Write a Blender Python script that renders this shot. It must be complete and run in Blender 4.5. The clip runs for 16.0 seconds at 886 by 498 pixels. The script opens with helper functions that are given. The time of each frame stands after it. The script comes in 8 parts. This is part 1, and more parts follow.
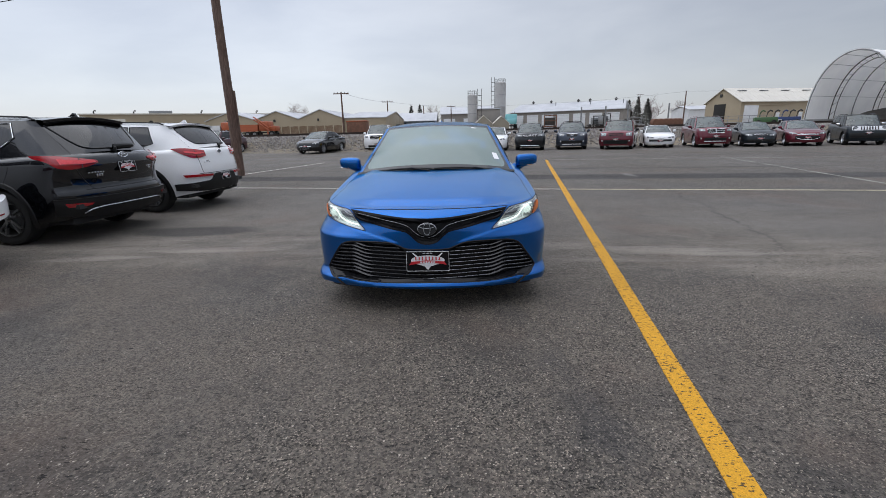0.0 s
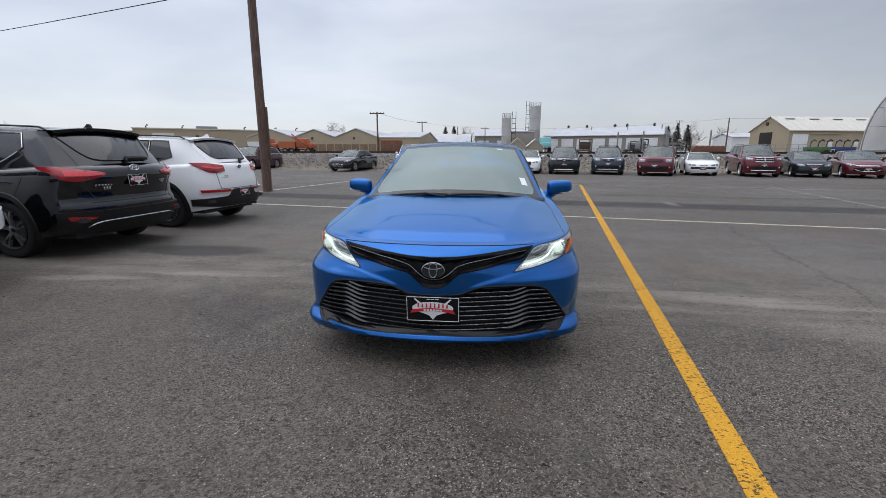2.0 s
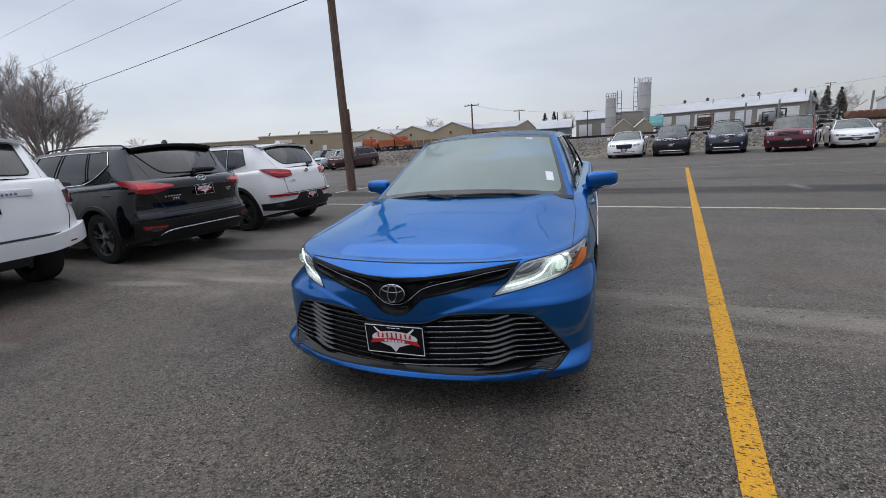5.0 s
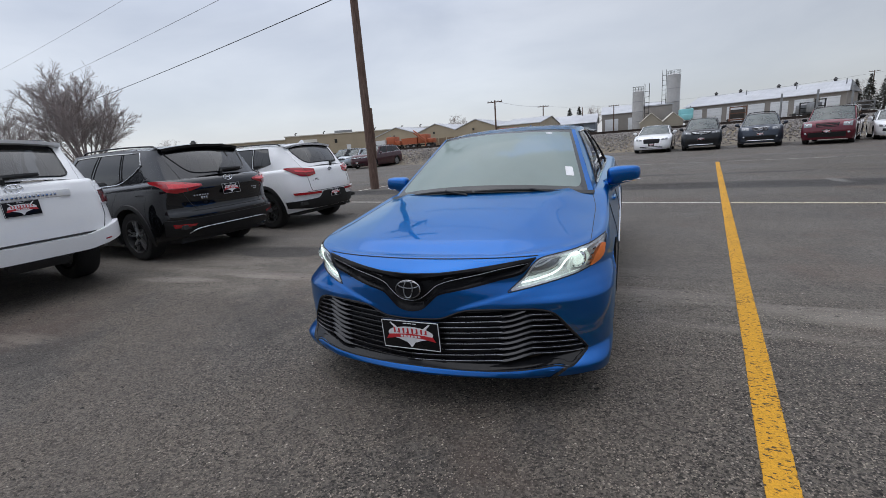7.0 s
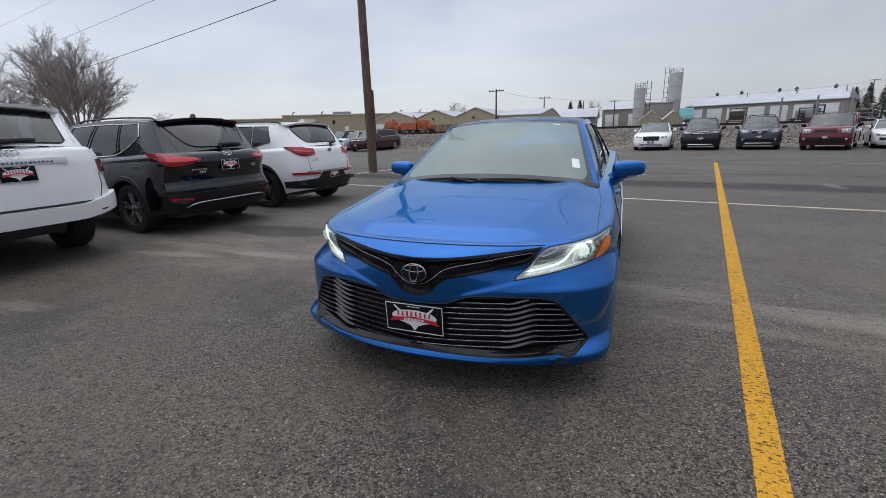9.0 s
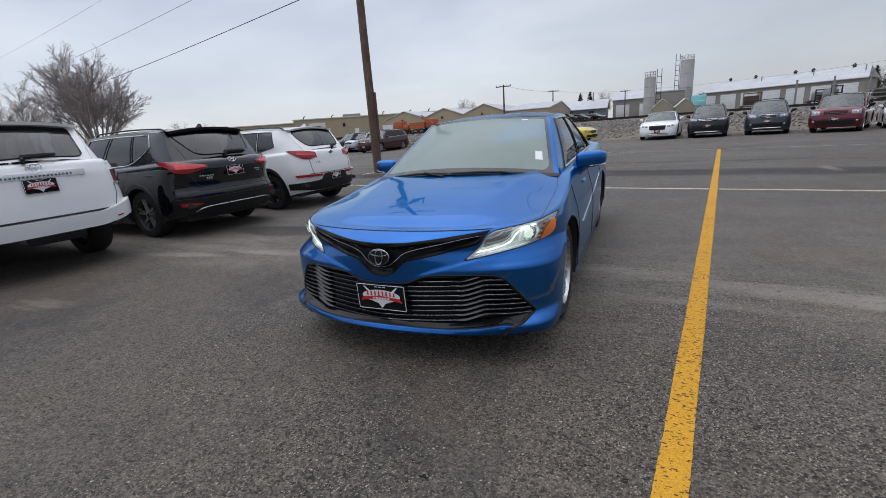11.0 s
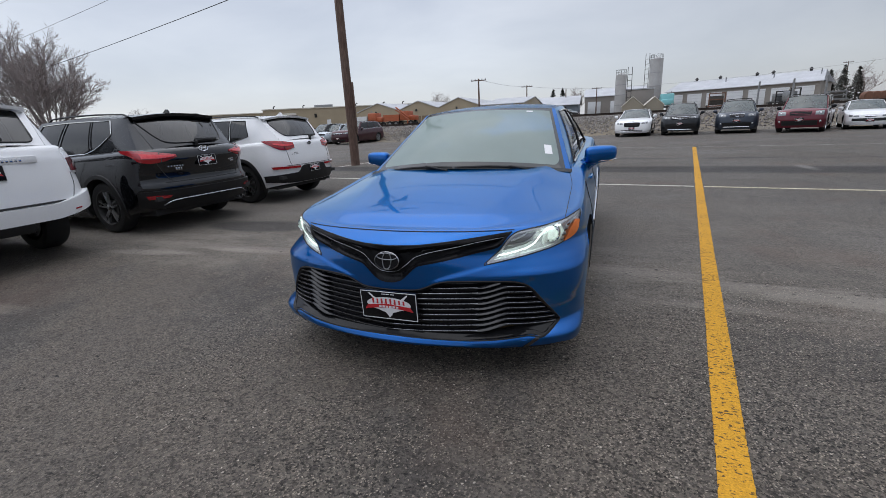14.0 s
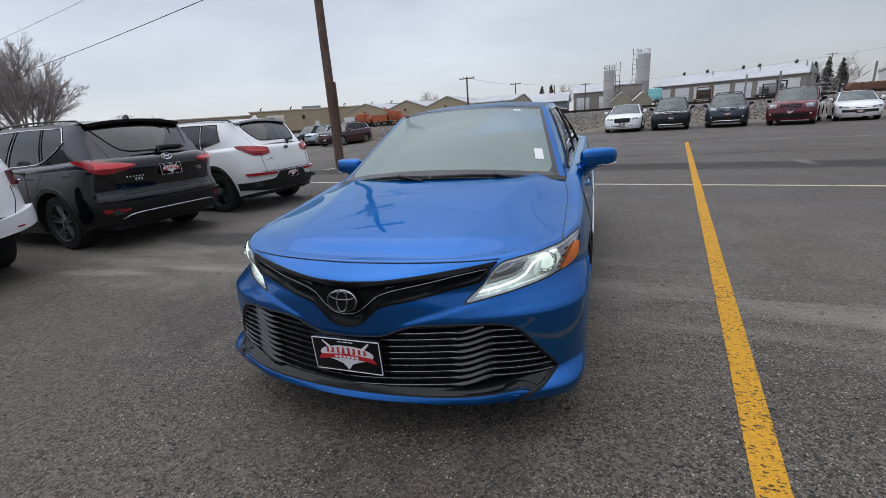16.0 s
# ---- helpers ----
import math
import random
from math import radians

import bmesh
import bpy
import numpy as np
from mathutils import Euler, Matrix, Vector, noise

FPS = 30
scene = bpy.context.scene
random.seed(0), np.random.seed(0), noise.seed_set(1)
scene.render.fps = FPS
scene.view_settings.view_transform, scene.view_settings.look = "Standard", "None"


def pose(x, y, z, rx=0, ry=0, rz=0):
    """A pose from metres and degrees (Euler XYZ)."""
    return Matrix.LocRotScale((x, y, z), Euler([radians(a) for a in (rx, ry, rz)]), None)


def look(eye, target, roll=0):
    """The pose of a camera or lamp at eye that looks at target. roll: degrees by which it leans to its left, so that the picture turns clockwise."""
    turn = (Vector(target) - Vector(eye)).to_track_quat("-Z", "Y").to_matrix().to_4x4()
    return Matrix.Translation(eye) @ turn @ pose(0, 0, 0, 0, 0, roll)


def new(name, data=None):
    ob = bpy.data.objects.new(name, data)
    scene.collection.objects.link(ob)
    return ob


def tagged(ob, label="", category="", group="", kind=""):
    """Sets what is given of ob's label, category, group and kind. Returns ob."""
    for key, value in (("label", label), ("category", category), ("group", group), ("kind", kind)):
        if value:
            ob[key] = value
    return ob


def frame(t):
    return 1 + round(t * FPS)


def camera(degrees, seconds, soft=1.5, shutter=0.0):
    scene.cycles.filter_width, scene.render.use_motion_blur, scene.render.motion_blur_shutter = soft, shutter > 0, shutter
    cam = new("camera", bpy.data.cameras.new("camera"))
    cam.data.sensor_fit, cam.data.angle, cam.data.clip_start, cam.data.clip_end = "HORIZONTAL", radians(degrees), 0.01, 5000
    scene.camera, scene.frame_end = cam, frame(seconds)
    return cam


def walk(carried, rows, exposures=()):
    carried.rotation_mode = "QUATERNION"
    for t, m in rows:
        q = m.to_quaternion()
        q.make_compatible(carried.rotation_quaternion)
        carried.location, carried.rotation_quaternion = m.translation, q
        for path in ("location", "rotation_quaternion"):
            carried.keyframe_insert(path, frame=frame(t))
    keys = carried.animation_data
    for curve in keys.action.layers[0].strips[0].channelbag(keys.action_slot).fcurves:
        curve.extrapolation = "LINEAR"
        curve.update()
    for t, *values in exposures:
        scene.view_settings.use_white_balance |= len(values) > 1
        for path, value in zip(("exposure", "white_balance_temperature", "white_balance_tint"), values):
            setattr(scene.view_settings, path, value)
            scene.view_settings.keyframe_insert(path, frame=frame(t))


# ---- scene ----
from mathutils.bvhtree import BVHTree
cam = camera(90.6, 16.0, 0.75)
PATH = [
    (0, (0.107, -0.17, 1.342), (0.026, 1.758, 0.819), -1.4),
    (0.5, (0.164, -0.019, 1.326), (0.118, 1.921, 0.844), -1.3),
    (1, (0.281, 0.159, 1.335), (0.238, 2.108, 0.888), -0.9),
    (1.5, (0.298, 0.273, 1.32), (0.237, 2.222, 0.876), -0.6),
    (2, (0.196, 0.441, 1.337), (-0.018, 2.381, 0.903), 0.1),
    (2.5, (0.166, 0.589, 1.367), (-0.117, 2.523, 0.943), -1.3),
    (3, (0.423, 0.678, 1.368), (0.125, 2.613, 0.956), -1.4),
    (3.5, (0.578, 0.77, 1.364), (0.242, 2.698, 0.951), -1.6),
    (4, (0.658, 0.991, 1.349), (0.261, 2.906, 0.929), -1.6),
    (4.5, (0.776, 1.067, 1.345), (0.208, 2.932, 0.895), -3.0),
    (7, (0.845, 1.087, 1.333), (0.083, 2.877, 0.872), -4.6),
    (7.5, (0.775, 1.101, 1.327), (0.031, 2.898, 0.859), -4.5),
    (8, (0.725, 1.098, 1.331), (-0.007, 2.897, 0.852), -3.9),
    (8.5, (0.731, 1.091, 1.331), (0.003, 2.887, 0.837), -2.7),
    (9, (0.786, 1.052, 1.327), (0.054, 2.84, 0.81), -1.7),
    (9.5, (1.012, 0.982, 1.32), (0.248, 2.759, 0.81), -1.3),
    (9.7, (1.103, 0.948, 1.31), (0.326, 2.719, 0.8), -1.7),
    (12, (1.185, 0.878, 1.328), (0.426, 2.651, 0.8), -5.5),
    (12.5, (1.137, 0.906, 1.322), (0.407, 2.693, 0.796), -5.6),
    (13, (1.003, 0.965, 1.329), (0.301, 2.765, 0.813), -5.5),
    (13.5, (0.888, 0.995, 1.319), (0.212, 2.804, 0.796), -4.8),
    (14, (0.873, 1.042, 1.31), (0.196, 2.84, 0.754), -3.0),
    (14.5, (0.938, 1.177, 1.329), (0.199, 2.949, 0.768), -3.2),
    (15, (0.99, 1.277, 1.323), (0.234, 3.041, 0.76), -3.3),
    (15.5, (0.908, 1.423, 1.321), (0.171, 3.194, 0.756), -4.0),
    (16, (0.814, 1.503, 1.325), (0.168, 3.311, 0.762), -4.1),
]
walk(cam, [(t, look(eye, target, roll)) for t, eye, target, roll in PATH], [(0.0, 0.10), (2.0, 0.12), (3.0, 0.05), (4.0, 0.0), (16.0, 0.0)])

# ---- light ----
world = bpy.data.worlds.new("sky")
scene.world = world
world.use_nodes = True
wn, wl = world.node_tree.nodes, world.node_tree.links
wn.clear()


def wnode(kind, **values):
    n = wn.new(kind)
    for k, v in values.items():
        n.inputs[k].default_value = v
    return n


w_out, w_bg = wn.new("ShaderNodeOutputWorld"), wnode("ShaderNodeBackground", Strength=0.80)
sky = wn.new("ShaderNodeTexSky")
sky.sky_type, sky.sun_disc = "NISHITA", False
sky.sun_elevation, sky.sun_rotation = radians(76), radians(270)
w_tc, w_map = wn.new("ShaderNodeTexCoord"), wn.new("ShaderNodeMapping")
w_map.inputs["Scale"].default_value = (1.0, 1.0, 3.2)
clouds = wnode("ShaderNodeTexNoise", Scale=2.1, Detail=7.0, Roughness=0.52, Distortion=0.25)
ramp = wn.new("ShaderNodeValToRGB")
ramp.color_ramp.elements[0].position, ramp.color_ramp.elements[0].color = 0.32, (0.49, 0.525, 0.615, 1)
ramp.color_ramp.elements[1].position, ramp.color_ramp.elements[1].color = 0.72, (0.82, 0.845, 0.905, 1)
sep = wn.new("ShaderNodeSeparateXYZ")
lift = wnode("ShaderNodeMapRange")
lift.inputs["From Min"].default_value, lift.inputs["From Max"].default_value = -0.02, 0.55
lift.inputs["To Min"].default_value, lift.inputs["To Max"].default_value = 1.0, 0.0
glow = wn.new("ShaderNodeMix")
glow.data_type = "RGBA"
glow.inputs["B"].default_value = (0.725, 0.745, 0.80, 1)
fac = wnode("ShaderNodeMath")
fac.operation = "MULTIPLY"
fac.inputs[1].default_value = 0.55
veil = wn.new("ShaderNodeMix")
veil.data_type = "RGBA"
veil.inputs["Factor"].default_value = 0.04
wl.new(w_tc.outputs["Generated"], w_map.inputs["Vector"])
wl.new(w_map.outputs["Vector"], clouds.inputs["Vector"])
wl.new(clouds.outputs["Fac"], ramp.inputs["Fac"])
wl.new(w_tc.outputs["Generated"], sep.inputs["Vector"])
wl.new(sep.outputs["Z"], lift.inputs["Value"])
wl.new(lift.outputs["Result"], fac.inputs[0])
wl.new(fac.outputs["Value"], glow.inputs["Factor"])
wl.new(ramp.outputs["Color"], glow.inputs["A"])
wl.new(glow.outputs["Result"], veil.inputs["A"])
wl.new(sky.outputs["Color"], veil.inputs["B"])
# an overcast sky is brightest overhead
zen = wnode("ShaderNodeMapRange")
for key, value in zip(("From Min", "From Max", "To Min", "To Max"), (0.25, 0.9, 0.80, 1.75)):
    zen.inputs[key].default_value = value
side = wnode("ShaderNodeMapRange")
for key, value in zip(("From Min", "From Max", "To Min", "To Max"), (-0.3, 0.7, 1.05, 0.68)):
    side.inputs[key].default_value = value
gain = wnode("ShaderNodeMath")
gain.operation = "MULTIPLY"
wl.new(sep.outputs["X"], side.inputs["Value"])
wl.new(sep.outputs["Z"], zen.inputs["Value"])
wl.new(zen.outputs["Result"], gain.inputs[0])
wl.new(side.outputs["Result"], gain.inputs[1])
wl.new(gain.outputs["Value"], w_bg.inputs["Strength"])
wl.new(veil.outputs["Result"], w_bg.inputs["Color"])
wl.new(w_bg.outputs["Background"], w_out.inputs["Surface"])
sun = new("sun", bpy.data.lights.new("sun", "SUN"))
sun.data.energy, sun.data.angle, sun.data.color = 0.9, radians(90), (1.0, 0.97, 0.92)
sun.matrix_world = look((-4, 0, 16), (0, 0, 0))


# ---- materials ----
class Mat:
    """A node material: a principled shader with a few short-hands."""

    def __init__(self, name, color, rough=0.5, metal=0.0, **inputs):
        self.m = bpy.data.materials.new(name)
        self.m.use_nodes = True
        self.n, self.l = self.m.node_tree.nodes, self.m.node_tree.links
        self.p = self.n["Principled BSDF"]
        self.p.inputs["Base Color"].default_value = (*color, 1)
        self.p.inputs["Roughness"].default_value = rough
        self.p.inputs["Metallic"].default_value = metal
        for k, v in inputs.items():
            self.p.inputs[k.replace("_", " ")].default_value = v
        self.tc = self.n.new("ShaderNodeTexCoord")

    def noise(self, scale, detail=4.0, rough=0.6, coord="Object", stretch=None):
        t = self.n.new("ShaderNodeTexNoise")
        t.inputs["Scale"].default_value, t.inputs["Detail"].default_value, t.inputs["Roughness"].default_value = scale, detail, rough
        src = self.tc.outputs[coord]
        if stretch:
            mp = self.n.new("ShaderNodeMapping")
            mp.inputs["Scale"].default_value = stretch
            self.l.new(src, mp.inputs["Vector"])
            src = mp.outputs["Vector"]
        self.l.new(src, t.inputs["Vector"])
        return t.outputs["Fac"]

    def cells(self, scale, feature="F1", out="Distance", coord="Object"):
        t = self.n.new("ShaderNodeTexVoronoi")
        t.feature = feature
        t.inputs["Scale"].default_value = scale
        self.l.new(self.tc.outputs[coord], t.inputs["Vector"])
        return t.outputs[out]

    def remap(self, src, lo, hi, a=0.0, b=1.0):
        r = self.n.new("ShaderNodeMapRange")
        for k, v in zip(("From Min", "From Max", "To Min", "To Max"), (lo, hi, a, b)):
            r.inputs[k].default_value = v
        self.l.new(src, r.inputs["Value"])
        return r.outputs["Result"]

    def math(self, op, a, b):
        r = self.n.new("ShaderNodeMath")
        r.operation = op
        for s, v in zip(r.inputs, (a, b)):
            if isinstance(v, (int, float)):
                s.default_value = v
            else:
                self.l.new(v, s)
        return r.outputs["Value"]

    def mix(self, fac, a, b):
        r = self.n.new("ShaderNodeMix")
        r.data_type = "RGBA"
        for key, v in (("Factor", fac), ("A", a), ("B", b)):
            if isinstance(v, (int, float)):
                r.inputs[key].default_value = v
            elif isinstance(v, tuple):
                r.inputs[key].default_value = (*v, 1)
            else:
                self.l.new(v, r.inputs[key])
        return r.outputs["Result"]

    def color(self, src):
        self.l.new(src, self.p.inputs["Base Color"])
        return self

    def rough(self, src):
        self.l.new(src, self.p.inputs["Roughness"])
        return self

    def bump(self, src, strength=0.3, distance=0.01):
        b = self.n.new("ShaderNodeBump")
        b.inputs["Strength"].default_value, b.inputs["Distance"].default_value = strength, distance
        self.l.new(src, b.inputs["Height"])
        self.l.new(b.outputs["Normal"], self.p.inputs["Normal"])
        return self


def varied(name, a, b, scale, rough=0.6, metal=0.0, bump=0.0, dist=0.005, **inputs):
    """Two colours mixed by coarse and fine noise."""
    m = Mat(name, a, rough, metal, **inputs)
    n1, n2 = m.noise(scale, 6), m.noise(scale * 9, 3)
    f = m.remap(m.math("ADD", n1, m.math("MULTIPLY", n2, 0.5)), 0.5, 1.0)
    m.color(m.mix(f, a, b)).rough(m.remap(n1, 0.3, 0.7, max(rough - 0.1, 0.02), min(rough + 0.1, 1)))
    if bump:
        m.bump(n2, bump, dist)
    return m.m


def paint(name, color, flake=0.35, rough=0.3, dirt=0.12, coat=1.0, **more):
    """Car paint: metallic base under clear coat, with a film of road dust."""
    m = Mat(name, color, rough, flake, Coat_Weight=coat, Coat_Roughness=0.03, Specular_IOR_Level=0.08, **more)
    n1, n2 = m.noise(3.0, 5), m.noise(600.0, 1)
    film_layer = tuple(c * (1 - dirt) + 0.18 * dirt for c in color)
    m.color(m.mix(m.remap(n1, 0.4, 0.75), m.mix(m.remap(n2, 0.35, 0.65), tuple(c * 0.86 for c in color), color), film_layer))
    return m.m


def glass(name, tint, ior=1.5, film=None, uneven=1.0):
    """A thin pane: tinted see-through with mirror gloss by the angle, and a pale film coloured for reflected sky and
    thin dust.
    """
    m = Mat(name, tint)
    n, l = m.n, m.l
    n.remove(m.p)
    see, shine, mixer, fr = n.new("ShaderNodeBsdfTransparent"), n.new("ShaderNodeBsdfGlossy"), n.new("ShaderNodeMixShader"), n.new("ShaderNodeFresnel")
    fr.inputs["IOR"].default_value, shine.inputs["Roughness"].default_value = ior, 0.0
    l.new(m.mix(m.remap(m.noise(4.0, 4), 0.4, 0.8), tint, tuple(c * 0.93 for c in tint)), see.inputs["Color"])
    for src, dst in ((fr.outputs["Fac"], 0), (see.outputs["BSDF"], 1), (shine.outputs["BSDF"], 2)):
        l.new(src, mixer.inputs[dst])
    # pale diffuse colour stands in for sky reflected on the pane, over slight dust
    if film:
        film_layer, over = n.new("ShaderNodeBsdfDiffuse"), n.new("ShaderNodeMixShader")
        film_layer.inputs["Color"].default_value = (*film[1], 1)
        l.new(m.remap(m.noise(2.5, 4), 0.3, 0.7, film[0] * (1 - 0.2 * uneven), film[0] * (1 + 0.2 * uneven)), over.inputs[0])
        l.new(mixer.outputs["Shader"], over.inputs[1])
        l.new(film_layer.outputs["BSDF"], over.inputs[2])
        l.new(over.outputs["Shader"], n["Material Output"].inputs["Surface"])
        return m.m
    l.new(mixer.outputs["Shader"], n["Material Output"].inputs["Surface"])
    return m.m


M = {}
M["blue"] = paint("blue_paint", (0.0002, 0.101, 0.375), 0.86, 0.30, 0.001, 0.74, Specular_Tint=(0.06, 0.74, 1.0, 1))
M["black"] = paint("black_paint", (0.0030, 0.0037, 0.0055), 0.25, 0.25, 0.002, 1.0, Coat_IOR=1.58)
M["white"] = paint("white_paint", (0.84, 0.845, 0.85), 0.0, 0.4, 0.05)
M["red"] = paint("red_paint", (0.12, 0.012, 0.024), 0.35, 0.3, 0.04)
M["maroon"] = paint("maroon_paint", (0.050, 0.010, 0.018), 0.35, 0.3, 0.08)
M["slate"] = paint("slate_paint", (0.045, 0.055, 0.075), 0.4, 0.3, 0.1, 0.6)
M["gunmetal"] = paint("gunmetal_paint", (0.025, 0.028, 0.032), 0.4, 0.3, 0.1, 0.6)
M["silver"] = paint("silver_paint", (0.42, 0.46, 0.50), 0.6, 0.32, 0.05)
M["yellow_car"] = paint("yellow_paint", (0.62, 0.45, 0.02), 0.0, 0.3, 0.05)
M["dark_slate"] = paint("dark_slate_paint", (0.012, 0.018, 0.023), 0.3, 0.3, 0.06, 0.6)
M["orange"] = varied("orange_paint", (0.42, 0.10, 0.035), (0.30, 0.075, 0.03), 2.0, 0.5)
M["gloss"] = varied("gloss_black_plastic", (0.006, 0.006, 0.007), (0.010, 0.010, 0.011), 8.0, 0.14, Specular_IOR_Level=0.22)
M["grille_black"] = varied("grille_black", (0.005, 0.005, 0.006), (0.008, 0.008, 0.009), 8.0, 0.3, Specular_IOR_Level=0.10)
M["shelf_gloss"] = varied("glossy_grey_plastic", (0.012, 0.012, 0.013), (0.017, 0.017, 0.018), 8.0, 0.14, Specular_IOR_Level=0.24)
M["slat_gloss"] = varied("glossy_slat_plastic", (0.008, 0.008, 0.010), (0.012, 0.012, 0.014), 8.0, 0.16, Specular_IOR_Level=0.5)
M["plastic"] = varied("dark_plastic", (0.0085, 0.0085, 0.009), (0.013, 0.013, 0.0135), 12.0, 0.5, bump=0.1, dist=0.001, Specular_IOR_Level=0.35)
M["rubber"] = varied("tyre_rubber", (0.010, 0.010, 0.010), (0.020, 0.0195, 0.019), 6.0, 0.78, bump=0.25, dist=0.003)
M["chrome"] = varied("chrome", (0.75, 0.76, 0.78), (0.62, 0.63, 0.65), 9.0, 0.12, 1.0)
M["headlamp"] = varied("headlamp_glass", (0.36, 0.37, 0.38), (0.22, 0.225, 0.23), 25.0, 0.12, 0.5)
M["smoke_chrome"] = varied("smoked_chrome", (0.16, 0.165, 0.175), (0.10, 0.10, 0.11), 9.0, 0.2, 1.0)
M["chrome_and_glint"] = varied("satin_chrome", (0.30, 0.305, 0.315), (0.22, 0.225, 0.23), 9.0, 0.28, 1.0)
M["alloy"] = varied("alloy", (0.55, 0.56, 0.58), (0.42, 0.43, 0.45), 14.0, 0.3, 1.0)
M["dark_alloy"] = varied("dark_alloy", (0.10, 0.10, 0.105), (0.06, 0.06, 0.062), 14.0, 0.35, 0.8)
M["glass"] = glass("tinted_glass", (0.50, 0.56, 0.56), 1.5)
M["screen"] = glass("windscreen_glass", (0.72, 0.82, 0.79), 1.75, (0.37, (0.48, 0.60, 0.56)), 0.25)
M["far_screen"] = glass("green_tinted_glass", (0.20, 0.26, 0.26), 1.8, (0.18, (0.42, 0.50, 0.49)))
M["privacy"] = glass("privacy_glass", (0.045, 0.05, 0.056), 1.75)
M["lens"] = glass("clear_lens", (0.95, 0.96, 0.97))
M["red_lens"] = varied("red_lens", (0.40, 0.006, 0.012), (0.26, 0.004, 0.009), 18.0, 0.12, 0.0, Coat_Weight=1.0)
M["bright_lens"] = varied("bright_red_lens", (0.86, 0.060, 0.070), (0.70, 0.030, 0.040), 40.0, 0.15, 0.0, Coat_Weight=1.0)
M["smoke_lens"] = varied("smoked_lens", (0.11, 0.009, 0.014), (0.06, 0.007, 0.010), 18.0, 0.12, 0.0, Coat_Weight=1.0)
M["amber"] = varied("amber_lens", (0.92, 0.235, 0.045), (0.84, 0.19, 0.03), 60.0, 0.45)
M["lamp"] = Mat("lit_lamp", (0.9, 0.95, 0.93), 0.1, 0.0, Emission_Color=(0.85, 1.0, 0.93, 1), Emission_Strength=1.5).m
M["projector"] = Mat("projector_glass", (0.55, 0.62, 0.58), 0.05, 0.3, Emission_Color=(0.85, 1.0, 0.93, 1), Emission_Strength=0.65).m
M["lamp_glow"] = Mat("lit_lamp_bowl", (0.80, 0.83, 0.81), 0.3, 0.1, Emission_Color=(0.85, 1.0, 0.93, 1), Emission_Strength=0.22).m
M["reflector"] = varied("lamp_reflector", (0.90, 0.91, 0.92), (0.80, 0.81, 0.83), 40.0, 0.25, 0.12)
M["lamp_bay"] = varied("grey_lamp_bay", (0.44, 0.45, 0.47), (0.32, 0.33, 0.35), 30.0, 0.25, 0.2)
M["frit"] = varied("dark_glass_edge", (0.030, 0.033, 0.035), (0.022, 0.024, 0.026), 8.0, 0.08, Specular_IOR_Level=0.55)
M["sticker"] = varied("white_paper", (0.8, 0.8, 0.8), (0.7, 0.7, 0.7), 30.0, 0.6)
M["badge_white"] = varied("plate_white", (0.75, 0.75, 0.76), (0.62, 0.62, 0.64), 30.0, 0.4)
M["badge_red"] = varied("plate_red", (0.5, 0.02, 0.03), (0.42, 0.015, 0.02), 30.0, 0.4)
M["interior"] = varied("interior_cloth", (0.16, 0.155, 0.145), (0.11, 0.105, 0.10), 20.0, 0.85)
M["interior_pale"] = varied("interior_pale_cloth", (0.42, 0.41, 0.38), (0.34, 0.33, 0.31), 20.0, 0.85)
M["weathered_wire"] = varied("weathered_wire", (0.42, 0.43, 0.45), (0.34, 0.35, 0.37), 6.0, 0.6, 0.3)
M["interior_dark"] = varied("interior_dark", (0.02, 0.02, 0.02), (0.03, 0.03, 0.03), 20.0, 0.8)
M["tan"] = varied("tan_metal_wall", (0.37, 0.305, 0.21), (0.32, 0.265, 0.185), 0.5, 0.6)
M["shed_tan"] = varied("weathered_tan_wall", (0.30, 0.265, 0.205), (0.25, 0.225, 0.18), 0.6, 0.65)
M["taupe"] = varied("taupe_wall", (0.27, 0.245, 0.22), (0.23, 0.21, 0.19), 0.6, 0.65)
M["roof_white"] = varied("white_metal_roof", (0.52, 0.53, 0.55), (0.40, 0.41, 0.43), 0.4, 0.7)
M["roof_cream"] = varied("cream_metal_roof", (0.62, 0.59, 0.52), (0.54, 0.51, 0.45), 0.5, 0.55)
M["concrete"] = varied("concrete", (0.43, 0.425, 0.42), (0.35, 0.345, 0.34), 1.2, 0.8, bump=0.2)
M["door_white"] = varied("white_door", (0.68, 0.69, 0.70), (0.58, 0.59, 0.60), 1.0, 0.5)
M["dark_hole"] = varied("dark_inside", (0.015, 0.014, 0.013), (0.025, 0.024, 0.022), 1.0, 0.9)
M["steel"] = varied("galvanised_steel", (0.30, 0.31, 0.32), (0.20, 0.205, 0.21), 3.0, 0.45, 0.6)
M["black_steel"] = varied("dark_steel", (0.03, 0.03, 0.032), (0.05, 0.048, 0.045), 3.0, 0.6, 0.3)
M["rust"] = varied("rusted_steel", (0.21, 0.10, 0.062), (0.13, 0.072, 0.052), 3.0, 0.85, 0.2)
M["dark_rust"] = varied("dark_rusted_steel", (0.055, 0.038, 0.030), (0.035, 0.026, 0.022), 3.0, 0.85, 0.2)
M["teal"] = varied("teal_cab", (0.24, 0.52, 0.54), (0.18, 0.44, 0.46), 2.0, 0.35)
M["fence_wood"] = varied("fence_board", (0.22, 0.145, 0.09), (0.15, 0.10, 0.065), 2.0, 0.85)
tp = Mat("white_tarp", (0.74, 0.76, 0.78), 0.6)
tp_tint = tp.mix(tp.remap(tp.noise(0.5, 5), 0.35, 0.65), (0.90, 0.90, 0.89), (0.82, 0.82, 0.82))
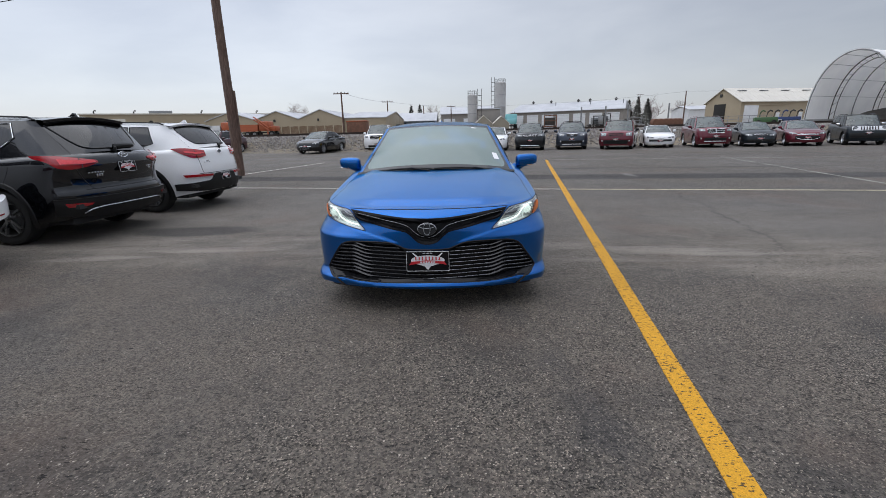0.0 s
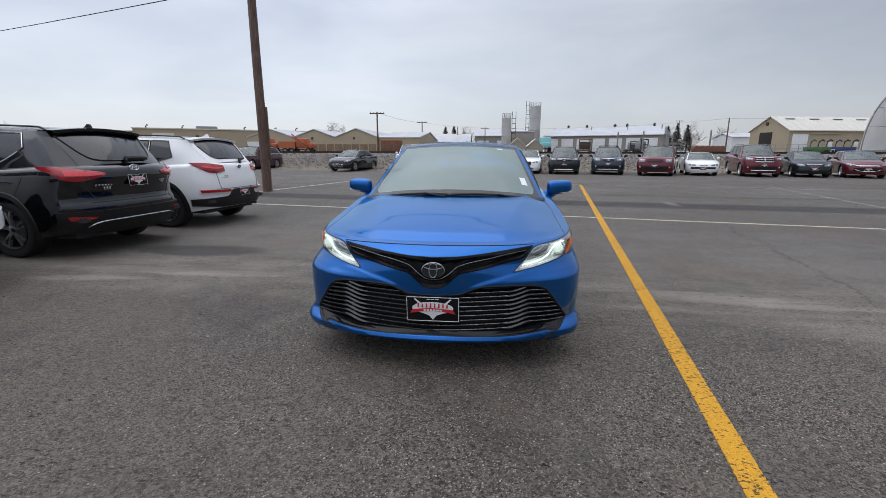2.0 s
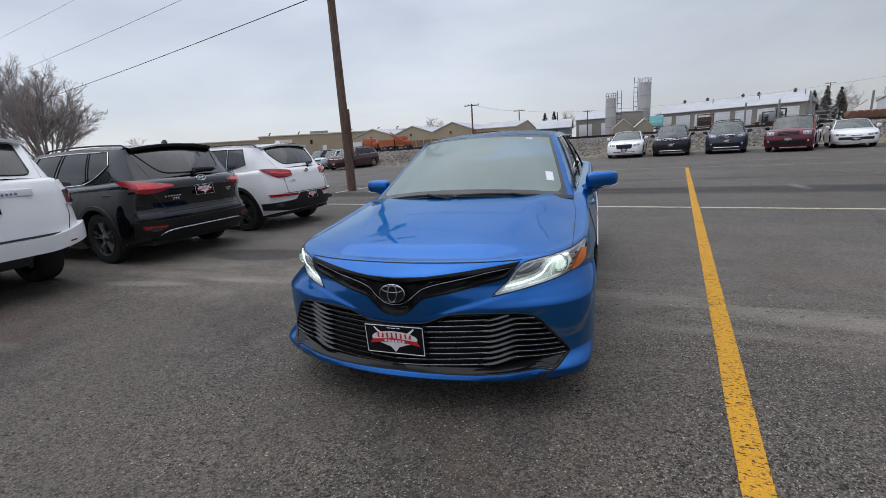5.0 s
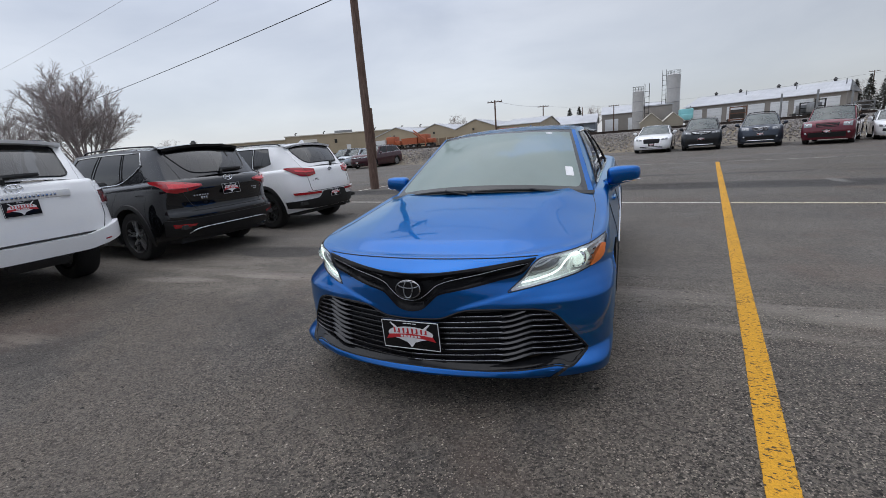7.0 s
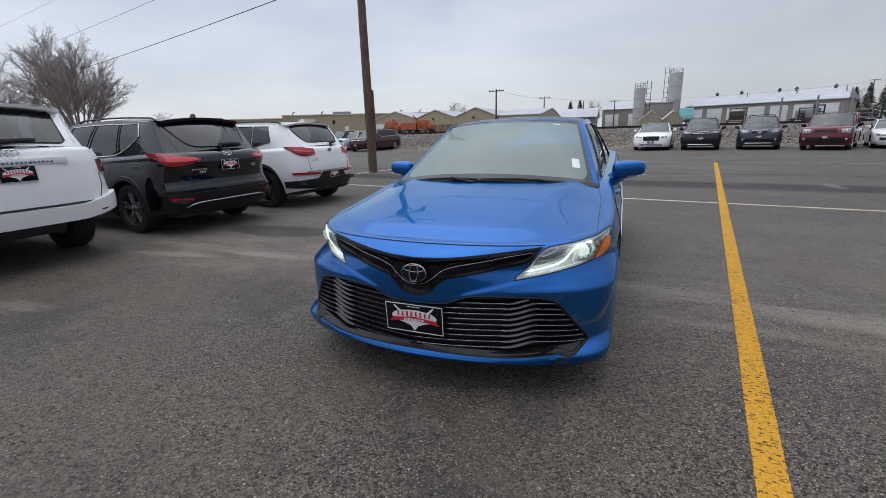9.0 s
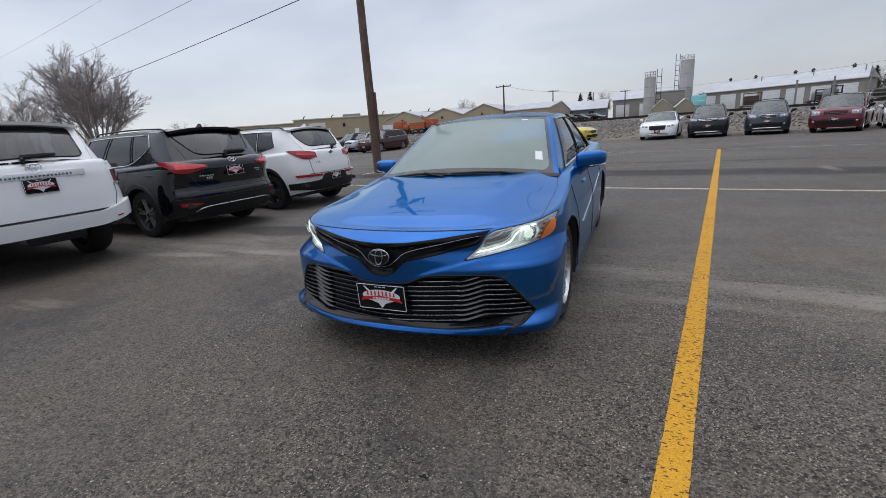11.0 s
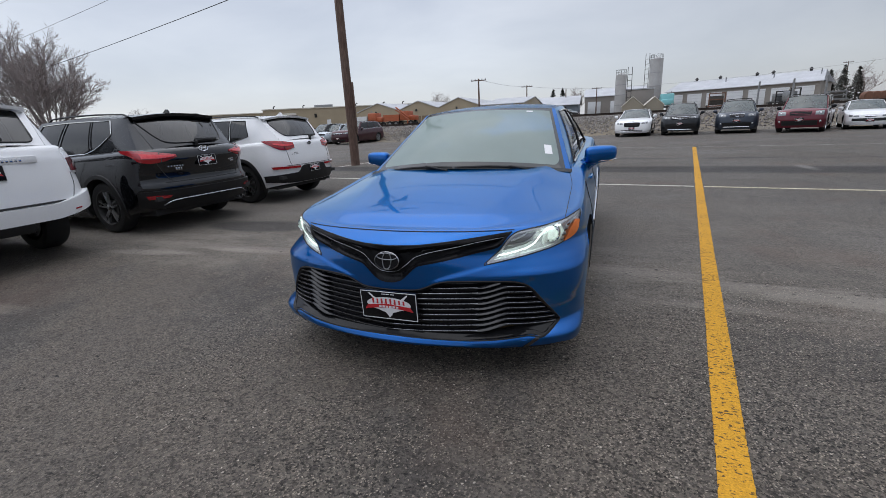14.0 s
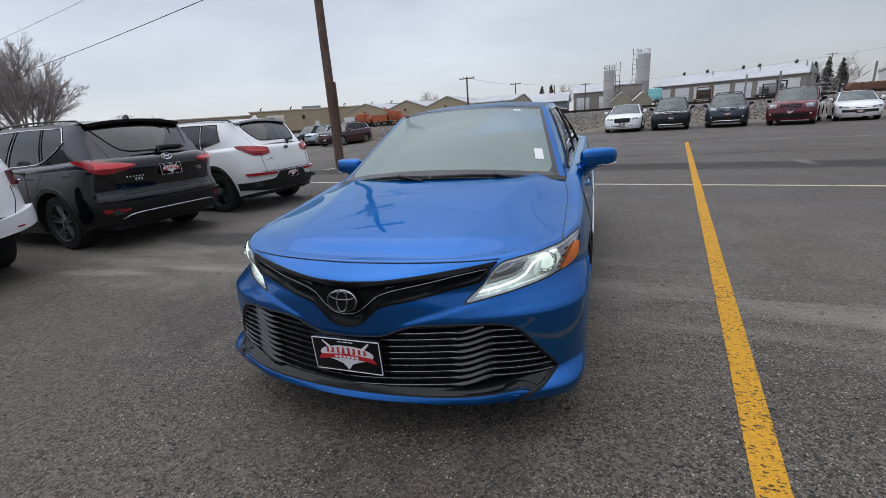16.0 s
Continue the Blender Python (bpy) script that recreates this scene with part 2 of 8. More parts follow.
tp_thru, tp_mix = tp.n.new("ShaderNodeBsdfTranslucent"), tp.n.new("ShaderNodeMixShader")
tp_mix.inputs[0].default_value = 0.22
tp.color(tp_tint)
tp.l.new(tp_tint, tp_thru.inputs["Color"])
tp.l.new(tp.p.outputs["BSDF"], tp_mix.inputs[1])
tp.l.new(tp_thru.outputs["BSDF"], tp_mix.inputs[2])
tp.l.new(tp_mix.outputs["Shader"], tp.n["Material Output"].inputs["Surface"])
M["tarp"] = tp.m
M["pile"] = varied("dark_pile", (0.05, 0.045, 0.04), (0.09, 0.08, 0.07), 1.5, 0.95, bump=0.5, dist=0.1)
M["bark"] = varied("bark", (0.13, 0.10, 0.085), (0.08, 0.062, 0.055), 5.0, 0.95)
M["twig"] = varied("twigs", (0.37, 0.32, 0.305), (0.25, 0.215, 0.21), 2.0, 0.95)
M["needle"] = varied("conifer_needles", (0.070, 0.072, 0.064), (0.090, 0.090, 0.080), 2.0, 0.95)
sb = Mat("ballast_stone", (0.2, 0.19, 0.18), 0.92)
isle = sb.n.new("ShaderNodeNewGeometry").outputs["Random Per Island"]
sb.color(sb.mix(sb.remap(sb.noise(9.0, 4), 0.35, 0.65, 0.0, 0.5), sb.mix(isle, (0.11, 0.100, 0.095), (0.36, 0.335, 0.315)), (0.19, 0.165, 0.145)))
M["stone"] = sb.m
M["green_mach"] = varied("green_machine", (0.05, 0.12, 0.045), (0.04, 0.09, 0.035), 2.0, 0.5)
M["blue_mach"] = varied("blue_machine", (0.03, 0.05, 0.16), (0.02, 0.04, 0.11), 2.0, 0.5)
M["house"] = varied("blue_grey_siding", (0.17, 0.20, 0.235), (0.14, 0.165, 0.195), 0.8, 0.7)

# asphalt: brown-grey binder, dense salt-and-pepper aggregate, damp patches, dusty streaks
a = Mat("asphalt", (0.08, 0.075, 0.07), 0.8, Specular_IOR_Level=0.35)
big, mid, fine = a.noise(0.22, 6, 0.6), a.noise(1.5, 7, 0.66), a.noise(84, 5, 0.75)
grit, blot = a.noise(16.0, 6, 0.75), a.noise(5.0, 5, 0.6)


def warped(amount, scale=130.0):
    """Coordinates bent by fine noise, so that cells lose their round shape."""
    t = a.n.new("ShaderNodeTexNoise")
    t.inputs["Scale"].default_value, t.inputs["Detail"].default_value = scale, 2.0
    a.l.new(a.tc.outputs["Object"], t.inputs["Vector"])
    v = a.n.new("ShaderNodeVectorMath")
    v.operation = "MULTIPLY_ADD"
    a.l.new(t.outputs["Color"], v.inputs[0])
    v.inputs[1].default_value = (amount, amount, amount)
    a.l.new(a.tc.outputs["Object"], v.inputs[2])
    return v.outputs["Vector"]


BENT = warped(0.011)


def chips_of(scale):
    """Distance in the cell and two random numbers of the cell."""
    out = []
    for key in ("Distance", "Color"):
        t = a.n.new("ShaderNodeTexVoronoi")
        t.inputs["Scale"].default_value = scale
        a.l.new(BENT, t.inputs["Vector"])
        out.append(t.outputs[key])
    sc = a.n.new("ShaderNodeSeparateColor")
    a.l.new(out[1], sc.inputs["Color"])
    return out[0], sc.outputs["Red"], sc.outputs["Green"]


d1, r1, g1 = chips_of(112.0)
d2, r2, g2 = chips_of(58.0)
cool = a.noise(0.75, 6, 0.62)
base = a.mix(a.remap(mid, 0.34, 0.66), (0.077, 0.064, 0.053), (0.140, 0.117, 0.095))
base = a.mix(a.remap(big, 0.46, 0.58, 0.0, 0.8), base, (0.118, 0.099, 0.080))
base = a.mix(a.remap(cool, 0.50, 0.57, 0.0, 0.75), base, (0.079, 0.076, 0.073))
base = a.mix(a.math("MULTIPLY", a.remap(blot, 0.45, 0.68), 0.35), base, (0.058, 0.051, 0.045))
dust = a.noise(0.9, 7, 0.65, stretch=(0.30, 1.6, 1.0))
pos = a.n.new("ShaderNodeSeparateXYZ")
a.l.new(a.tc.outputs["Object"], pos.inputs["Vector"])


def band(y0, slope, half, soft, rag=1.6):
    """A mask about a line y = y0 + slope * x."""
    away = a.math("ABSOLUTE", a.math("SUBTRACT", pos.outputs["Y"], a.math("ADD", a.math("MULTIPLY", pos.outputs["X"], slope), y0)), 0.0)
    away = a.math("ADD", away, a.math("MULTIPLY", a.math("SUBTRACT", mid, 0.5), rag))
    return a.remap(away, half, half + soft, 1.0, 0.0)


past = a.math("SUBTRACT", pos.outputs["Y"], a.math("SUBTRACT", 5.1, a.math("MULTIPLY", pos.outputs["X"], 0.15)))
past = a.math("ADD", past, a.math("MULTIPLY", a.math("SUBTRACT", mid, 0.5), 2.2))
newer = a.remap(past, -0.05, 0.45)
# the newer surface is smoother and greyer
base = a.mix(a.math("MULTIPLY", newer, 0.7), base, a.mix(a.remap(cool, 0.40, 0.62), (0.092, 0.084, 0.075), (0.122, 0.116, 0.108)))
# dust blown over the old edge
sweep = a.noise(1.2, 6, 0.7, stretch=(0.45, 1.9, 1.0))
belt = a.remap(a.math("ABSOLUTE", a.math("ADD", past, 0.40), 0.0), 0.20, 1.15, 1.0, 0.0)
belt = a.math("MULTIPLY", belt, a.remap(sweep, 0.40, 0.66, 0.05, 0.80))
haze = a.math("MULTIPLY", a.remap(a.math("ABSOLUTE", a.math("SUBTRACT", past, 1.1), 0.0), 0.8, 3.0, 1.0, 0.0), a.remap(dust, 0.34, 0.64, 0.15, 0.62))
base = a.mix(haze, base, (0.215, 0.194, 0.166))
base = a.mix(belt, base, (0.300, 0.268, 0.225))
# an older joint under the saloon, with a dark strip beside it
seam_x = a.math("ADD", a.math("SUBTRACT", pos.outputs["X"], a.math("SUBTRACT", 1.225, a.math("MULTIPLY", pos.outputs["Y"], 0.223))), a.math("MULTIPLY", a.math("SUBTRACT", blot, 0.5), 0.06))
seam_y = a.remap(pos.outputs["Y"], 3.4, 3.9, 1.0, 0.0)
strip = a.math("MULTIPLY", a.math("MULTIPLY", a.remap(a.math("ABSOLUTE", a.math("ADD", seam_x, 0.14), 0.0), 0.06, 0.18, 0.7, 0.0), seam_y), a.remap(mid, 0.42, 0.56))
seam_l = a.math("MULTIPLY", a.remap(a.math("ABSOLUTE", seam_x, 0.0), 0.004, 0.016, 0.28, 0.0), seam_y)
# a damp hollow beside the row
hx, hy = a.math("ADD", pos.outputs["X"], 3.8), a.math("MULTIPLY", a.math("SUBTRACT", pos.outputs["Y"], 5.95), 3.0)
hollow = a.math("SQRT", a.math("ADD", a.math("MULTIPLY", hx, hx), a.math("MULTIPLY", hy, hy)), 0.0)
hollow = a.remap(a.math("ADD", hollow, a.math("MULTIPLY", a.math("SUBTRACT", mid, 0.5), 1.2)), 0.75, 1.15, 0.8, 0.0)
joint = a.math("SUBTRACT", pos.outputs["X"], a.math("ADD", 2.88, a.math("MULTIPLY", pos.outputs["Y"], 0.185)))
joint = a.math("ABSOLUTE", a.math("ADD", joint, a.math("MULTIPLY", a.math("SUBTRACT", mid, 0.5), 0.8)), 0.0)
joint = a.math("ADD", joint, a.remap(pos.outputs["Y"], 4.2, 4.8, 0.05, 0.0))
wet = a.math("MULTIPLY", band(12.7, -0.12, 0.45, 0.3, 0.7), 0.85)
wet = a.math("MAXIMUM", wet, a.math("MULTIPLY", band(15.4, -0.12, 0.05, 0.3, 1.6), a.remap(dust, 0.40, 0.6, 0.0, 0.6)))
wet = a.math("MAXIMUM", wet, hollow)
# loose bright stones gather about the middle of the lane, the sides are worn smooth
mid_lane = a.remap(a.math("ABSOLUTE", a.math("SUBTRACT", pos.outputs["X"], 1.0), 0.0), 1.3, 3.4, 1.0, 0.22)
coarse = a.math("MULTIPLY", a.math("MULTIPLY", a.remap(a.noise(0.8, 5, 0.62), 0.36, 0.56, 0.25, 1.0), mid_lane), a.remap(newer, 0.0, 1.0, 1.0, 0.16))
# every stone has its own tone
rough_tone = a.mix(r1, a.mix(0.86, base, (0.010, 0.009, 0.008)), a.mix(0.60, base, (0.340, 0.292, 0.240)))
worn_tone = a.mix(r1, a.mix(0.52, base, (0.012, 0.010, 0.009)), a.mix(0.24, base, (0.330, 0.285, 0.235)))
base = a.mix(coarse, worn_tone, rough_tone)
# bitumen fills the stones in patches
pools = a.remap(a.noise(0.62, 6, 0.64), 0.50, 0.62)
base = a.mix(a.math("MULTIPLY", pools, a.remap(newer, 0.0, 1.0, 0.55, 0.20)), base, (0.042, 0.039, 0.037))
base = a.mix(a.math("MULTIPLY", a.remap(fine, 0.53, 0.61), a.remap(coarse, 0.0, 1.0, 0.16, 0.72)), base, (0.016, 0.014, 0.012))
base = a.mix(a.math("MULTIPLY", a.remap(grit, 0.54, 0.70), 0.35), base, (0.270, 0.242, 0.208))
base = a.mix(a.math("MULTIPLY", belt, 0.45), base, (0.28, 0.250, 0.210))
# dry scuffs where tyres turned, drawn out across the lane, and one pale mark on the damp strip
streaks = a.noise(2.2, 6, 0.7, stretch=(0.45, 5.5, 1.0))


def smear(cx, cy, rx, ry, tilt, amount):
    dx = a.math("SUBTRACT", pos.outputs["X"], cx)
    dy = a.math("SUBTRACT", a.math("SUBTRACT", pos.outputs["Y"], cy), a.math("MULTIPLY", dx, tilt))
    dx, dy = a.math("DIVIDE", dx, rx), a.math("DIVIDE", dy, ry)
    r = a.math("SQRT", a.math("ADD", a.math("MULTIPLY", dx, dx), a.math("MULTIPLY", dy, dy)), 0.0)
    return a.remap(a.math("ADD", r, a.math("MULTIPLY", a.math("SUBTRACT", streaks, 0.5), 2.6)), 0.45, 1.25, amount, 0.0)


scuff = smear(2.35, 4.62, 0.75, 0.17, -0.08, 0.62)
for spot in ((1.25, 4.88, 0.70, 0.15, -0.15, 0.45), (2.9, 4.45, 0.9, 0.10, -0.05, 0.45), (-2.8, 4.85, 0.7, 0.12, 0.02, 0.6), (-4.2, 4.55, 0.6, 0.12, 0.1, 0.5), (1.7, 4.25, 0.6, 0.08, -0.1, 0.35), (-3.9, 2.9, 0.35, 0.12, 0.0, 0.35)):
    scuff = a.math("MAXIMUM", scuff, smear(*spot))
base = a.mix(scuff, base, (0.330, 0.298, 0.255))
# rusty brown stains
base = a.mix(a.remap(a.noise(0.55, 5, 0.6), 0.54, 0.66, 0.0, 0.30), base, (0.135, 0.088, 0.066))
# short open pits and crevices
pit = a.remap(a.noise(27.0, 4, 0.66, stretch=(0.6, 1.3, 1.0)), 0.600, 0.640)
pit = a.math("MULTIPLY", a.math("MULTIPLY", pit, a.remap(a.noise(2.6, 4, 0.6), 0.42, 0.58, 0.15, 1.0)), a.remap(newer, 0.0, 1.0, 0.95, 0.30))
base = a.mix(pit, base, (0.010, 0.009, 0.008))
pale1 = a.math("MULTIPLY", a.math("MULTIPLY", a.remap(g1, 0.78, 0.87), a.remap(d1, 0.30, 0.55, 1.0, 0.0)), coarse)
pale2 = a.math("MULTIPLY", a.math("MULTIPLY", a.remap(g2, 0.962, 0.974), a.remap(d2, 0.20, 0.36, 1.0, 0.0)), a.remap(coarse, 0.05, 0.6, 0.12, 1.0))
base = a.mix(a.math("MULTIPLY", wet, 0.95), base, (0.034, 0.032, 0.031))
base = a.mix(smear(4.9, 12.58, 0.14, 0.50, 0.0, 0.7), base, (0.20, 0.19, 0.175))
base = a.mix(a.math("MULTIPLY", pale1, 0.85), base, (0.52, 0.44, 0.35))
base = a.mix(a.math("MULTIPLY", pale2, 0.95), base, (0.60, 0.53, 0.45))
# hair cracks
crack = a.n.new("ShaderNodeTexVoronoi")
crack.feature = "DISTANCE_TO_EDGE"
crack.inputs["Scale"].default_value = 0.21
a.l.new(warped(1.3, 0.9), crack.inputs["Vector"])
base = a.mix(a.math("MULTIPLY", a.remap(crack.outputs["Distance"], 0.0009, 0.0022, 0.25, 0.0), a.remap(mid, 0.44, 0.52)), base, (0.020, 0.018, 0.016))
base = a.mix(seam_l, base, (0.022, 0.020, 0.019))
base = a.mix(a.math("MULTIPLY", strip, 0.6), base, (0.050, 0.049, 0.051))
base = a.mix(a.math("MULTIPLY", a.math("MULTIPLY", a.remap(joint, 0.010, 0.045, 0.50, 0.0), a.remap(pos.outputs["Y"], 7.5, 9.5, 1.0, 0.35)), a.remap(blot, 0.34, 0.50, 0.35, 1.0)), base, (0.030, 0.027, 0.025))
damp = a.remap(a.math("ADD", big, a.math("MULTIPLY", mid, 0.6)), 0.62, 0.98, 0.60, 0.95)
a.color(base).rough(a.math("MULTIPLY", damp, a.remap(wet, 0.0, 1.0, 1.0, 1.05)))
relief = a.math("ADD", a.math("MULTIPLY", d1, 0.8), a.math("ADD", a.math("MULTIPLY", r1, 0.5), a.math("ADD", a.math("MULTIPLY", fine, 0.8), grit)))
a.bump(a.math("SUBTRACT", a.math("MULTIPLY", relief, a.remap(coarse, 0.0, 1.0, 0.45, 1.0)), a.math("MULTIPLY", pit, 1.2)), 1.0, 0.012)
M["asphalt"] = a.m

g = Mat("dry_ground", (0.16, 0.14, 0.11), 0.95)
g1, g2 = g.noise(0.15, 6), g.noise(4.0, 6)
gb = g.mix(g.remap(g1, 0.4, 0.6), (0.17, 0.15, 0.12), (0.24, 0.19, 0.12))
g.color(g.mix(g.remap(g2, 0.4, 0.7), gb, (0.10, 0.09, 0.075))).bump(g2, 0.6, 0.05)
M["earth"] = g.m


def line_paint(name, color, worn):
    """Old road paint on coarse asphalt: pits where the stones show, cracks across, bare patches."""
    m = Mat(name, color, 0.75, Specular_IOR_Level=0.25)
    n1, n2, n3 = m.noise(26.0, 5, 0.7), m.noise(2.2, 5), m.noise(140.0, 3)
    pits, cross = m.noise(62.0, 3, 0.6, stretch=(0.6, 1.25, 1.0)), m.noise(7.0, 5, 0.7, stretch=(0.35, 3.4, 1.0))
    f = m.remap(m.math("ADD", m.math("MULTIPLY", n1, 0.9), m.math("MULTIPLY", n2, 0.8)), worn, worn + 0.10)
    f = m.math("MAXIMUM", f, m.remap(m.math("ADD", pits, m.math("MULTIPLY", n2, 0.16)), 0.660, 0.690, 0.0, 0.9))
    f = m.math("MAXIMUM", f, m.remap(m.math("ADD", cross, m.math("MULTIPLY", n3, 0.12)), 0.695, 0.72, 0.0, 0.9))
    tone = m.mix(m.remap(n3, 0.35, 0.65), tuple(c * 0.62 for c in color), color)
    tone = m.mix(m.remap(n1, 0.40, 0.70, 0.0, 0.45), tone, tuple(c * 0.75 for c in color))
    m.color(m.mix(f, tone, (0.030, 0.026, 0.022))).bump(m.math("ADD", n1, pits), 0.6, 0.006)
    return m.m


M["yellow_line"] = line_paint("yellow_line_paint", (0.69, 0.35, 0.027), 0.985)
M["white_line"] = line_paint("white_line_paint", (0.66, 0.63, 0.55), 0.99)
M["cream_line"] = line_paint("cream_line_paint", (0.66, 0.585, 0.42), 1.0)
M["worn_line"] = line_paint("worn_line_paint", (0.34, 0.33, 0.29), 0.87)

w = Mat("pole_wood", (0.15, 0.10, 0.07), 0.9)
wgrain, wpatch = w.noise(9.0, 6, 0.65, stretch=(6.0, 6.0, 0.35)), w.noise(0.7, 4)
w.color(w.mix(w.remap(wgrain, 0.35, 0.65), (0.060, 0.036, 0.028), w.mix(w.remap(wpatch, 0.4, 0.6), (0.150, 0.088, 0.064), (0.200, 0.138, 0.110)))).bump(wgrain, 0.7, 0.02)
M["pole"] = w.m


# ---- building tools ----
PANES = ("glass", "screen", "far_screen", "privacy", "lens")


def part(name, bm, mat, parent=None, label="", sharp=38, kind=""):
    """Links a bmesh as one mesh object, under a thing or a part."""
    me = bpy.data.meshes.new(name)
    bmesh.ops.recalc_face_normals(bm, faces=bm.faces[:])
    if mat in PANES and sum((f.normal.dot(f.calc_center_median() - Vector((0, 2.3, 0.8))) * f.calc_area() for f in bm.faces)) < 0:
        bmesh.ops.reverse_faces(bm, faces=bm.faces[:])
    bm.to_mesh(me)
    bm.free()
    me.materials.append(M[mat])
    me.polygons.foreach_set("use_smooth", [True] * len(me.polygons))
    me.set_sharp_from_angle(angle=radians(sharp))
    ob = new(name, me)
    ob.parent = parent
    return tagged(ob, label=label, kind=kind)


def thing(name, m, label, category, group=""):
    ob = new(name)
    ob.empty_display_size = 0.2
    ob.matrix_world = m
    return tagged(ob, label, category, group)


def bmnew():
    return bmesh.new()


def sheet(bm, rows, wrap=False, keep=None):
    """Quads over rows of points. keep(i, j) leaves faces out."""
    vs = [[bm.verts.new(p) for p in r] for r in rows]
    n = len(rows[0])
    for i in range(len(rows) - 1):
        for j in range(n if wrap else n - 1):
            if keep and not keep(i, j):
                continue
            q = (vs[i][j], vs[i][(j + 1) % n], vs[i + 1][(j + 1) % n], vs[i + 1][j])
            try:
                bm.faces.new(q)
            except ValueError:
                pass
    return vs


def box(bm, c, s, bevel=0.0, rz=0.0, m=None):
    mat = Matrix.Translation(c) @ Matrix.Rotation(rz, 4, "Z") @ Matrix.Diagonal((*s, 1))
    if m is not None:
        mat = m @ mat
    vs = bmesh.ops.create_cube(bm, size=1.0, matrix=mat)["verts"]
    if bevel:
        es = {e for v in vs for e in v.link_edges}
        bmesh.ops.bevel(bm, geom=list(es), offset=bevel, segments=2, affect="EDGES", profile=0.5)
    return bm


def tube(bm, pts, r, n=6, flat=1.0, r1=None):
    """A round bar along points; flat squeezes it upright; r1 is the end radius."""
    pts = [Vector(p) for p in pts]
    rows = []
    for i, p in enumerate(pts):
        d = (pts[min(i + 1, len(pts) - 1)] - pts[max(i - 1, 0)]).normalized()
        up = Vector((0, 0, 1)) if abs(d.z) < 0.95 else Vector((1, 0, 0))
        s = d.cross(up).normalized()
        u = s.cross(d)
        rr = r if r1 is None else r + (r1 - r) * i / (len(pts) - 1)
        rows.append([p + rr * (math.cos(t) * s + flat * math.sin(t) * u) for t in (2 * math.pi * k / n for k in range(n))])
    vs = sheet(bm, rows, wrap=True)
    bm.faces.new(vs[0])
    bm.faces.new(vs[-1][::-1])
    return bm


def lathe(bm, prof, n=32, at=(0, 0, 0), axis="X", sx=1.0):
    """Turns a profile of (radius, along) about an axis."""
    rows = []
    for r, x in prof:
        row = []
        for k in range(n):
            t = 2 * math.pi * k / n
            c, s = r * math.cos(t), r * math.sin(t)
            p = (x * sx, c, s) if axis == "X" else ((c, x * sx, s) if axis == "Y" else (c, s, x * sx))
            row.append(Vector(p) + Vector(at))
        rows.append(row)
    sheet(bm, rows, wrap=True)
    return bm


def prism(bm, poly, m, depth):
    """A flat polygon (x, y) pushed out along z by depth, placed by m."""
    a = [bm.verts.new(m @ Vector((x, y, 0))) for x, y in poly]
    b = [bm.verts.new(m @ Vector((x, y, depth))) for x, y in poly]
    bm.faces.new(a[::-1])
    bm.faces.new(b)
    for i in range(len(poly)):
        j = (i + 1) % len(poly)
        bm.faces.new((a[i], a[j], b[j], b[i]))
    return bm


def lerp(a, b, t):
    return a + (b - a) * t


def resample(pts, n):
    """n + 1 points, evenly spaced along a smooth line through the given ones."""
    p = np.array(pts, float)
    d = np.r_[0, np.cumsum(np.linalg.norm(np.diff(p, axis=0), axis=1))]
    t = np.linspace(0, d[-1], n + 1)
    out = np.stack([np.interp(t, d, p[:, k]) for k in range(p.shape[1])], 1)
    for _ in range(2):
        out[1:-1] = 0.25 * out[:-2] + 0.5 * out[1:-1] + 0.25 * out[2:]
    return out


def normal_at(fn, x, z, e=0.004):
    px, pz = Vector(fn(x + e, z)) - Vector(fn(x - e, z)), Vector(fn(x, z + e)) - Vector(fn(x, z - e))
    return px.cross(pz).normalized()


def patch(fn, top, bot, nu=24, nv=6, off=0.003, deep=0.012, side=1, bulge=0.0, sink=0.0):
    """A plate laid on a surface fn(x, z) between two lines of (x, z), standing off by off and closed by a rim of depth deep."""
    t, b = resample(top, nu), resample(bot, nu)
    tall, wide = np.linalg.norm(t - b, axis=1), float(np.linalg.norm(np.diff((t + b) / 2, axis=0), axis=1).sum())
    out, back = [], []
    for j in range(nv + 1):
        v = j / nv
        ro, rb = [], []
        for i in range(nu + 1):
            x, z = lerp(t[i], b[i], v)
            p, n = Vector(fn(x, z)), normal_at(fn, x, z)
            u = i / nu
            gap = min(min(v, 1 - v) * tall[i], min(u, 1 - u) * wide)
            edge = min(1.0, max(0.0, (gap - 0.015) / 0.012))
            q = p + n * (off + bulge * 16 * u * (1 - u) * v * (1 - v) - sink * edge)
            ro.append((q.x * side, q.y, q.z))
            q = p - n * (deep + sink)
            rb.append((q.x * side, q.y, q.z))
        out.append(ro)
        back.append(rb)
    bm = bmnew()
    sheet(bm, out)
    rim = [out[0], [r[-1] for r in out], out[-1][::-1], [r[0] for r in out][::-1]]
    rimb = [back[0], [r[-1] for r in back], back[-1][::-1], [r[0] for r in back][::-1]]
    for r, s in zip(rim, rimb):
        sheet(bm, [r, s])
    bmesh.ops.remove_doubles(bm, verts=bm.verts[:], dist=1e-5)
    return bm


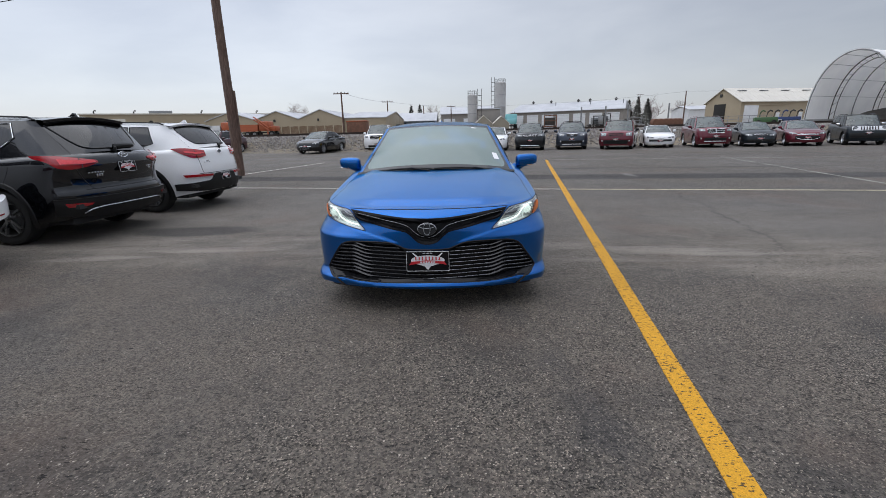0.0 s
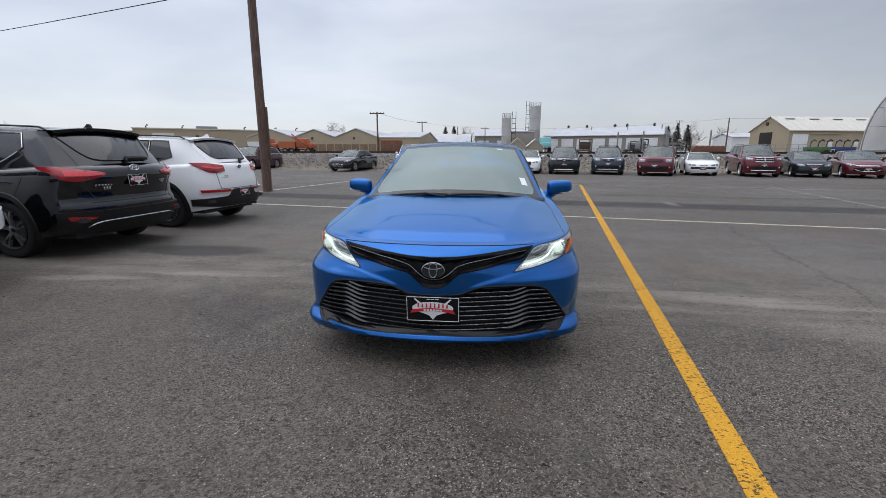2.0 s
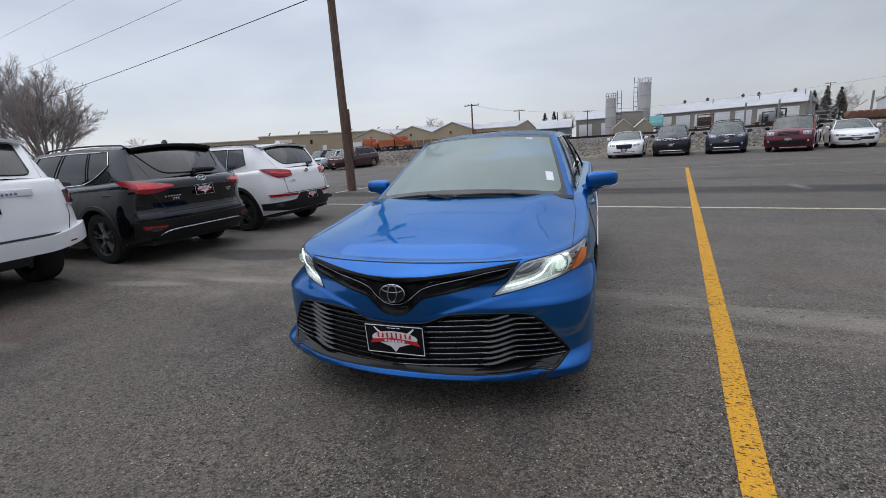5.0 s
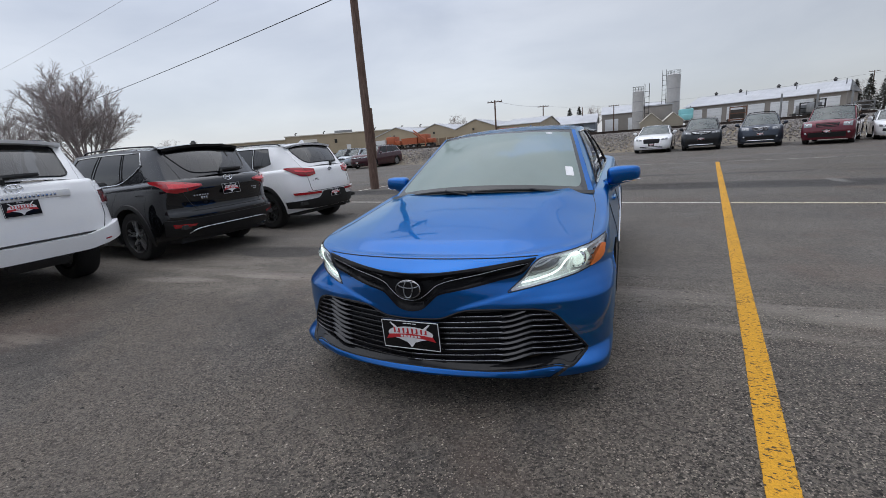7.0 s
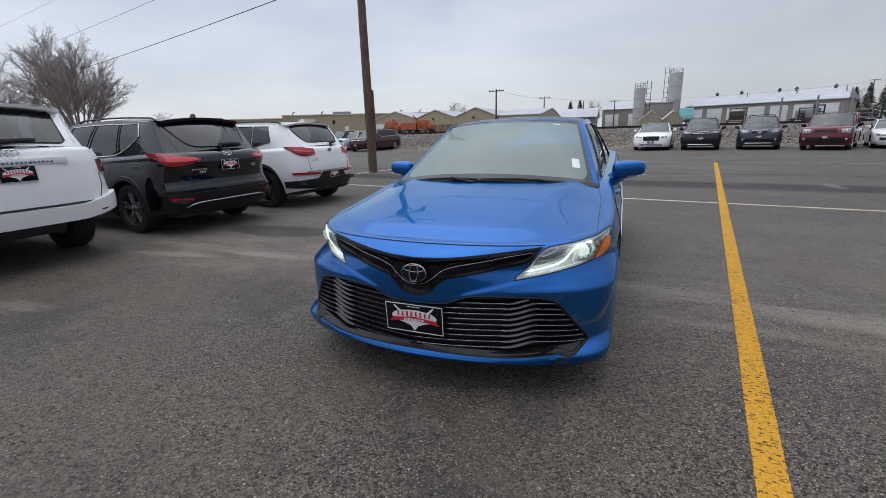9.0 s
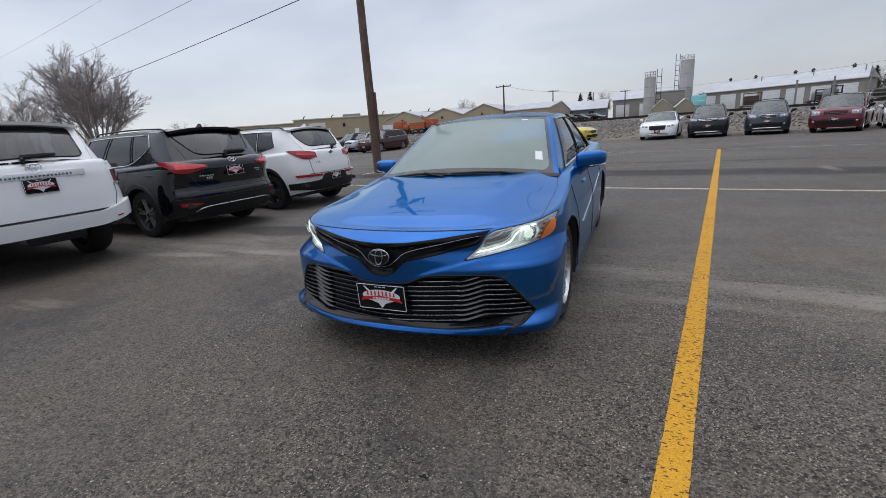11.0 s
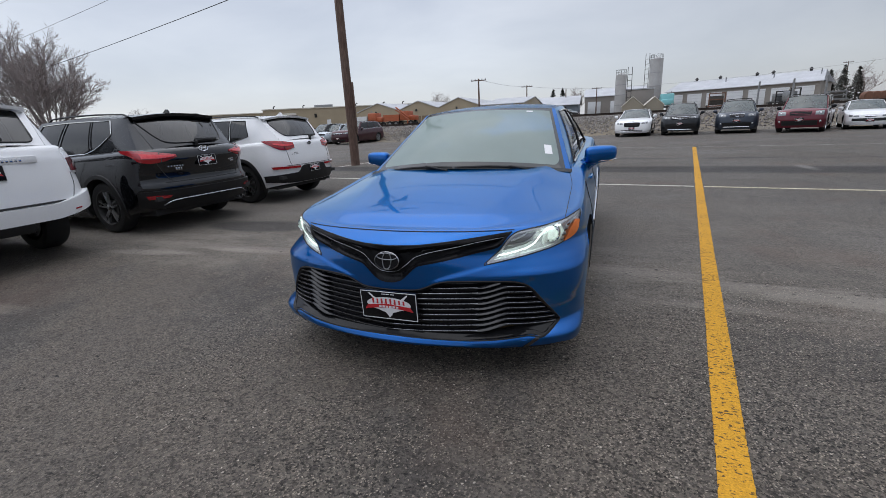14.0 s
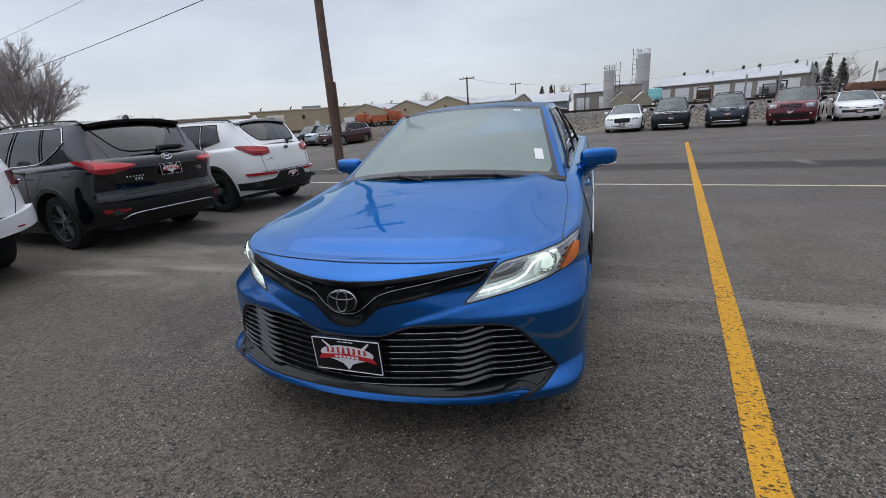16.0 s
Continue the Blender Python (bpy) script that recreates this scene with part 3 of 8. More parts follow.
# ---- vehicles ----
# Each one stands with its nose at y = 0, its tail at y = length, x to the right of one who faces its nose.
class Shell:
    """The painted skin of a car: slices at each height are rounded outlines; a deck closes them above."""

    def __init__(self, **s):
        self.s = s
        self.L, self.W = s["L"], s["W"]

    def tab(self, key, z):
        """A smooth line through a table (cubic, with slopes from the neighbours)."""
        xs, ys = self.s[key]
        if z <= xs[0] or len(xs) < 3:
            return float(np.interp(z, xs, ys))
        if z >= xs[-1]:
            return ys[-1]
        i = max(k for k in range(len(xs) - 1) if xs[k] <= z)

        def slope(k):
            if k == 0 or k == len(xs) - 1:
                return 0.0 if k else (ys[1] - ys[0]) / (xs[1] - xs[0])
            a, b = (ys[k] - ys[k - 1]) / (xs[k] - xs[k - 1]), (ys[k + 1] - ys[k]) / (xs[k + 1] - xs[k])
            return 0.0 if a * b <= 0 else 2 * a * b / (a + b)

        h = xs[i + 1] - xs[i]
        t = (z - xs[i]) / h
        return (2 * t**3 - 3 * t**2 + 1) * ys[i] + (t**3 - 2 * t**2 + t) * h * slope(i) + (3 * t**2 - 2 * t**3) * ys[i + 1] + (t**3 - t**2) * h * slope(i + 1)

    def half(self, z, inset=0.0):
        return self.W / 2 * self.tab("wide", z) - inset

    def front_y(self, x, z, inset=0.0):
        n, lf, w = self.tab("nf", z), self.tab("lf", z), self.half(z, inset)
        k = min(abs(x) / w, 1.0)
        return self.tab("nose", z) + inset + lf * (1 - (1 - k**n) ** (1 / n))

    def rear_y(self, x, z, inset=0.0):
        n, lr, w = self.s["nr"], self.s["lr"], self.half(z, inset)
        k = min(abs(x) / w, 1.0)
        return self.L - self.tab("tail", z) - inset - lr * (1 - (1 - k**n) ** (1 / n))

    def front(self, x, z):
        return (x, self.front_y(x, z), z)

    def rear(self, x, z):
        return (x, self.rear_y(x, z), z)

    def side_x(self, y, z, inset=0.0):
        """The half width at a place along the side."""
        w = self.half(z, inset)
        n, lf, y0 = self.tab("nf", z), self.tab("lf", z), self.tab("nose", z) + inset
        y1, lr, nr = self.L - self.tab("tail", z) - inset, self.s["lr"], self.s["nr"]
        if y < y0 + lf:
            return w * max(0.0, 1 - min(1, (y0 + lf - y) / lf) ** n) ** (1 / n)
        if y > y1 - lr:
            return w * max(0.0, 1 - min(1, (y - y1 + lr) / lr) ** nr) ** (1 / nr)
        return w

    def side(self, y, z):
        return (self.side_x(y, z), y, z)

    def ring(self, q, z, inset=0.0):
        """Along the half outline: q 0 to 1 the nose, 1 to 2 the flank, 2 to 3 the tail."""
        w = self.half(z, inset)
        n, lf, y0 = self.tab("nf", z), self.tab("lf", z), self.tab("nose", z) + inset
        y1, lr, nr = self.L - self.tab("tail", z) - inset, self.s["lr"], self.s["nr"]
        if q <= 1:
            t = q * math.pi / 2
            return w * math.sin(t) ** (2 / n), y0 + lf * (1 - max(math.cos(t), 0) ** (2 / n))
        if q <= 2:
            return w, lerp(y0 + lf, y1 - lr, q - 1)
        t = (3 - q) * math.pi / 2
        return w * math.sin(t) ** (2 / nr), y1 - lr * (1 - max(math.cos(t), 0) ** (2 / nr))

    def shoulder(self, y):
        return self.tab("shoulder", y)

    def skin(self, fine=1.0, holes=()):
        """The lower body with its decks. holes: tests on (x, y, z) for faces to leave out."""
        s = self.s
        qs = list(np.linspace(0, 1, int(26 * fine * s.get("nose_fine", 1.0)))) + list(np.linspace(1, 2, int(30 * fine)))[1:] + list(np.linspace(2, 3, int(20 * fine)))[1:]
        if s.get("nose_fine"):
            even = [math.asin(u**2.0) * 2 / math.pi for u in np.linspace(0, 0.985, 110)]
            qs = sorted(set(round(q, 5) for q in qs[::2 if qs[1] < 0.02 else 1] if q < 1) | set(round(q, 5) for q in even)) + [q for q in qs if q >= 1]
        nv, full = int(16 * fine * s.get("rows_fine", 1.0)), s.get("round", 0.05)
        cols = []
        for q in qs:
            r = lerp(s.get("round_nose", full), full, min(1, max(0, (q - 0.72) / 0.28)) ** 2)
            y = self.ring(q, 0.5)[1]
            for _ in range(3):
                zs = self.shoulder(y)
                y = self.ring(q, zs - r)[1]
            zb = self.tab("sill", y)
            zs = self.shoulder(y)
            col = []
            for v in np.linspace(0, 1, nv):
                z = lerp(zb, zs - r, v)
                x, yy = self.ring(q, z)
                col.append((x, yy, z))
            for e in (22, 45, 68, 90):
                i = r * (1 - math.cos(radians(e)))
                z = zs - r + r * math.sin(radians(e))
                x, yy = self.ring(q, z, i)
                col.append((max(x, 0), yy, z))
            cols.append(col)
        arch = [(s["axles"][0], s["tyre"]), (s["axles"][1], s["tyre"])]
        bm = bmnew()
        for sg in (1, -1):
            rows = []
            for col in cols:
                row = []
                for x, y, z in col:
                    if x > 0.6 * self.W / 2:
                        for ay, tr in arch:
                            ra, d = tr + s.get("gap", 0.055), math.hypot(y - ay, z - tr)
                            if d < ra:
                                k = ra / max(d, 1e-3)
                                y, z = ay + (y - ay) * k, tr + (z - tr) * k
                    row.append((x * sg, y, z))
                rows.append(row)

            def keep(i, j):
                c = [cols[i][j], cols[i + 1][j], cols[i][j + 1], cols[i + 1][j + 1]]
                if min(p[0] for p in c) > 0.6 * self.W / 2:
                    for ay, tr in arch:
                        if all(math.hypot(p[1] - ay, p[2] - tr) < tr + s.get("gap", 0.055) for p in c):
                            return False
                mx = [sum(p[k] for p in c) / 4 for k in range(3)]
                return not any(h(*mx) for h in holes)

            sheet(bm, rows, keep=keep)
        # decks: bonnet and boot lid
        top = [c[-1] for c in cols]
        ks = np.linspace(-1, 1, int(28 * fine) + 1)

        def profile(k, y, x):
            if s.get("fold"):
                ys_, xs_ = s["fold"]
                c, f = min(0.86, float(np.interp(y, ys_, xs_)) / max(x, 0.01)), 0.80
                a = abs(k)
                return 1 - (1 - f) * (a / c) ** 2.2 if a < c else f * (1 - (a - c) / (1 - c)) ** 1.15
            if s.get("crease"):
                c, f = s["crease"]
                return 1 - (1 - f) * (k / c) ** 2 if abs(k) < c else f * (1 - ((abs(k) - c) / (1 - c)) ** 1.5)
            return 1 - abs(k) ** 2.6

        edge_x = [p[0] for p, q in zip(top, qs) if q <= 1]
        edge_y = [p[1] for p, q in zip(top, qs) if q <= 1]

        def ramp(x, y):
            """0 at the front edge, 1 from 16 cm behind it."""
            if y > s["deck"][0]:
                return 1.0
            t = min(1.0, max(0.0, (y - float(np.interp(x, edge_x, edge_y))) / 0.16))
            return 1 - (1 - t) ** 2

        for lo, hi in ((-1, s["deck"][0]), (s["deck"][1], 99)):
            rows = []
            last = -9.0
            for x, y, z in top:
                if lo <= y <= hi and (y - last > 0.004 or y > 0.8):
                    last = y
                    zc = self.tab("crown", y)
                    rows.append([(k * x, y, z + (zc - z) * profile(k, y, x) * ramp(abs(k * x), y)) for k in ks])
            if len(rows) > 1:
                sheet(bm, rows)
        # ledge between the flanks and the cabin
        for sg in (1, -1):
            rows = [[(sg * x, y, z), (sg * (x - 0.05), y, z + 0.004), (sg * (x - 0.16), y, z - 0.01)] for x, y, z in top if s["deck"][0] - 0.12 <= y <= s["deck"][1] + 0.12 and x > 0.4]
            sheet(bm, rows)
        bmesh.ops.remove_doubles(bm, verts=bm.verts[:], dist=4e-4)
        return bm


class Cabin:
    """Roof, pillars and panes above the belt line of a shell."""

    def __init__(self, shell, **c):
        self.sh, self.c = shell, c
        b = c["belt_in"]
        self.wb0 = Vector((shell.side_x(c["ya"], shell.shoulder(c["ya"])) - b, c["ya"], shell.shoulder(c["ya"]) - 0.01))
        self.wb1 = Vector((shell.side_x(c["yd"], shell.shoulder(c["yd"])) - b, c["yd"], shell.shoulder(c["yd"]) - 0.01))
        self.wt0, self.wt1 = Vector((c["wt"], c["yb"], c["zb"])), Vector((c.get("wt1", c["wt"]), c["yc"], c["zc"]))

    def belt(self, s):
        y = lerp(self.wb0.y, self.wb1.y, s)
        z = self.sh.shoulder(y) - 0.01
        p = Vector((self.sh.side_x(y, z) - self.c["belt_in"], y, z))
        return p

    def rail(self, s):
        p = self.wt0.lerp(self.wt1, s)
        p.z += self.c["arch"] * 4 * s * (1 - s)
        p.x += self.c.get("wide", 0.015) * 4 * s * (1 - s)
        return p

    def side(self, s, h):
        p = self.belt(s).lerp(self.rail(s), h)
        p.x += self.c.get("bow", 0.03) * 4 * h * (1 - h) * min(1, 6 * s, 6 * (1 - s))
        return p

    def screen(self, k, h, rear=False):
        c = self.c
        b, t = (self.wb1, self.wt1) if rear else (self.wb0, self.wt0)
        yb, yt = (c["y_low_r"], c["y_top_r"]) if rear else (c["y_low"], c["y_top"])
        zb, zt = (c["z_low_r"], c["z_top_r"]) if rear else (c["z_low"], c["z_top"])
        k2 = k * k
        p0 = Vector((k * b.x, lerp(yb, b.y, k2), lerp(zb, b.z, k2)))
        p1 = Vector((k * t.x, lerp(yt, t.y, k2), lerp(zt, t.z, k2)))
        p = p0.lerp(p1, h)
        out = Vector((0, (1 if rear else -1) * 0.5, 0.86)) * c.get("curve", 0.035) * 4 * h * (1 - h) * (1 - k2)
        return p + out

    def roof(self, k, s):
        e, k2 = self.rail(s), k * k
        y = lerp(lerp(self.c["y_top"], self.c["y_top_r"], s), e.y, k2)
        zc = lerp(self.c["z_top"], self.c["z_top_r"], s) + self.c["roof_arch"] * 4 * s * (1 - s)
        return Vector((k * e.x, y, lerp(zc, e.z, k2 ** 1.3)))


def wheel(parent, at, side, tyre, width, spokes, mat, rim=0.72, twin=True, barrel=None):
    """Tyre, rim, spokes and cap; side is the outward way along x."""
    bm = lathe(bmnew(), [(tyre * rim * 0.98, -width / 2 + 0.02), (tyre * 0.86, -width / 2), (tyre * 0.96, -width / 2 + 0.012), (tyre, -width / 2 + 0.045), (tyre, width / 2 - 0.045), (tyre * 0.96, width / 2 - 0.012), (tyre * 0.86, width / 2), (tyre * rim * 0.98, width / 2 - 0.02)], 36, at)
    w = part("wheel", bm, "rubber", parent)
    R = tyre * rim
    bm = bmnew()
    o = width / 2 - 0.02
    lathe(bm, [(R * 1.0, o + 0.012), (R * 0.95, o + 0.014), (R * 0.90, o - 0.015), (R * 0.86, -o)], 36, at, sx=side)
    if barrel:
        part("rim_barrel", bm, barrel, w)
        bm = bmnew()
    lathe(bm, [(R * 0.20, o - 0.03), (R * 0.20, o - 0.005), (R * 0.12, o + 0.004), (0.001, o + 0.005)], 20, at, sx=side)
    for k in range(spokes):
        for d in (-0.16, 0.16) if twin else (0.0,):
            t = 2 * math.pi * (k + 0.3) / spokes + d
            c, s = math.cos(t), math.sin(t)
            c0, s0 = math.cos(t - 0.4 * d), math.sin(t - 0.4 * d)
            a0, a1 = (R * 0.15, o - 0.012), (R * 0.93, o - 0.004)
            ww = R * (0.055 if twin else 0.085)
            rows = []
            for rr, xx, cc, ss, f in ((a0[0], a0[1], c0, s0, 1.2), (R * 0.55, o, c, s, 1.0), (a1[0], a1[1], c, s, 1.3)):
                n = Vector((0, -ss, cc))
                base = Vector(at) + Vector((side * xx, rr * cc, rr * ss))
                back = Vector((-side * 0.03, 0, 0))
                rows.append([base + n * ww * f + back, base + n * ww * f * 0.7, base - n * ww * f * 0.7, base - n * ww * f + back])
            sheet(bm, rows)
    part("rim", bm, mat, w, "multi-spoke alloy rim", 30)
    bm = lathe(bmnew(), [(0.001, -0.05), (R * 0.8, -0.05), (R * 0.8, -0.03), (0.001, -0.03)], 20, at, sx=side)
    part("brake_disc", bm, "steel", w)
    return w


def dealer_plate(parent, fn_at, up, right, out, width=0.32, height=0.16, label="black dealer plate with a white and red emblem"):
    """A black plate with a pale rim, an oval emblem, a red band, pale bars for the lettering and a white arrow below."""
    m = Matrix((right, up, out)).transposed().to_4x4()
    m.translation = fn_at
    bm = bmnew()
    box(bm, (0, 0, 0), (width, height, 0.014), 0.004, m=m)
    p = part("number_plate", bm, "gloss", parent, label)
    w, h = width / 2, height / 2
    bm = bmnew()
    for c, s in (((0, h - 0.004, 0.008), (width - 0.01, 0.003, 0.003)), ((0, -h + 0.004, 0.008), (width - 0.01, 0.003, 0.003)), ((w - 0.004, 0, 0.008), (0.003, height - 0.01, 0.003)), ((-w + 0.004, 0, 0.008), (0.003, height - 0.01, 0.003))):
        box(bm, c, s, m=m)
    part("plate_border", bm, "badge_white", p)
    bm = bmnew()
    el = [(0.78 * w * math.cos(t), 0.1 * h + 0.48 * h * math.sin(t)) for t in np.linspace(0, 2 * math.pi, 29)[:-1]]
    prism(bm, el, m @ Matrix.Translation((0, 0, 0.0072)), 0.0015)
    tri = [(-0.42 * w, -0.30 * h), (0.42 * w, -0.30 * h), (0.14 * w, -0.5 * h), (0, -0.86 * h), (-0.14 * w, -0.5 * h)]
    prism(bm, tri, m @ Matrix.Translation((0, 0, 0.0072)), 0.0012)
    for sg in (1, -1):
        prism(bm, [(sg * 0.42 * w, 0.45 * h), (sg * 0.66 * w, 0.84 * h), (sg * 0.70 * w, 0.80 * h), (sg * 0.52 * w, 0.40 * h)][::sg], m @ Matrix.Translation((0, 0, 0.0072)), 0.001)
    part("emblem_oval", bm, "badge_white", p)
    bm = bmnew()
    band = [(-0.86 * w, -0.34 * h), (-0.76 * w, -0.02 * h), (0, 0.12 * h), (0.76 * w, -0.02 * h), (0.86 * w, -0.34 * h), (0.45 * w, -0.20 * h), (0, -0.14 * h), (-0.45 * w, -0.20 * h)]
    prism(bm, band[::-1], m @ Matrix.Translation((0, 0, 0.0090)), 0.0014)
    for k in range(8):
        x = (k - 3.5) * 0.155 * w
        hh = 0.40 * h * math.sqrt(1 - (x / (0.86 * w)) ** 2) * (1.15 if k == 0 else 0.9)
        box(bm, (x, 0.12 * h + hh / 2, 0.0096), (0.055 * w, hh, 0.0014), m=m)
        if k % 2:
            box(bm, (x - 0.04 * w, 0.14 * h + 0.1 * hh, 0.0094), (0.06 * w, 0.12 * hh, 0.0012), m=m)
    part("emblem_band", bm, "badge_red", p)
    bm = bmnew()
    for k in range(6):
        box(bm, ((k - 2.5) * 0.12 * w, -0.07 * h, 0.0112), (0.085 * w, 0.13 * h, 0.001), m=m)
    for k in range(3):
        box(bm, ((k - 1) * 0.16 * w, 0.80 * h, 0.0082), (0.13 * w, 0.05 * h, 0.001), m=m)
    part("lettering_bar", bm, "badge_white", p, kind="stuff")
    return p


def car_body(root, spec, cab, body, fine=1.0, holes=(), glass_front="glass", glass_side="privacy", glass_rear="privacy", seams=True, belt_trim=None, kind=Shell, trim="interior"):
    """Skin, cabin, panes, wheel wells, floor and seats of one car. Returns shell and cabin."""
    sh = kind(**spec)
    cb = Cabin(sh, **cab)
    b = part("body", sh.skin(fine, holes), body, root)
    n = max(int(20 * fine), 10)
    # roof with rounded edges
    bm = bmnew()
    sheet(bm, [[cb.roof(k, s) for k in np.linspace(-1, 1, n + 1)] for s in np.linspace(0, 1, n + 1)])
    bmesh.ops.solidify(bm, geom=bm.faces[:], thickness=0.012)
    part("roof", bm, body, root)
    bm = bmnew()
    sheet(bm, [[cb.roof(k, s) - Vector((0, 0, 0.03)) for k in np.linspace(-0.99, 0.99, 9)] for s in np.linspace(0.0, 1.0, 9)])
    part("headliner", bm, trim, root)
    # cabin sides
    cuts = cab["cuts"]
    ss = sorted(set(np.linspace(0, 1, n + 1).tolist() + [0.945, 0.975, 0.984, 0.991, 0.996] + [c for g in cuts for c in g]))
    hl, hh = cab.get("glass_h", (0.05, 0.92))
    hs = sorted({0.0, hl, 0.2, 0.4, 0.6, 0.8, hh, 1.0})
    for sg in (1, -1):
        rise, s_from = cab.get("rise", (0.0, 0.6))

        def lift(s, h):
            low = min(hl + rise * max(0.0, (s - s_from) / (1 - s_from)) ** 1.6, 0.84)
            return h * low / hl if h <= hl else (low + (h - hl) * (hh - low) / (hh - hl) if h <= hh else h)

        rows = [[Vector((sg, 1, 1)) * cb.side(s, lift(s, h)) for h in hs] for s in ss]

        def pane_of(i, j):
            s, h = (ss[i] + ss[i + 1]) / 2, (hs[j] + hs[j + 1]) / 2
            for g, (s0, s1) in enumerate(cuts):
                if s0 < s < s1 and hl < h < hh:
                    return g
            return -1

        bm = bmnew()
        sheet(bm, rows, keep=lambda i, j: pane_of(i, j) < 0)
        bmesh.ops.remove_doubles(bm, verts=bm.verts[:], dist=1e-4)
        part("pillar_frame", bm, cab.get("pillar", body), root)
        for g in range(len(cuts)):
            bm = bmnew()
            sheet(bm, rows, keep=lambda i, j: pane_of(i, j) == g)
            bmesh.ops.delete(bm, geom=[v for v in bm.verts if not v.link_faces], context="VERTS")
            w = part("side_window", bm, glass_side if g else cab.get("front_side", glass_side), root)
            s0, s1 = cuts[g]
            loop = [cb.side(s, lift(s, hl)) for s in np.linspace(s0, s1, 9)] + [cb.side(s1, lift(s1, h)) for h in np.linspace(hl, hh, 5)[1:]] + [cb.side(s, hh) for s in np.linspace(s1, s0, 9)[1:]] + [cb.side(s0, lift(s0, h)) for h in np.linspace(hh, hl, 5)[1:]]
            part("window_seal", tube(bmnew(), [Vector((sg, 1, 1)) * p for p in loop], 0.009, 5), "gloss", w)
        if belt_trim:
            a0, a1 = cuts[0][0], cuts[-1][1]
            line = [cb.side(s, lift(s, hl)) for s in np.linspace(a0, a1, 24)] + [cb.side(s, hh) for s in np.linspace(a1, a0, 24)]
            part("window_trim", tube(bmnew(), [Vector((sg, 1, 1)) * p + Vector((sg * 0.006, 0, 0)) for p in line], 0.008, 5), belt_trim, root)
    # front and rear screens
    for rear, gm in ((False, glass_front), (True, glass_rear)):
        ks = sorted(set(np.linspace(-1, 1, n + 1).tolist() + [-0.955, -0.92, 0.92, 0.955]))
        hs2 = sorted(set(np.linspace(0, 1, max(n // 2, 6) + 1).tolist() + [0.035, 0.955]))
        if rear and cab.get("rear_glass"):
            # tailgate skin with a shaped window let into it
            gt, gl = cab["rear_glass"]
            ks, hs2 = np.linspace(-1, 1, 91), np.linspace(0, 1, 41)
            rows = [[cb.screen(k, h, True) for k in ks] for h in hs2]
            bm = bmnew()
            sheet(bm, rows, keep=lambda i, j: not between(gt, gl, (ks[j] + ks[j + 1]) / 2, (hs2[i] + hs2[i + 1]) / 2, 0.012))
            part("tailgate_frame", bm, body, root)
            fn = lambda k, h: tuple(cb.screen(-k, h, True))
            w = part("rear_window", patch(fn, mirrored(gt), mirrored(gl), 40, 8, 0.004, 0.01), gm, root)
            loop = [fn(k, h) for k, h in list(resample(mirrored(gt), 40)) + list(resample(mirrored(gl), 40))[::-1]]
            part("window_seal", tube(bmnew(), [Vector(p) + Vector((0, 0.003, 0.002)) for p in loop], 0.010, 5), "gloss", w)
            continue
        if not rear and fine > 2:
            ks, hs2 = sorted(set(np.linspace(-1, 1, 201).tolist() + [-0.955, 0.955])), np.linspace(0, 1, 101)

        def rounded(k, h):
            """Draws grid points that lie close to the pane's lower corner onto its arc."""
            u, v = (abs(k) - 0.855) / 0.065, (0.18 - h) / 0.12
            r = math.hypot(u, v)
            if rear or fine < 2 or u < 0 or v < 0 or abs(r - 1) > 0.10:
                return k, h
            return math.copysign(0.855 + 0.065 * u / r, k), 0.18 - 0.12 * v / r

        rows = [[cb.screen(*rounded(k, h), rear) for k in ks] for h in hs2]
        clear = lambda h, k: abs(k) < 0.92 and (0.06 if fine > 2 else 0.035) < h < 0.955 and (fine < 2 or h > 0.18 or abs(k) < 0.855 or math.hypot((abs(k) - 0.855) / 0.065, (0.18 - h) / 0.12) < 1)
        mid = lambda i, j: ((hs2[i] + hs2[i + 1]) / 2, (ks[j] + ks[j + 1]) / 2)
        kp, kg = (0.955, 0.92) if not rear else cab.get("rear_k", (0.955, 0.92))
        for kind, mat, test in (("screen_pillar", body, lambda h, k: k > 0.955), ("screen_pillar", body, lambda h, k: k < -0.955), ("screen_border", "frit" if fine > 2 else "gloss", lambda h, k: abs(k) < 0.955 and not clear(h, k)), ("rear_window" if rear else "windshield", gm, clear)):
            bm = bmnew()
            sheet(bm, rows, keep=lambda i, j: test(*mid(i, j)))
            bmesh.ops.delete(bm, geom=[v for v in bm.verts if not v.link_faces], context="VERTS")
            part(kind, bm, mat, root)
    # wheel wells, floor
    W = spec["W"]
    for ay in spec["axles"]:
        for sg in (1, -1):
            bm = bmnew()
            R = spec["tyre"] + spec.get("gap", 0.055) + 0.004
            rows = []
            for t in np.linspace(-0.35, math.pi + 0.35, 20):
                y, z = ay + R * math.cos(t), spec["tyre"] + R * math.sin(t)
                if z < sh.tab("sill", min(max(y, 0), sh.L)) - 0.03:
                    continue
                rows.append([(sg * (sh.side_x(y, max(z, 0.2)) - 0.012), y, z), (sg * (W / 2 - 0.34), y, z)])
            sheet(bm, rows)
            part("wheel_well", bm, "interior_dark", root)
    bm = bmnew()
    y0, y1 = 0.35, spec["L"] - (0.3 if sh.tab("sill", sh.L) < 0.4 else 1.5)
    zf = sh.tab("sill", sh.L / 2) + 0.09
    box(bm, (0, (y0 + y1) / 2, zf), (W - 0.42, y1 - y0, 0.1), 0.02)
    box(bm, (0, (spec["axles"][0] + spec["axles"][1]) / 2, zf), (W - 0.1, spec["axles"][1] - spec["axles"][0] - 2.3 * spec["tyre"], 0.08), 0.02)
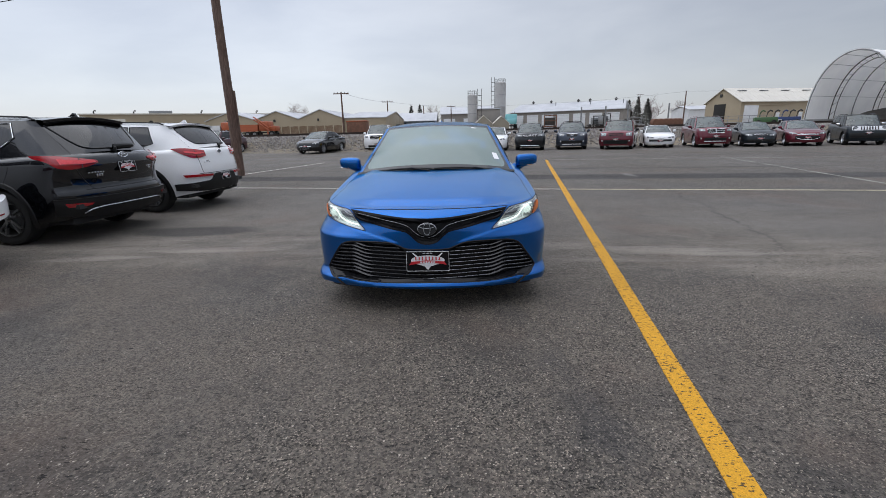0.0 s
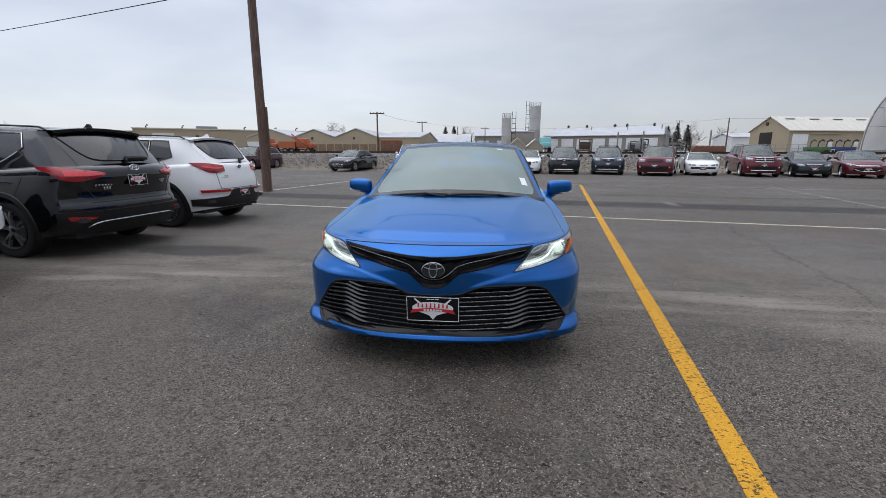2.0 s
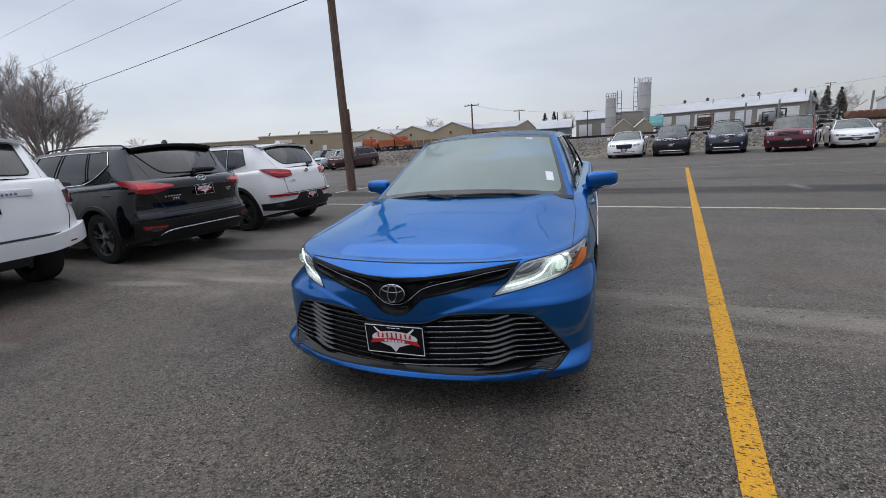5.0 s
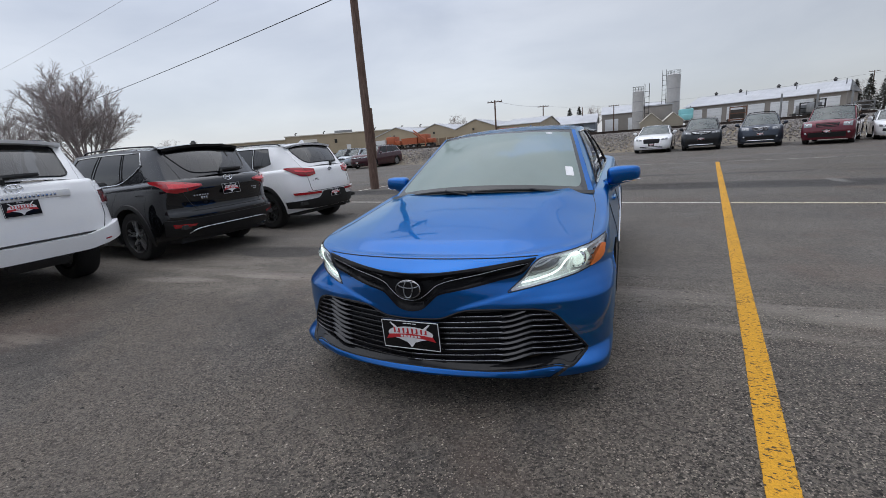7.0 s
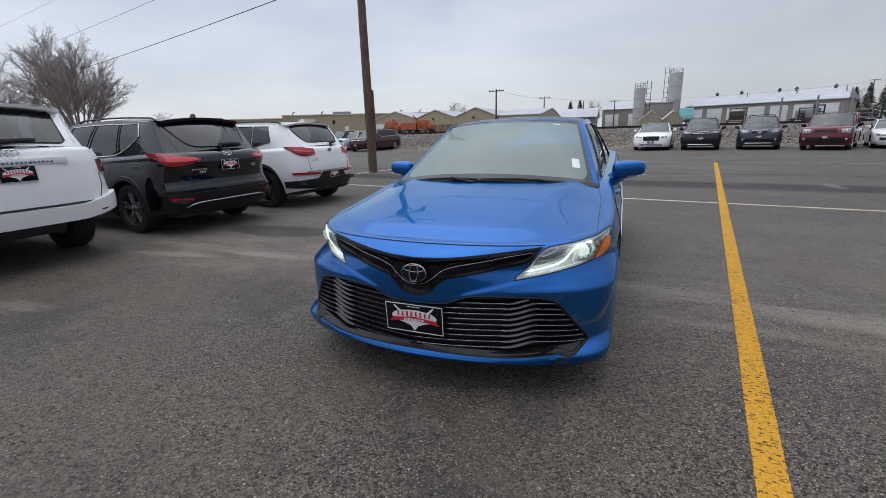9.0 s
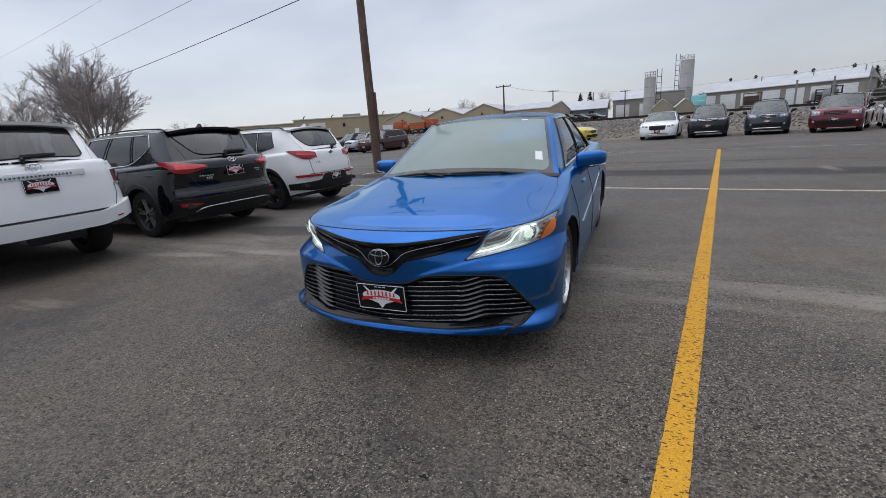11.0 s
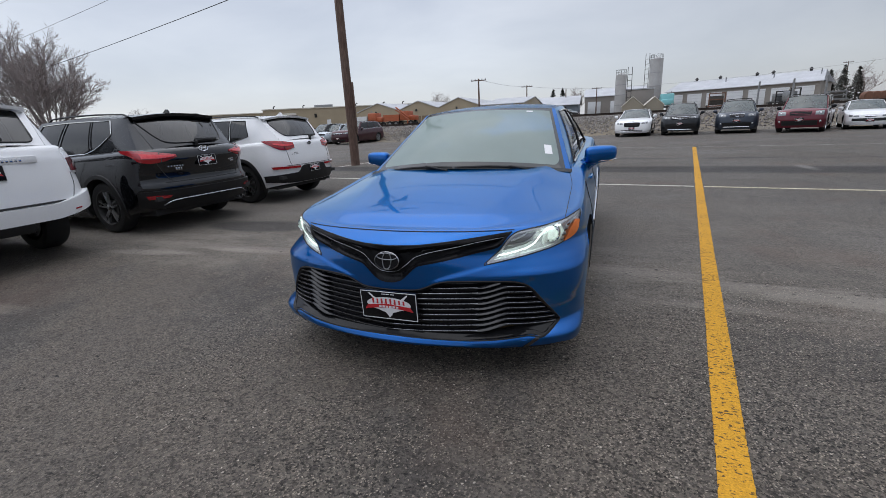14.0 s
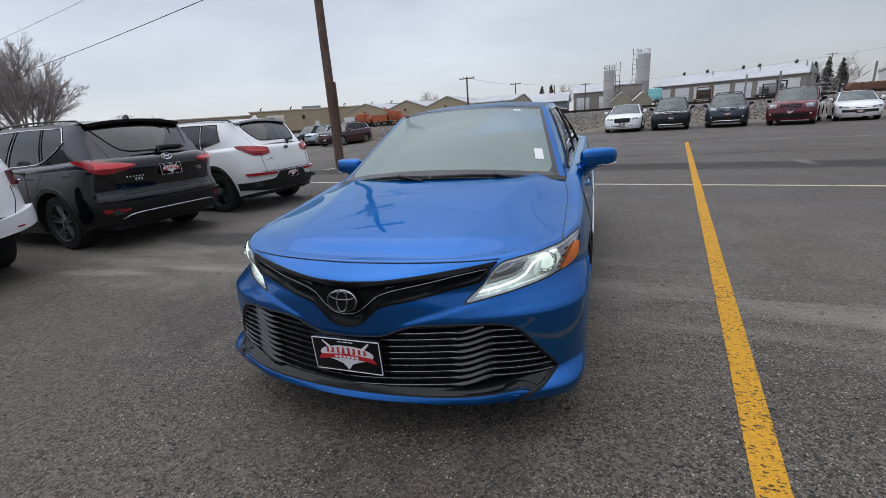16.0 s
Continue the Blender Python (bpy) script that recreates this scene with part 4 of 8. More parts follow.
    part("floor_pan", bm, "interior_dark", root)
    # seats, dashboard, parcel shelf
    ya, yd = cab["ya"], cab["yd"]
    zb = sh.shoulder(ya)
    bm = bmnew()
    box(bm, (0, ya + 0.28, zb - 0.10), (W - 0.36, 0.75, 0.14), 0.05)
    lathe(bm, [(0.17, -0.012), (0.185, 0), (0.17, 0.012), (0.155, 0)], 24, (0.36, ya + 0.66, zb - 0.02), "Y")
    part("dashboard", bm, "interior_dark", root)
    for r, yy in enumerate((ya + 1.15, ya + 2.0)):
        if yy > yd - 0.25:
            continue
        bm = bmnew()
        for x in ((-0.38, 0.38) if r == 0 else (-0.42, 0.0, 0.42)):
            box(bm, (x, yy, zb - 0.28), (0.46 if r == 0 else 0.4, 0.16, 0.62), 0.06)
            box(bm, (x, yy + 0.02, zb + 0.13), (0.25, 0.09, 0.17), 0.04)
        part("seat", bm, trim, root)
    bm = bmnew()
    box(bm, (0, (ya + yd) / 2 + 0.2, zb - 0.52), (W - 0.3, yd - ya - 0.2, 0.06))
    part("cabin_floor", bm, "interior_dark", root)
    # seams of doors and bonnet
    if seams:
        for sg in (1, -1):
            bm = bmnew()
            for y in cab["doors"]:
                tube(bm, [(sg * (sh.side_x(y, z) + 0.0005), y + cab.get("rake", 0.0) * (z - 0.5), z) for z in np.linspace(sh.tab("sill", y) + 0.09, sh.shoulder(y) - 0.055, 12)], 0.0035, 5)
            tube(bm, [(sg * (sh.side_x(y, sh.tab("sill", y) + 0.09) + 0.0005), y, sh.tab("sill", y) + 0.09) for y in np.linspace(cab["doors"][0], cab["doors"][-1], 12)], 0.0035, 5)
            part("door_seam", bm, "interior_dark", root)
    return sh, cb


def mirror(root, sh, at, mat, size=(0.20, 0.13, 0.13), trim="chrome", square=0.72, foot=0.05):
    """Both door mirrors: foot, rounded cap, glass."""
    for sg in (1, -1):
        x, y, z = at
        bm = bmnew()
        bmesh.ops.create_icosphere(bm, subdivisions=3, radius=1.0)
        for v in bm.verts:
            p = v.co
            q = Vector([math.copysign(abs(c) ** square, c) for c in p])
            v.co = Vector((sg * (x + q.x * size[0] / 2), y + (q.y * size[1] / 2 if q.y < 0 else q.y * 0.03) + 0.10 * (q.x + 1) * 0.28, z + q.z * size[2] / 2 * (1.0 - 0.16 * q.x) + 0.010 * q.x))
        m = part("mirror", bm, mat, root)
        bm = tube(bmnew(), [(sg * (x - size[0] * 0.85), y + 0.04, z - 0.17), (sg * (x - size[0] * 0.62), y + 0.03, z - 0.115), (sg * (x - size[0] * 0.36), y + 0.02, z - 0.06), (sg * (x - size[0] * 0.1), y + 0.02, z - 0.03)], foot, 8, r1=foot * 0.6)
        part("mirror_foot", bm, mat if mat == "blue" else "gloss", m)
        if trim:
            bm = tube(bmnew(), [(sg * (x + size[0] * k / 2), y - size[1] * 0.42 * math.sqrt(1 - 0.8 * k * k) + 0.028 * (k + 1), z - size[2] * 0.36 + 0.008 * k) for k in np.linspace(-0.7, 0.97, 10)], 0.006, 6)
            part("indicator_strip", bm, trim, m)


def badge(parent, c, right, up, out, w, h, mat="chrome", bars=(), ring=0.14, field=None):
    """An oval ring with a few plain strokes inside."""
    m = Matrix((right, up, out)).transposed().to_4x4()
    m.translation = c
    bm = bmnew()
    n = 32
    rows = []
    for k, lift in ((1.0, 0.0), (0.99, 0.006), (0.93, 0.009), (1 - ring, 0.006), (1 - ring, 0.0)):
        rows.append([m @ Vector((w * k * math.cos(t), h * k * math.sin(t), lift)) for t in (2 * math.pi * i / n for i in range(n))])
    sheet(bm, rows, wrap=True)
    for pts, wd in bars:
        tube(bm, [m @ Vector((w * x, h * y, 0.005)) for x, y in pts], wd, 6, 1.0)
    b = part("badge", bm, mat, parent)
    if field:
        bm = bmnew()
        prism(bm, [(w * 0.95 * math.cos(t), h * 0.95 * math.sin(t)) for t in np.linspace(0, 2 * math.pi, 33)[:-1]], m, 0.002)
        part("badge_field", bm, field, b)
    return b


def preset(kind, L, W, H, axle, base, tyre, **more):
    """Tables for a plain saloon or estate-like SUV of that size."""
    suv = kind == "suv"
    zb = H * (0.62 if suv else 0.655)
    zh = H * (0.60 if suv else 0.54)
    f = H / 1.68 if suv else H / 1.445
    zn = [c * f for c in ((0.2, 0.35, 0.55, 0.75, 0.9, 1.0) if suv else (0.15, 0.25, 0.40, 0.55, 0.70, 0.78))]
    spec = dict(L=L, W=W, tyre=tyre, axles=(axle, axle + base), round=0.06,
                wide=([0.2, 0.35 * f, 0.6 * f, 0.8 * f, zb, zb + 0.1], [0.93, 0.985, 1.0, 0.99, 0.955, 0.94]),
                nose=(zn, [0.10, 0.04, 0.0, 0.02, 0.06, 0.14]), nf=([0, 2], [2.9, 2.6]), lf=([0, 2], [0.75, 0.75]),
                tail=([0.3, 0.5, 0.7, zb, zb + 0.2], [0.10, 0.02, 0.0, 0.04, 0.10]), nr=3.2, lr=0.55,
                sill=([0, 0.4, axle + base, L], [0.24 if suv else 0.2, 0.2, 0.2, 0.34 if suv else 0.28]),
                shoulder=([0, 0.12 * L, 0.24 * L, 0.31 * L, 0.8 * L, L], [zh, zh + 0.02, zb * 0.95, zb * 0.985, zb * (1.08 if suv else 1.05), zb * (1.115 if suv else 1.06)]),
                crown=([0, 0.06 * L, 0.16 * L, 0.25 * L, 0.3 * L, 0.85 * L, L], [zh + 0.01, zh + 0.07, zb * 0.99, zb * 1.02, zb * 1.02, zb * 1.12, zb * (1.115 if suv else 1.07)]),
                deck=(0.29 * L, L - (0.25 if suv else 0.95)), crease=(0.68, 0.72))
    yt, yr = (0.40 * L, L - 0.60) if suv else (0.42 * L, 0.70 * L)
    yl, yd = 0.25 * L, (L - 0.20 if suv else 0.85 * L)
    cab = dict(belt_in=0.07, ya=0.285 * L, yd=yd, yb=yt + 0.12, yc=yr + (0.02 if suv else 0.03), zb=H - 0.09, zc=H - (0.11 if suv else 0.09), wt=W * 0.345, arch=0.03, roof_arch=0.035,
               y_low=yl, y_top=yt, z_low=zb * 1.015, z_top=H - 0.055, y_low_r=yd + (0.08 if suv else 0.02), y_top_r=yr, z_low_r=zb * (1.13 if suv else 1.07), z_top_r=H - 0.055,
               cuts=((0.07, 0.36), (0.39, 0.66), (0.68, 0.9)) if suv else ((0.08, 0.46), (0.49, 0.86)), doors=(0.27 * L, 0.46 * L, 0.66 * L))
    spec.update(more.get("spec", {}))
    cab.update(more.get("cab", {}))
    return spec, cab


def side_dress(root, sh, cb, spec, handle="chrome", cladding=None, out=0.012):
    """Door handles and sill trim."""
    for sg in (1, -1):
        for y in (0.40 * sh.L, 0.61 * sh.L):
            z = sh.shoulder(y) - 0.14
            x = sh.side_x(y, z) + out
            bm = tube(bmnew(), [(sg * (x - 0.02), y - 0.11, z), (sg * (x + 0.012), y - 0.08, z + 0.003), (sg * (x + 0.016), y, z + 0.004), (sg * (x + 0.012), y + 0.08, z + 0.003), (sg * (x - 0.02), y + 0.11, z)], 0.013, 6)
            part("door_handle", bm, handle, root)
        if cladding:
            for ay in spec["axles"]:
                R = spec["tyre"] + spec.get("gap", 0.055)
                rows = []
                for t in np.linspace(-0.3, math.pi + 0.3, 26):
                    row = []
                    for rr, o in ((R - 0.004, -0.03), (R, 0.014), (R + 0.055, 0.012), (R + 0.065, -0.01)):
                        y, z = ay + rr * math.cos(t), spec["tyre"] + rr * math.sin(t)
                        row.append((sg * (sh.side_x(y, max(z, 0.22)) + o), y, z))
                    rows.append(row)
                part("arch_trim", sheet_mesh(rows), cladding, root)


def sheet_mesh(rows):
    bm = bmnew()
    sheet(bm, rows)
    return bm


def four_wheels(root, spec, mat, spokes=5, twin=True, width=0.225, rim=0.70, barrel=None):
    for ay in spec["axles"]:
        for sg in (1, -1):
            wheel(root, (sg * (spec["W"] / 2 - width / 2 - spec.get("tuck", 0.035)), ay, spec["tyre"]), sg, spec["tyre"], width, spokes, mat, rim, twin, barrel)


def back(sh):
    return lambda x, z: (-x, sh.rear_y(x, z), z)


def mirrored(pts):
    """A half line (x, z) from the middle outward, made whole."""
    return [(-x, z) for x, z in pts[::-1] if x > 1e-6] + list(pts)


# ---- the blue saloon ----
class Camry(Shell):
    """The nose of the blue saloon is bowed to a point in plan, with square corners and a crease over the lower intake."""

    def plan(self, k, z):
        """How far the nose falls back at a share k of the half width."""
        n = self.tab("nf", z)
        return self.tab("bow", z) * k**1.6 + self.tab("lf", z) * (1 - max(0.0, 1 - k**n) ** (1 / n))

    def relief(self, x, z):
        k = abs(x)
        ridge = 0.006 * math.exp(-(((z - 0.575 + 0.05 * max(0, k - 0.55)) / 0.03) ** 2)) * min(1, max(0, (k - 0.42) / 0.15)) * min(1, max(0, (0.84 - k) / 0.15))
        # the cheek stands proud below a crease that runs from the lamp's tip down to the intake
        t = min(1, max(0, (float(np.interp(k, [0.18, 0.22, 0.30, 0.38, 0.46, 0.54], [0.530, 0.548, 0.570, 0.590, 0.610, 0.624])) - z + 0.011) / 0.022))
        return ridge + 0.007 * t * t * (3 - 2 * t) * min(1, max(0, (k - 0.16) / 0.10)) * min(1, max(0, (0.62 - k) / 0.16)) * min(1, max(0, (z - 0.50) / 0.05))

    def skin(self, fine=1.0, holes=()):
        """The skin with the rims of its openings drawn onto the lamps' and grilles' outlines."""
        bm = super().skin(fine, holes)
        rims = [resample(line, 90) for line in (HEAD_TOP, HEAD_LOW, GRILLE_TOP, GRILLE_LOW, INTAKE_TOP, INTAKE_LOW)]
        rims = np.concatenate(rims)
        for v in bm.verts:
            if v.is_boundary and v.co.y < 0.95 and abs(v.co.y - self.front_y(v.co.x, v.co.z)) < 0.02:
                away = np.hypot(rims[:, 0] - abs(v.co.x), rims[:, 1] - v.co.z)
                i = int(away.argmin())
                if away[i] < 0.018:
                    x, z = math.copysign(float(rims[i, 0]), v.co.x), float(rims[i, 1])
                    v.co = Vector((x, self.front_y(x, z), z))
        return bm

    def front_y(self, x, z, inset=0.0):
        k = min(abs(x) / self.half(z, inset), 1.0)
        return self.tab("nose", z) + inset + self.plan(k, z) - self.relief(x, z)

    def reach(self, z, inset=0.0):
        """Where the nose has grown to the full width."""
        return self.tab("nose", z) + inset + self.tab("bow", z) + self.tab("lf", z)

    def side_x(self, y, z, inset=0.0):
        if y >= self.reach(z, inset):
            return super().side_x(y, z, inset)
        lo, hi = 0.0, 1.0
        for _ in range(26):
            k = (lo + hi) / 2
            lo, hi = (k, hi) if self.tab("nose", z) + inset + self.plan(k, z) < y else (lo, k)
        return lo * self.half(z, inset)

    def ring(self, q, z, inset=0.0):
        if q <= 1:
            x = self.half(z, inset) * math.sin(q * math.pi / 2) ** (2 / self.tab("nf", z))
            return x, self.front_y(x, z, inset)
        if q <= 2:
            return self.half(z, inset), lerp(self.reach(z, inset), self.L - self.tab("tail", z) - inset - self.s["lr"], q - 1)
        return super().ring(q, z, inset)


HEAD_TOP = [(0.472, 0.629), (0.541, 0.690), (0.577, 0.746), (0.609, 0.772), (0.672, 0.780), (0.742, 0.785), (0.785, 0.790), (0.825, 0.792), (0.855, 0.801), (0.886, 0.803)]
HEAD_LOW = [(0.472, 0.624), (0.558, 0.636), (0.645, 0.648), (0.725, 0.658), (0.777, 0.664), (0.817, 0.674), (0.860, 0.690), (0.882, 0.708), (0.8895, 0.735), (0.8905, 0.766), (0.891, 0.793)]
GRILLE_TOP = [(0.0, 0.724), (0.08, 0.726), (0.145, 0.727), (0.215, 0.733), (0.31, 0.742), (0.43, 0.755), (0.53, 0.766), (0.592, 0.772)]
GRILLE_LOW = [(0.0, 0.538), (0.03, 0.540), (0.069, 0.552), (0.11, 0.590), (0.148, 0.626), (0.193, 0.635), (0.26, 0.646), (0.346, 0.663), (0.43, 0.682), (0.513, 0.698), (0.54, 0.708), (0.577, 0.754), (0.592, 0.770)]
GRILLE_LINE = [(0.0, 0.594), (0.051, 0.601), (0.102, 0.638), (0.139, 0.672), (0.196, 0.690), (0.262, 0.703), (0.348, 0.718), (0.431, 0.735), (0.512, 0.746), (0.563, 0.752)]
INTAKE_TOP = [(0.0, 0.500), (0.157, 0.503), (0.2, 0.521), (0.248, 0.543), (0.29, 0.552), (0.390, 0.552), (0.482, 0.550), (0.600, 0.542), (0.654, 0.528), (0.690, 0.506), (0.722, 0.460), (0.765, 0.397), (0.799, 0.350), (0.823, 0.307)]
INTAKE_LOW = [(0.0, 0.258), (0.11, 0.254), (0.275, 0.248), (0.41, 0.246), (0.526, 0.251), (0.618, 0.259), (0.675, 0.265), (0.715, 0.265), (0.750, 0.247), (0.788, 0.272), (0.823, 0.302)]


def between(top, low, x, z, m=0.014):
    """Whether (x, z) lies between two lines, at least m inside."""
    x = abs(x)
    if x < top[0][0] + (m if top[0][0] > 0 else -1) or x > top[-1][0] - m:
        return False
    t = np.interp(x, [p[0] for p in top], [p[1] for p in top])
    b = np.interp(x, [p[0] for p in low], [p[1] for p in low])
    return b + m < z < t - m


def blue_saloon(m):
    root = thing("sedan", m, "glossy blue mid-size sedan with lit headlights, parked on asphalt", "car")
    spec = dict(L=4.88, W=1.84, tuck=0.012, tyre=0.335, axles=(0.955, 3.78), round=0.045, gap=0.045, fold=((0.2, 0.5, 1.35, 1.5), (0.40, 0.45, 0.62, 0.63)), nose_fine=2.4, rows_fine=2.2,
                wide=([0.15, 0.25, 0.40, 0.50, 0.60, 0.70, 0.80, 0.90, 1.0, 1.1], [1.0, 1.015, 1.022, 1.027, 1.027, 1.015, 0.986, 0.957, 0.93, 0.91]),
                nose=([0.15, 0.25, 0.42, 0.55, 0.62, 0.66, 0.70, 0.73, 0.76, 0.785, 0.84, 1.0], [0.07, 0.03, 0.045, 0.045, 0.045, 0.05, 0.06, 0.075, 0.118, 0.165, 0.28, 0.5]),
                bow=([0.15, 0.24, 0.30, 0.40, 0.56, 0.60, 0.64, 0.67, 0.73, 0.785, 0.90], [0.20, 0.20, 0.26, 0.25, 0.26, 0.29, 0.32, 0.33, 0.25, 0.14, 0.12]), round_nose=0.012,
                nf=([0.15, 0.24, 0.30, 0.56, 0.60, 0.64, 0.67, 0.90], [6.0, 6.0, 5.0, 5.0, 4.6, 4.2, 4.0, 4.0]),
                lf=([0.15, 0.24, 0.30, 0.40, 0.56, 0.60, 0.64, 0.67, 0.785, 0.90], [0.42, 0.43, 0.55, 0.52, 0.50, 0.58, 0.72, 0.79, 0.85, 0.90]),
                tail=([0.25, 0.45, 0.65, 0.95, 1.08], [0.14, 0.03, 0.0, 0.03, 0.10]), nr=2.9, lr=0.6,
                sill=([0, 0.09, 0.19, 0.26, 0.4, 0.6, 1.5, 3.4, 4.88], [0.222, 0.203, 0.190, 0.197, 0.200, 0.185, 0.175, 0.18, 0.26]),
                shoulder=([0, 0.17, 0.35, 0.65, 0.85, 1.1, 1.42, 2.0, 3.6, 4.4, 4.88], [0.785, 0.787, 0.795, 0.815, 0.838, 0.888, 0.945, 0.965, 1.0, 1.03, 1.02]),
                crown=([0.1, 0.19, 0.3, 0.6, 0.9, 1.2, 1.4, 3.9, 4.3, 4.7, 4.88], [0.752, 0.786, 0.826, 0.888, 0.940, 0.982, 0.99, 1.07, 1.085, 1.085, 1.03]),
                deck=(1.45, 3.95))
    cab = dict(belt_in=0.085, ya=1.42, yd=4.12, yb=2.16, yc=3.42, zb=1.372, zc=1.362, wt=0.585, wt1=0.56, arch=0.035, roof_arch=0.045,
               y_low=1.20, y_top=2.0, z_low=0.995, z_top=1.397, y_low_r=4.16, y_top_r=3.36, z_low_r=1.075, z_top_r=1.395,
               cuts=((0.10, 0.44), (0.475, 0.80), (0.815, 0.90)), doors=(1.30, 2.42, 3.50), curve=0.045)
    holes = (lambda x, y, z: y < 0.95 and between(HEAD_TOP, HEAD_LOW, x, z, 0.005), lambda x, y, z: y < 0.6 and between(GRILLE_TOP, GRILLE_LOW, x, z, 0.004), lambda x, y, z: y < 0.6 and between(INTAKE_TOP, INTAKE_LOW, x, z, 0.005))
    sh, cb = car_body(root, spec, cab, "blue", 2.6, holes, glass_front="screen", glass_side="glass", glass_rear="glass", belt_trim="chrome", kind=Camry, trim="interior_pale")
    f = sh.front
    # upper grille: black tray, a bright line under it and the badge
    g = part("upper_grille", patch(f, mirrored(GRILLE_TOP), mirrored(GRILLE_LOW), 96, 10, 0.003, 0.03, sink=0.03), "grille_black", root, "gloss black V-shaped upper grille")
    line = [(x, sh.front_y(x, z) + 0.003, z) for x, z in resample(mirrored(GRILLE_LINE), 100)]
    part("grille_trim", tube(bmnew(), line, 0.0020, 6), "chrome_and_glint", g)
    for sg in (1, -1):
        for da in (0.34, 0.68):
            pts = []
            for x in np.linspace(0.17 if da < 0.5 else 0.30, 0.57, 30):
                z = lerp(*(np.interp(x, [p[0] for p in ln], [p[1] for p in ln]) for ln in (GRILLE_LINE, GRILLE_TOP)), da)
                pts.append((sg * x, sh.front_y(x, z) + 0.018, z))
            part("grille_bar", tube(bmnew(), pts, 0.006, 6, 0.7), "shelf_gloss", g)
    c = Vector((0, sh.front_y(0, 0.655) - 0.006, 0.655))
    out = Vector((0, -0.975, 0.22)).normalized()
    up = Vector((1, 0, 0)).cross(-out).normalized()
    up = -up if up.z < 0 else up
    badge(root, c, Vector((1, 0, 0)), up, out, 0.070, 0.047, "chrome_and_glint", (
        ([(0.34 * math.cos(t), 0.92 * math.sin(t)) for t in np.linspace(0, 2 * math.pi, 25)], 0.0032),
        ([(0.80 * math.cos(t), 0.45 + 0.34 * math.sin(t)) for t in np.linspace(0, 2 * math.pi, 25)], 0.0026)), 0.085, "gloss")
    # lower intake with slats
    g = part("lower_grille", patch(f, mirrored(INTAKE_TOP), mirrored(INTAKE_LOW), 110, 14, 0.004, 0.035, sink=0.035), "gloss", root, "black lower grille with slats and added edge glints")
    for k in range(10):
        for sg in (1, -1):
            pts = []
            for x in np.linspace(0.0, 0.83, 70):
                s = min(1, max(0, (x - 0.42) / 0.17))
                z = 0.277 + 0.0284 * k + 0.030 * s * s * (3 - 2 * s) + 0.01 * x - 0.08 * max(0, x - 0.58)
                if between(INTAKE_TOP, INTAKE_LOW, x, z, 0.007):
                    pts.append((sg * x, sh.front_y(x, z) + 0.001 + 0.012 * (1 - s), z, s))
            if len(pts) > 4:
                rows = []
                for x, y, z, s in pts:
                    h = 0.0055 + 0.0080 * math.sin(math.pi * s) + 0.002 * s
                    b = 0.013 * math.sin(math.pi * s)
                    rows.append([(x, y + 0.028, z + h), (x, y + 0.004, z + h), (x, y - 0.002 - 0.5 * b, z + h * 0.5 - 0.15 * b), (x, y - 0.003 - b, z - 0.3 * b), (x, y - 0.5 * b, z - h * 0.7), (x, y + 0.028, z - h)])
                slat = part("grille_slat", sheet_mesh(rows), "slat_gloss", g)
                # highlights put in as thin bright bars along the glossy slats
                part("slat_glint", tube(bmnew(), [(x, y - 0.001 - 0.005 * math.sin(math.pi * s), z + 0.0035) for x, y, z, s in pts], 0.0013, 5), "chrome_and_glint", slat)
    edge = [(x, sh.front_y(x, z) - 0.002, z) for x, z in resample(mirrored(INTAKE_TOP), 90)]
    part("intake_frame", tube(bmnew(), edge, 0.0050, 6), "shelf_gloss", g)
    edge = [(x, sh.front_y(x, z - 0.004) - 0.004, z - 0.004) for x, z in resample(mirrored(INTAKE_LOW), 90)]
    part("intake_frame", tube(bmnew(), edge, 0.004, 6), "plastic", g)
    rows, low = [], resample(mirrored(INTAKE_LOW), 90)
    top = resample(mirrored([(0.0, 0.270), (0.30, 0.264), (0.50, 0.269), (0.62, 0.288), (0.72, 0.308), (0.79, 0.325), (0.816, 0.314)]), 90)
    for v in (0.0, 0.35, 0.7, 1.0):
        rows.append([(lerp(a, b, v), sh.front_y(lerp(a, b, v), lerp(c, d, v)) + 0.030 * (1 - v) ** 1.3 - 0.003, lerp(c, d, v)) for (a, c), (b, d) in zip(top, low)])
    part("intake_shelf", sheet_mesh(rows), "gloss", g, "glossy black shelf under the slats")
    for sg in (1, -1):
        part("corner_garnish", patch(f, [(0.752, 0.256), (0.737, 0.242), (0.702, 0.212), (0.680, 0.192)], [(0.738, 0.262), (0.724, 0.252), (0.686, 0.222), (0.656, 0.194)], 20, 5, 0.003, 0.01, sg), "smoke_chrome", root, "dark bumper corner garnish")
    # blue lip: its upper face leans back, its lower edge turns under
    top = resample(mirrored([(0.0, 0.256), (0.27, 0.249), (0.41, 0.247), (0.55, 0.253), (0.64, 0.261), (0.715, 0.266)]), 80)
    low = resample(mirrored([(0.0, 0.222), (0.3, 0.212), (0.5, 0.206), (0.640, 0.203)]), 80)
    rows = []
    for v, o in ((-0.05, 0.012), (0.0, 0.000), (0.10, -0.004), (0.45, -0.013), (0.80, -0.022), (0.93, -0.022), (1.02, -0.014), (1.10, 0.02)):
        rows.append([(lerp(x0, x1, v), sh.front_y(lerp(x0, x1, v), lerp(z0, z1, v)) + o * min(1, max(0.25, (0.74 - abs(x0)) / 0.16)), lerp(z0, z1, v)) for (x0, z0), (x1, z1) in zip(top, low)])
    part("front_lip", sheet_mesh(rows), "blue", root)
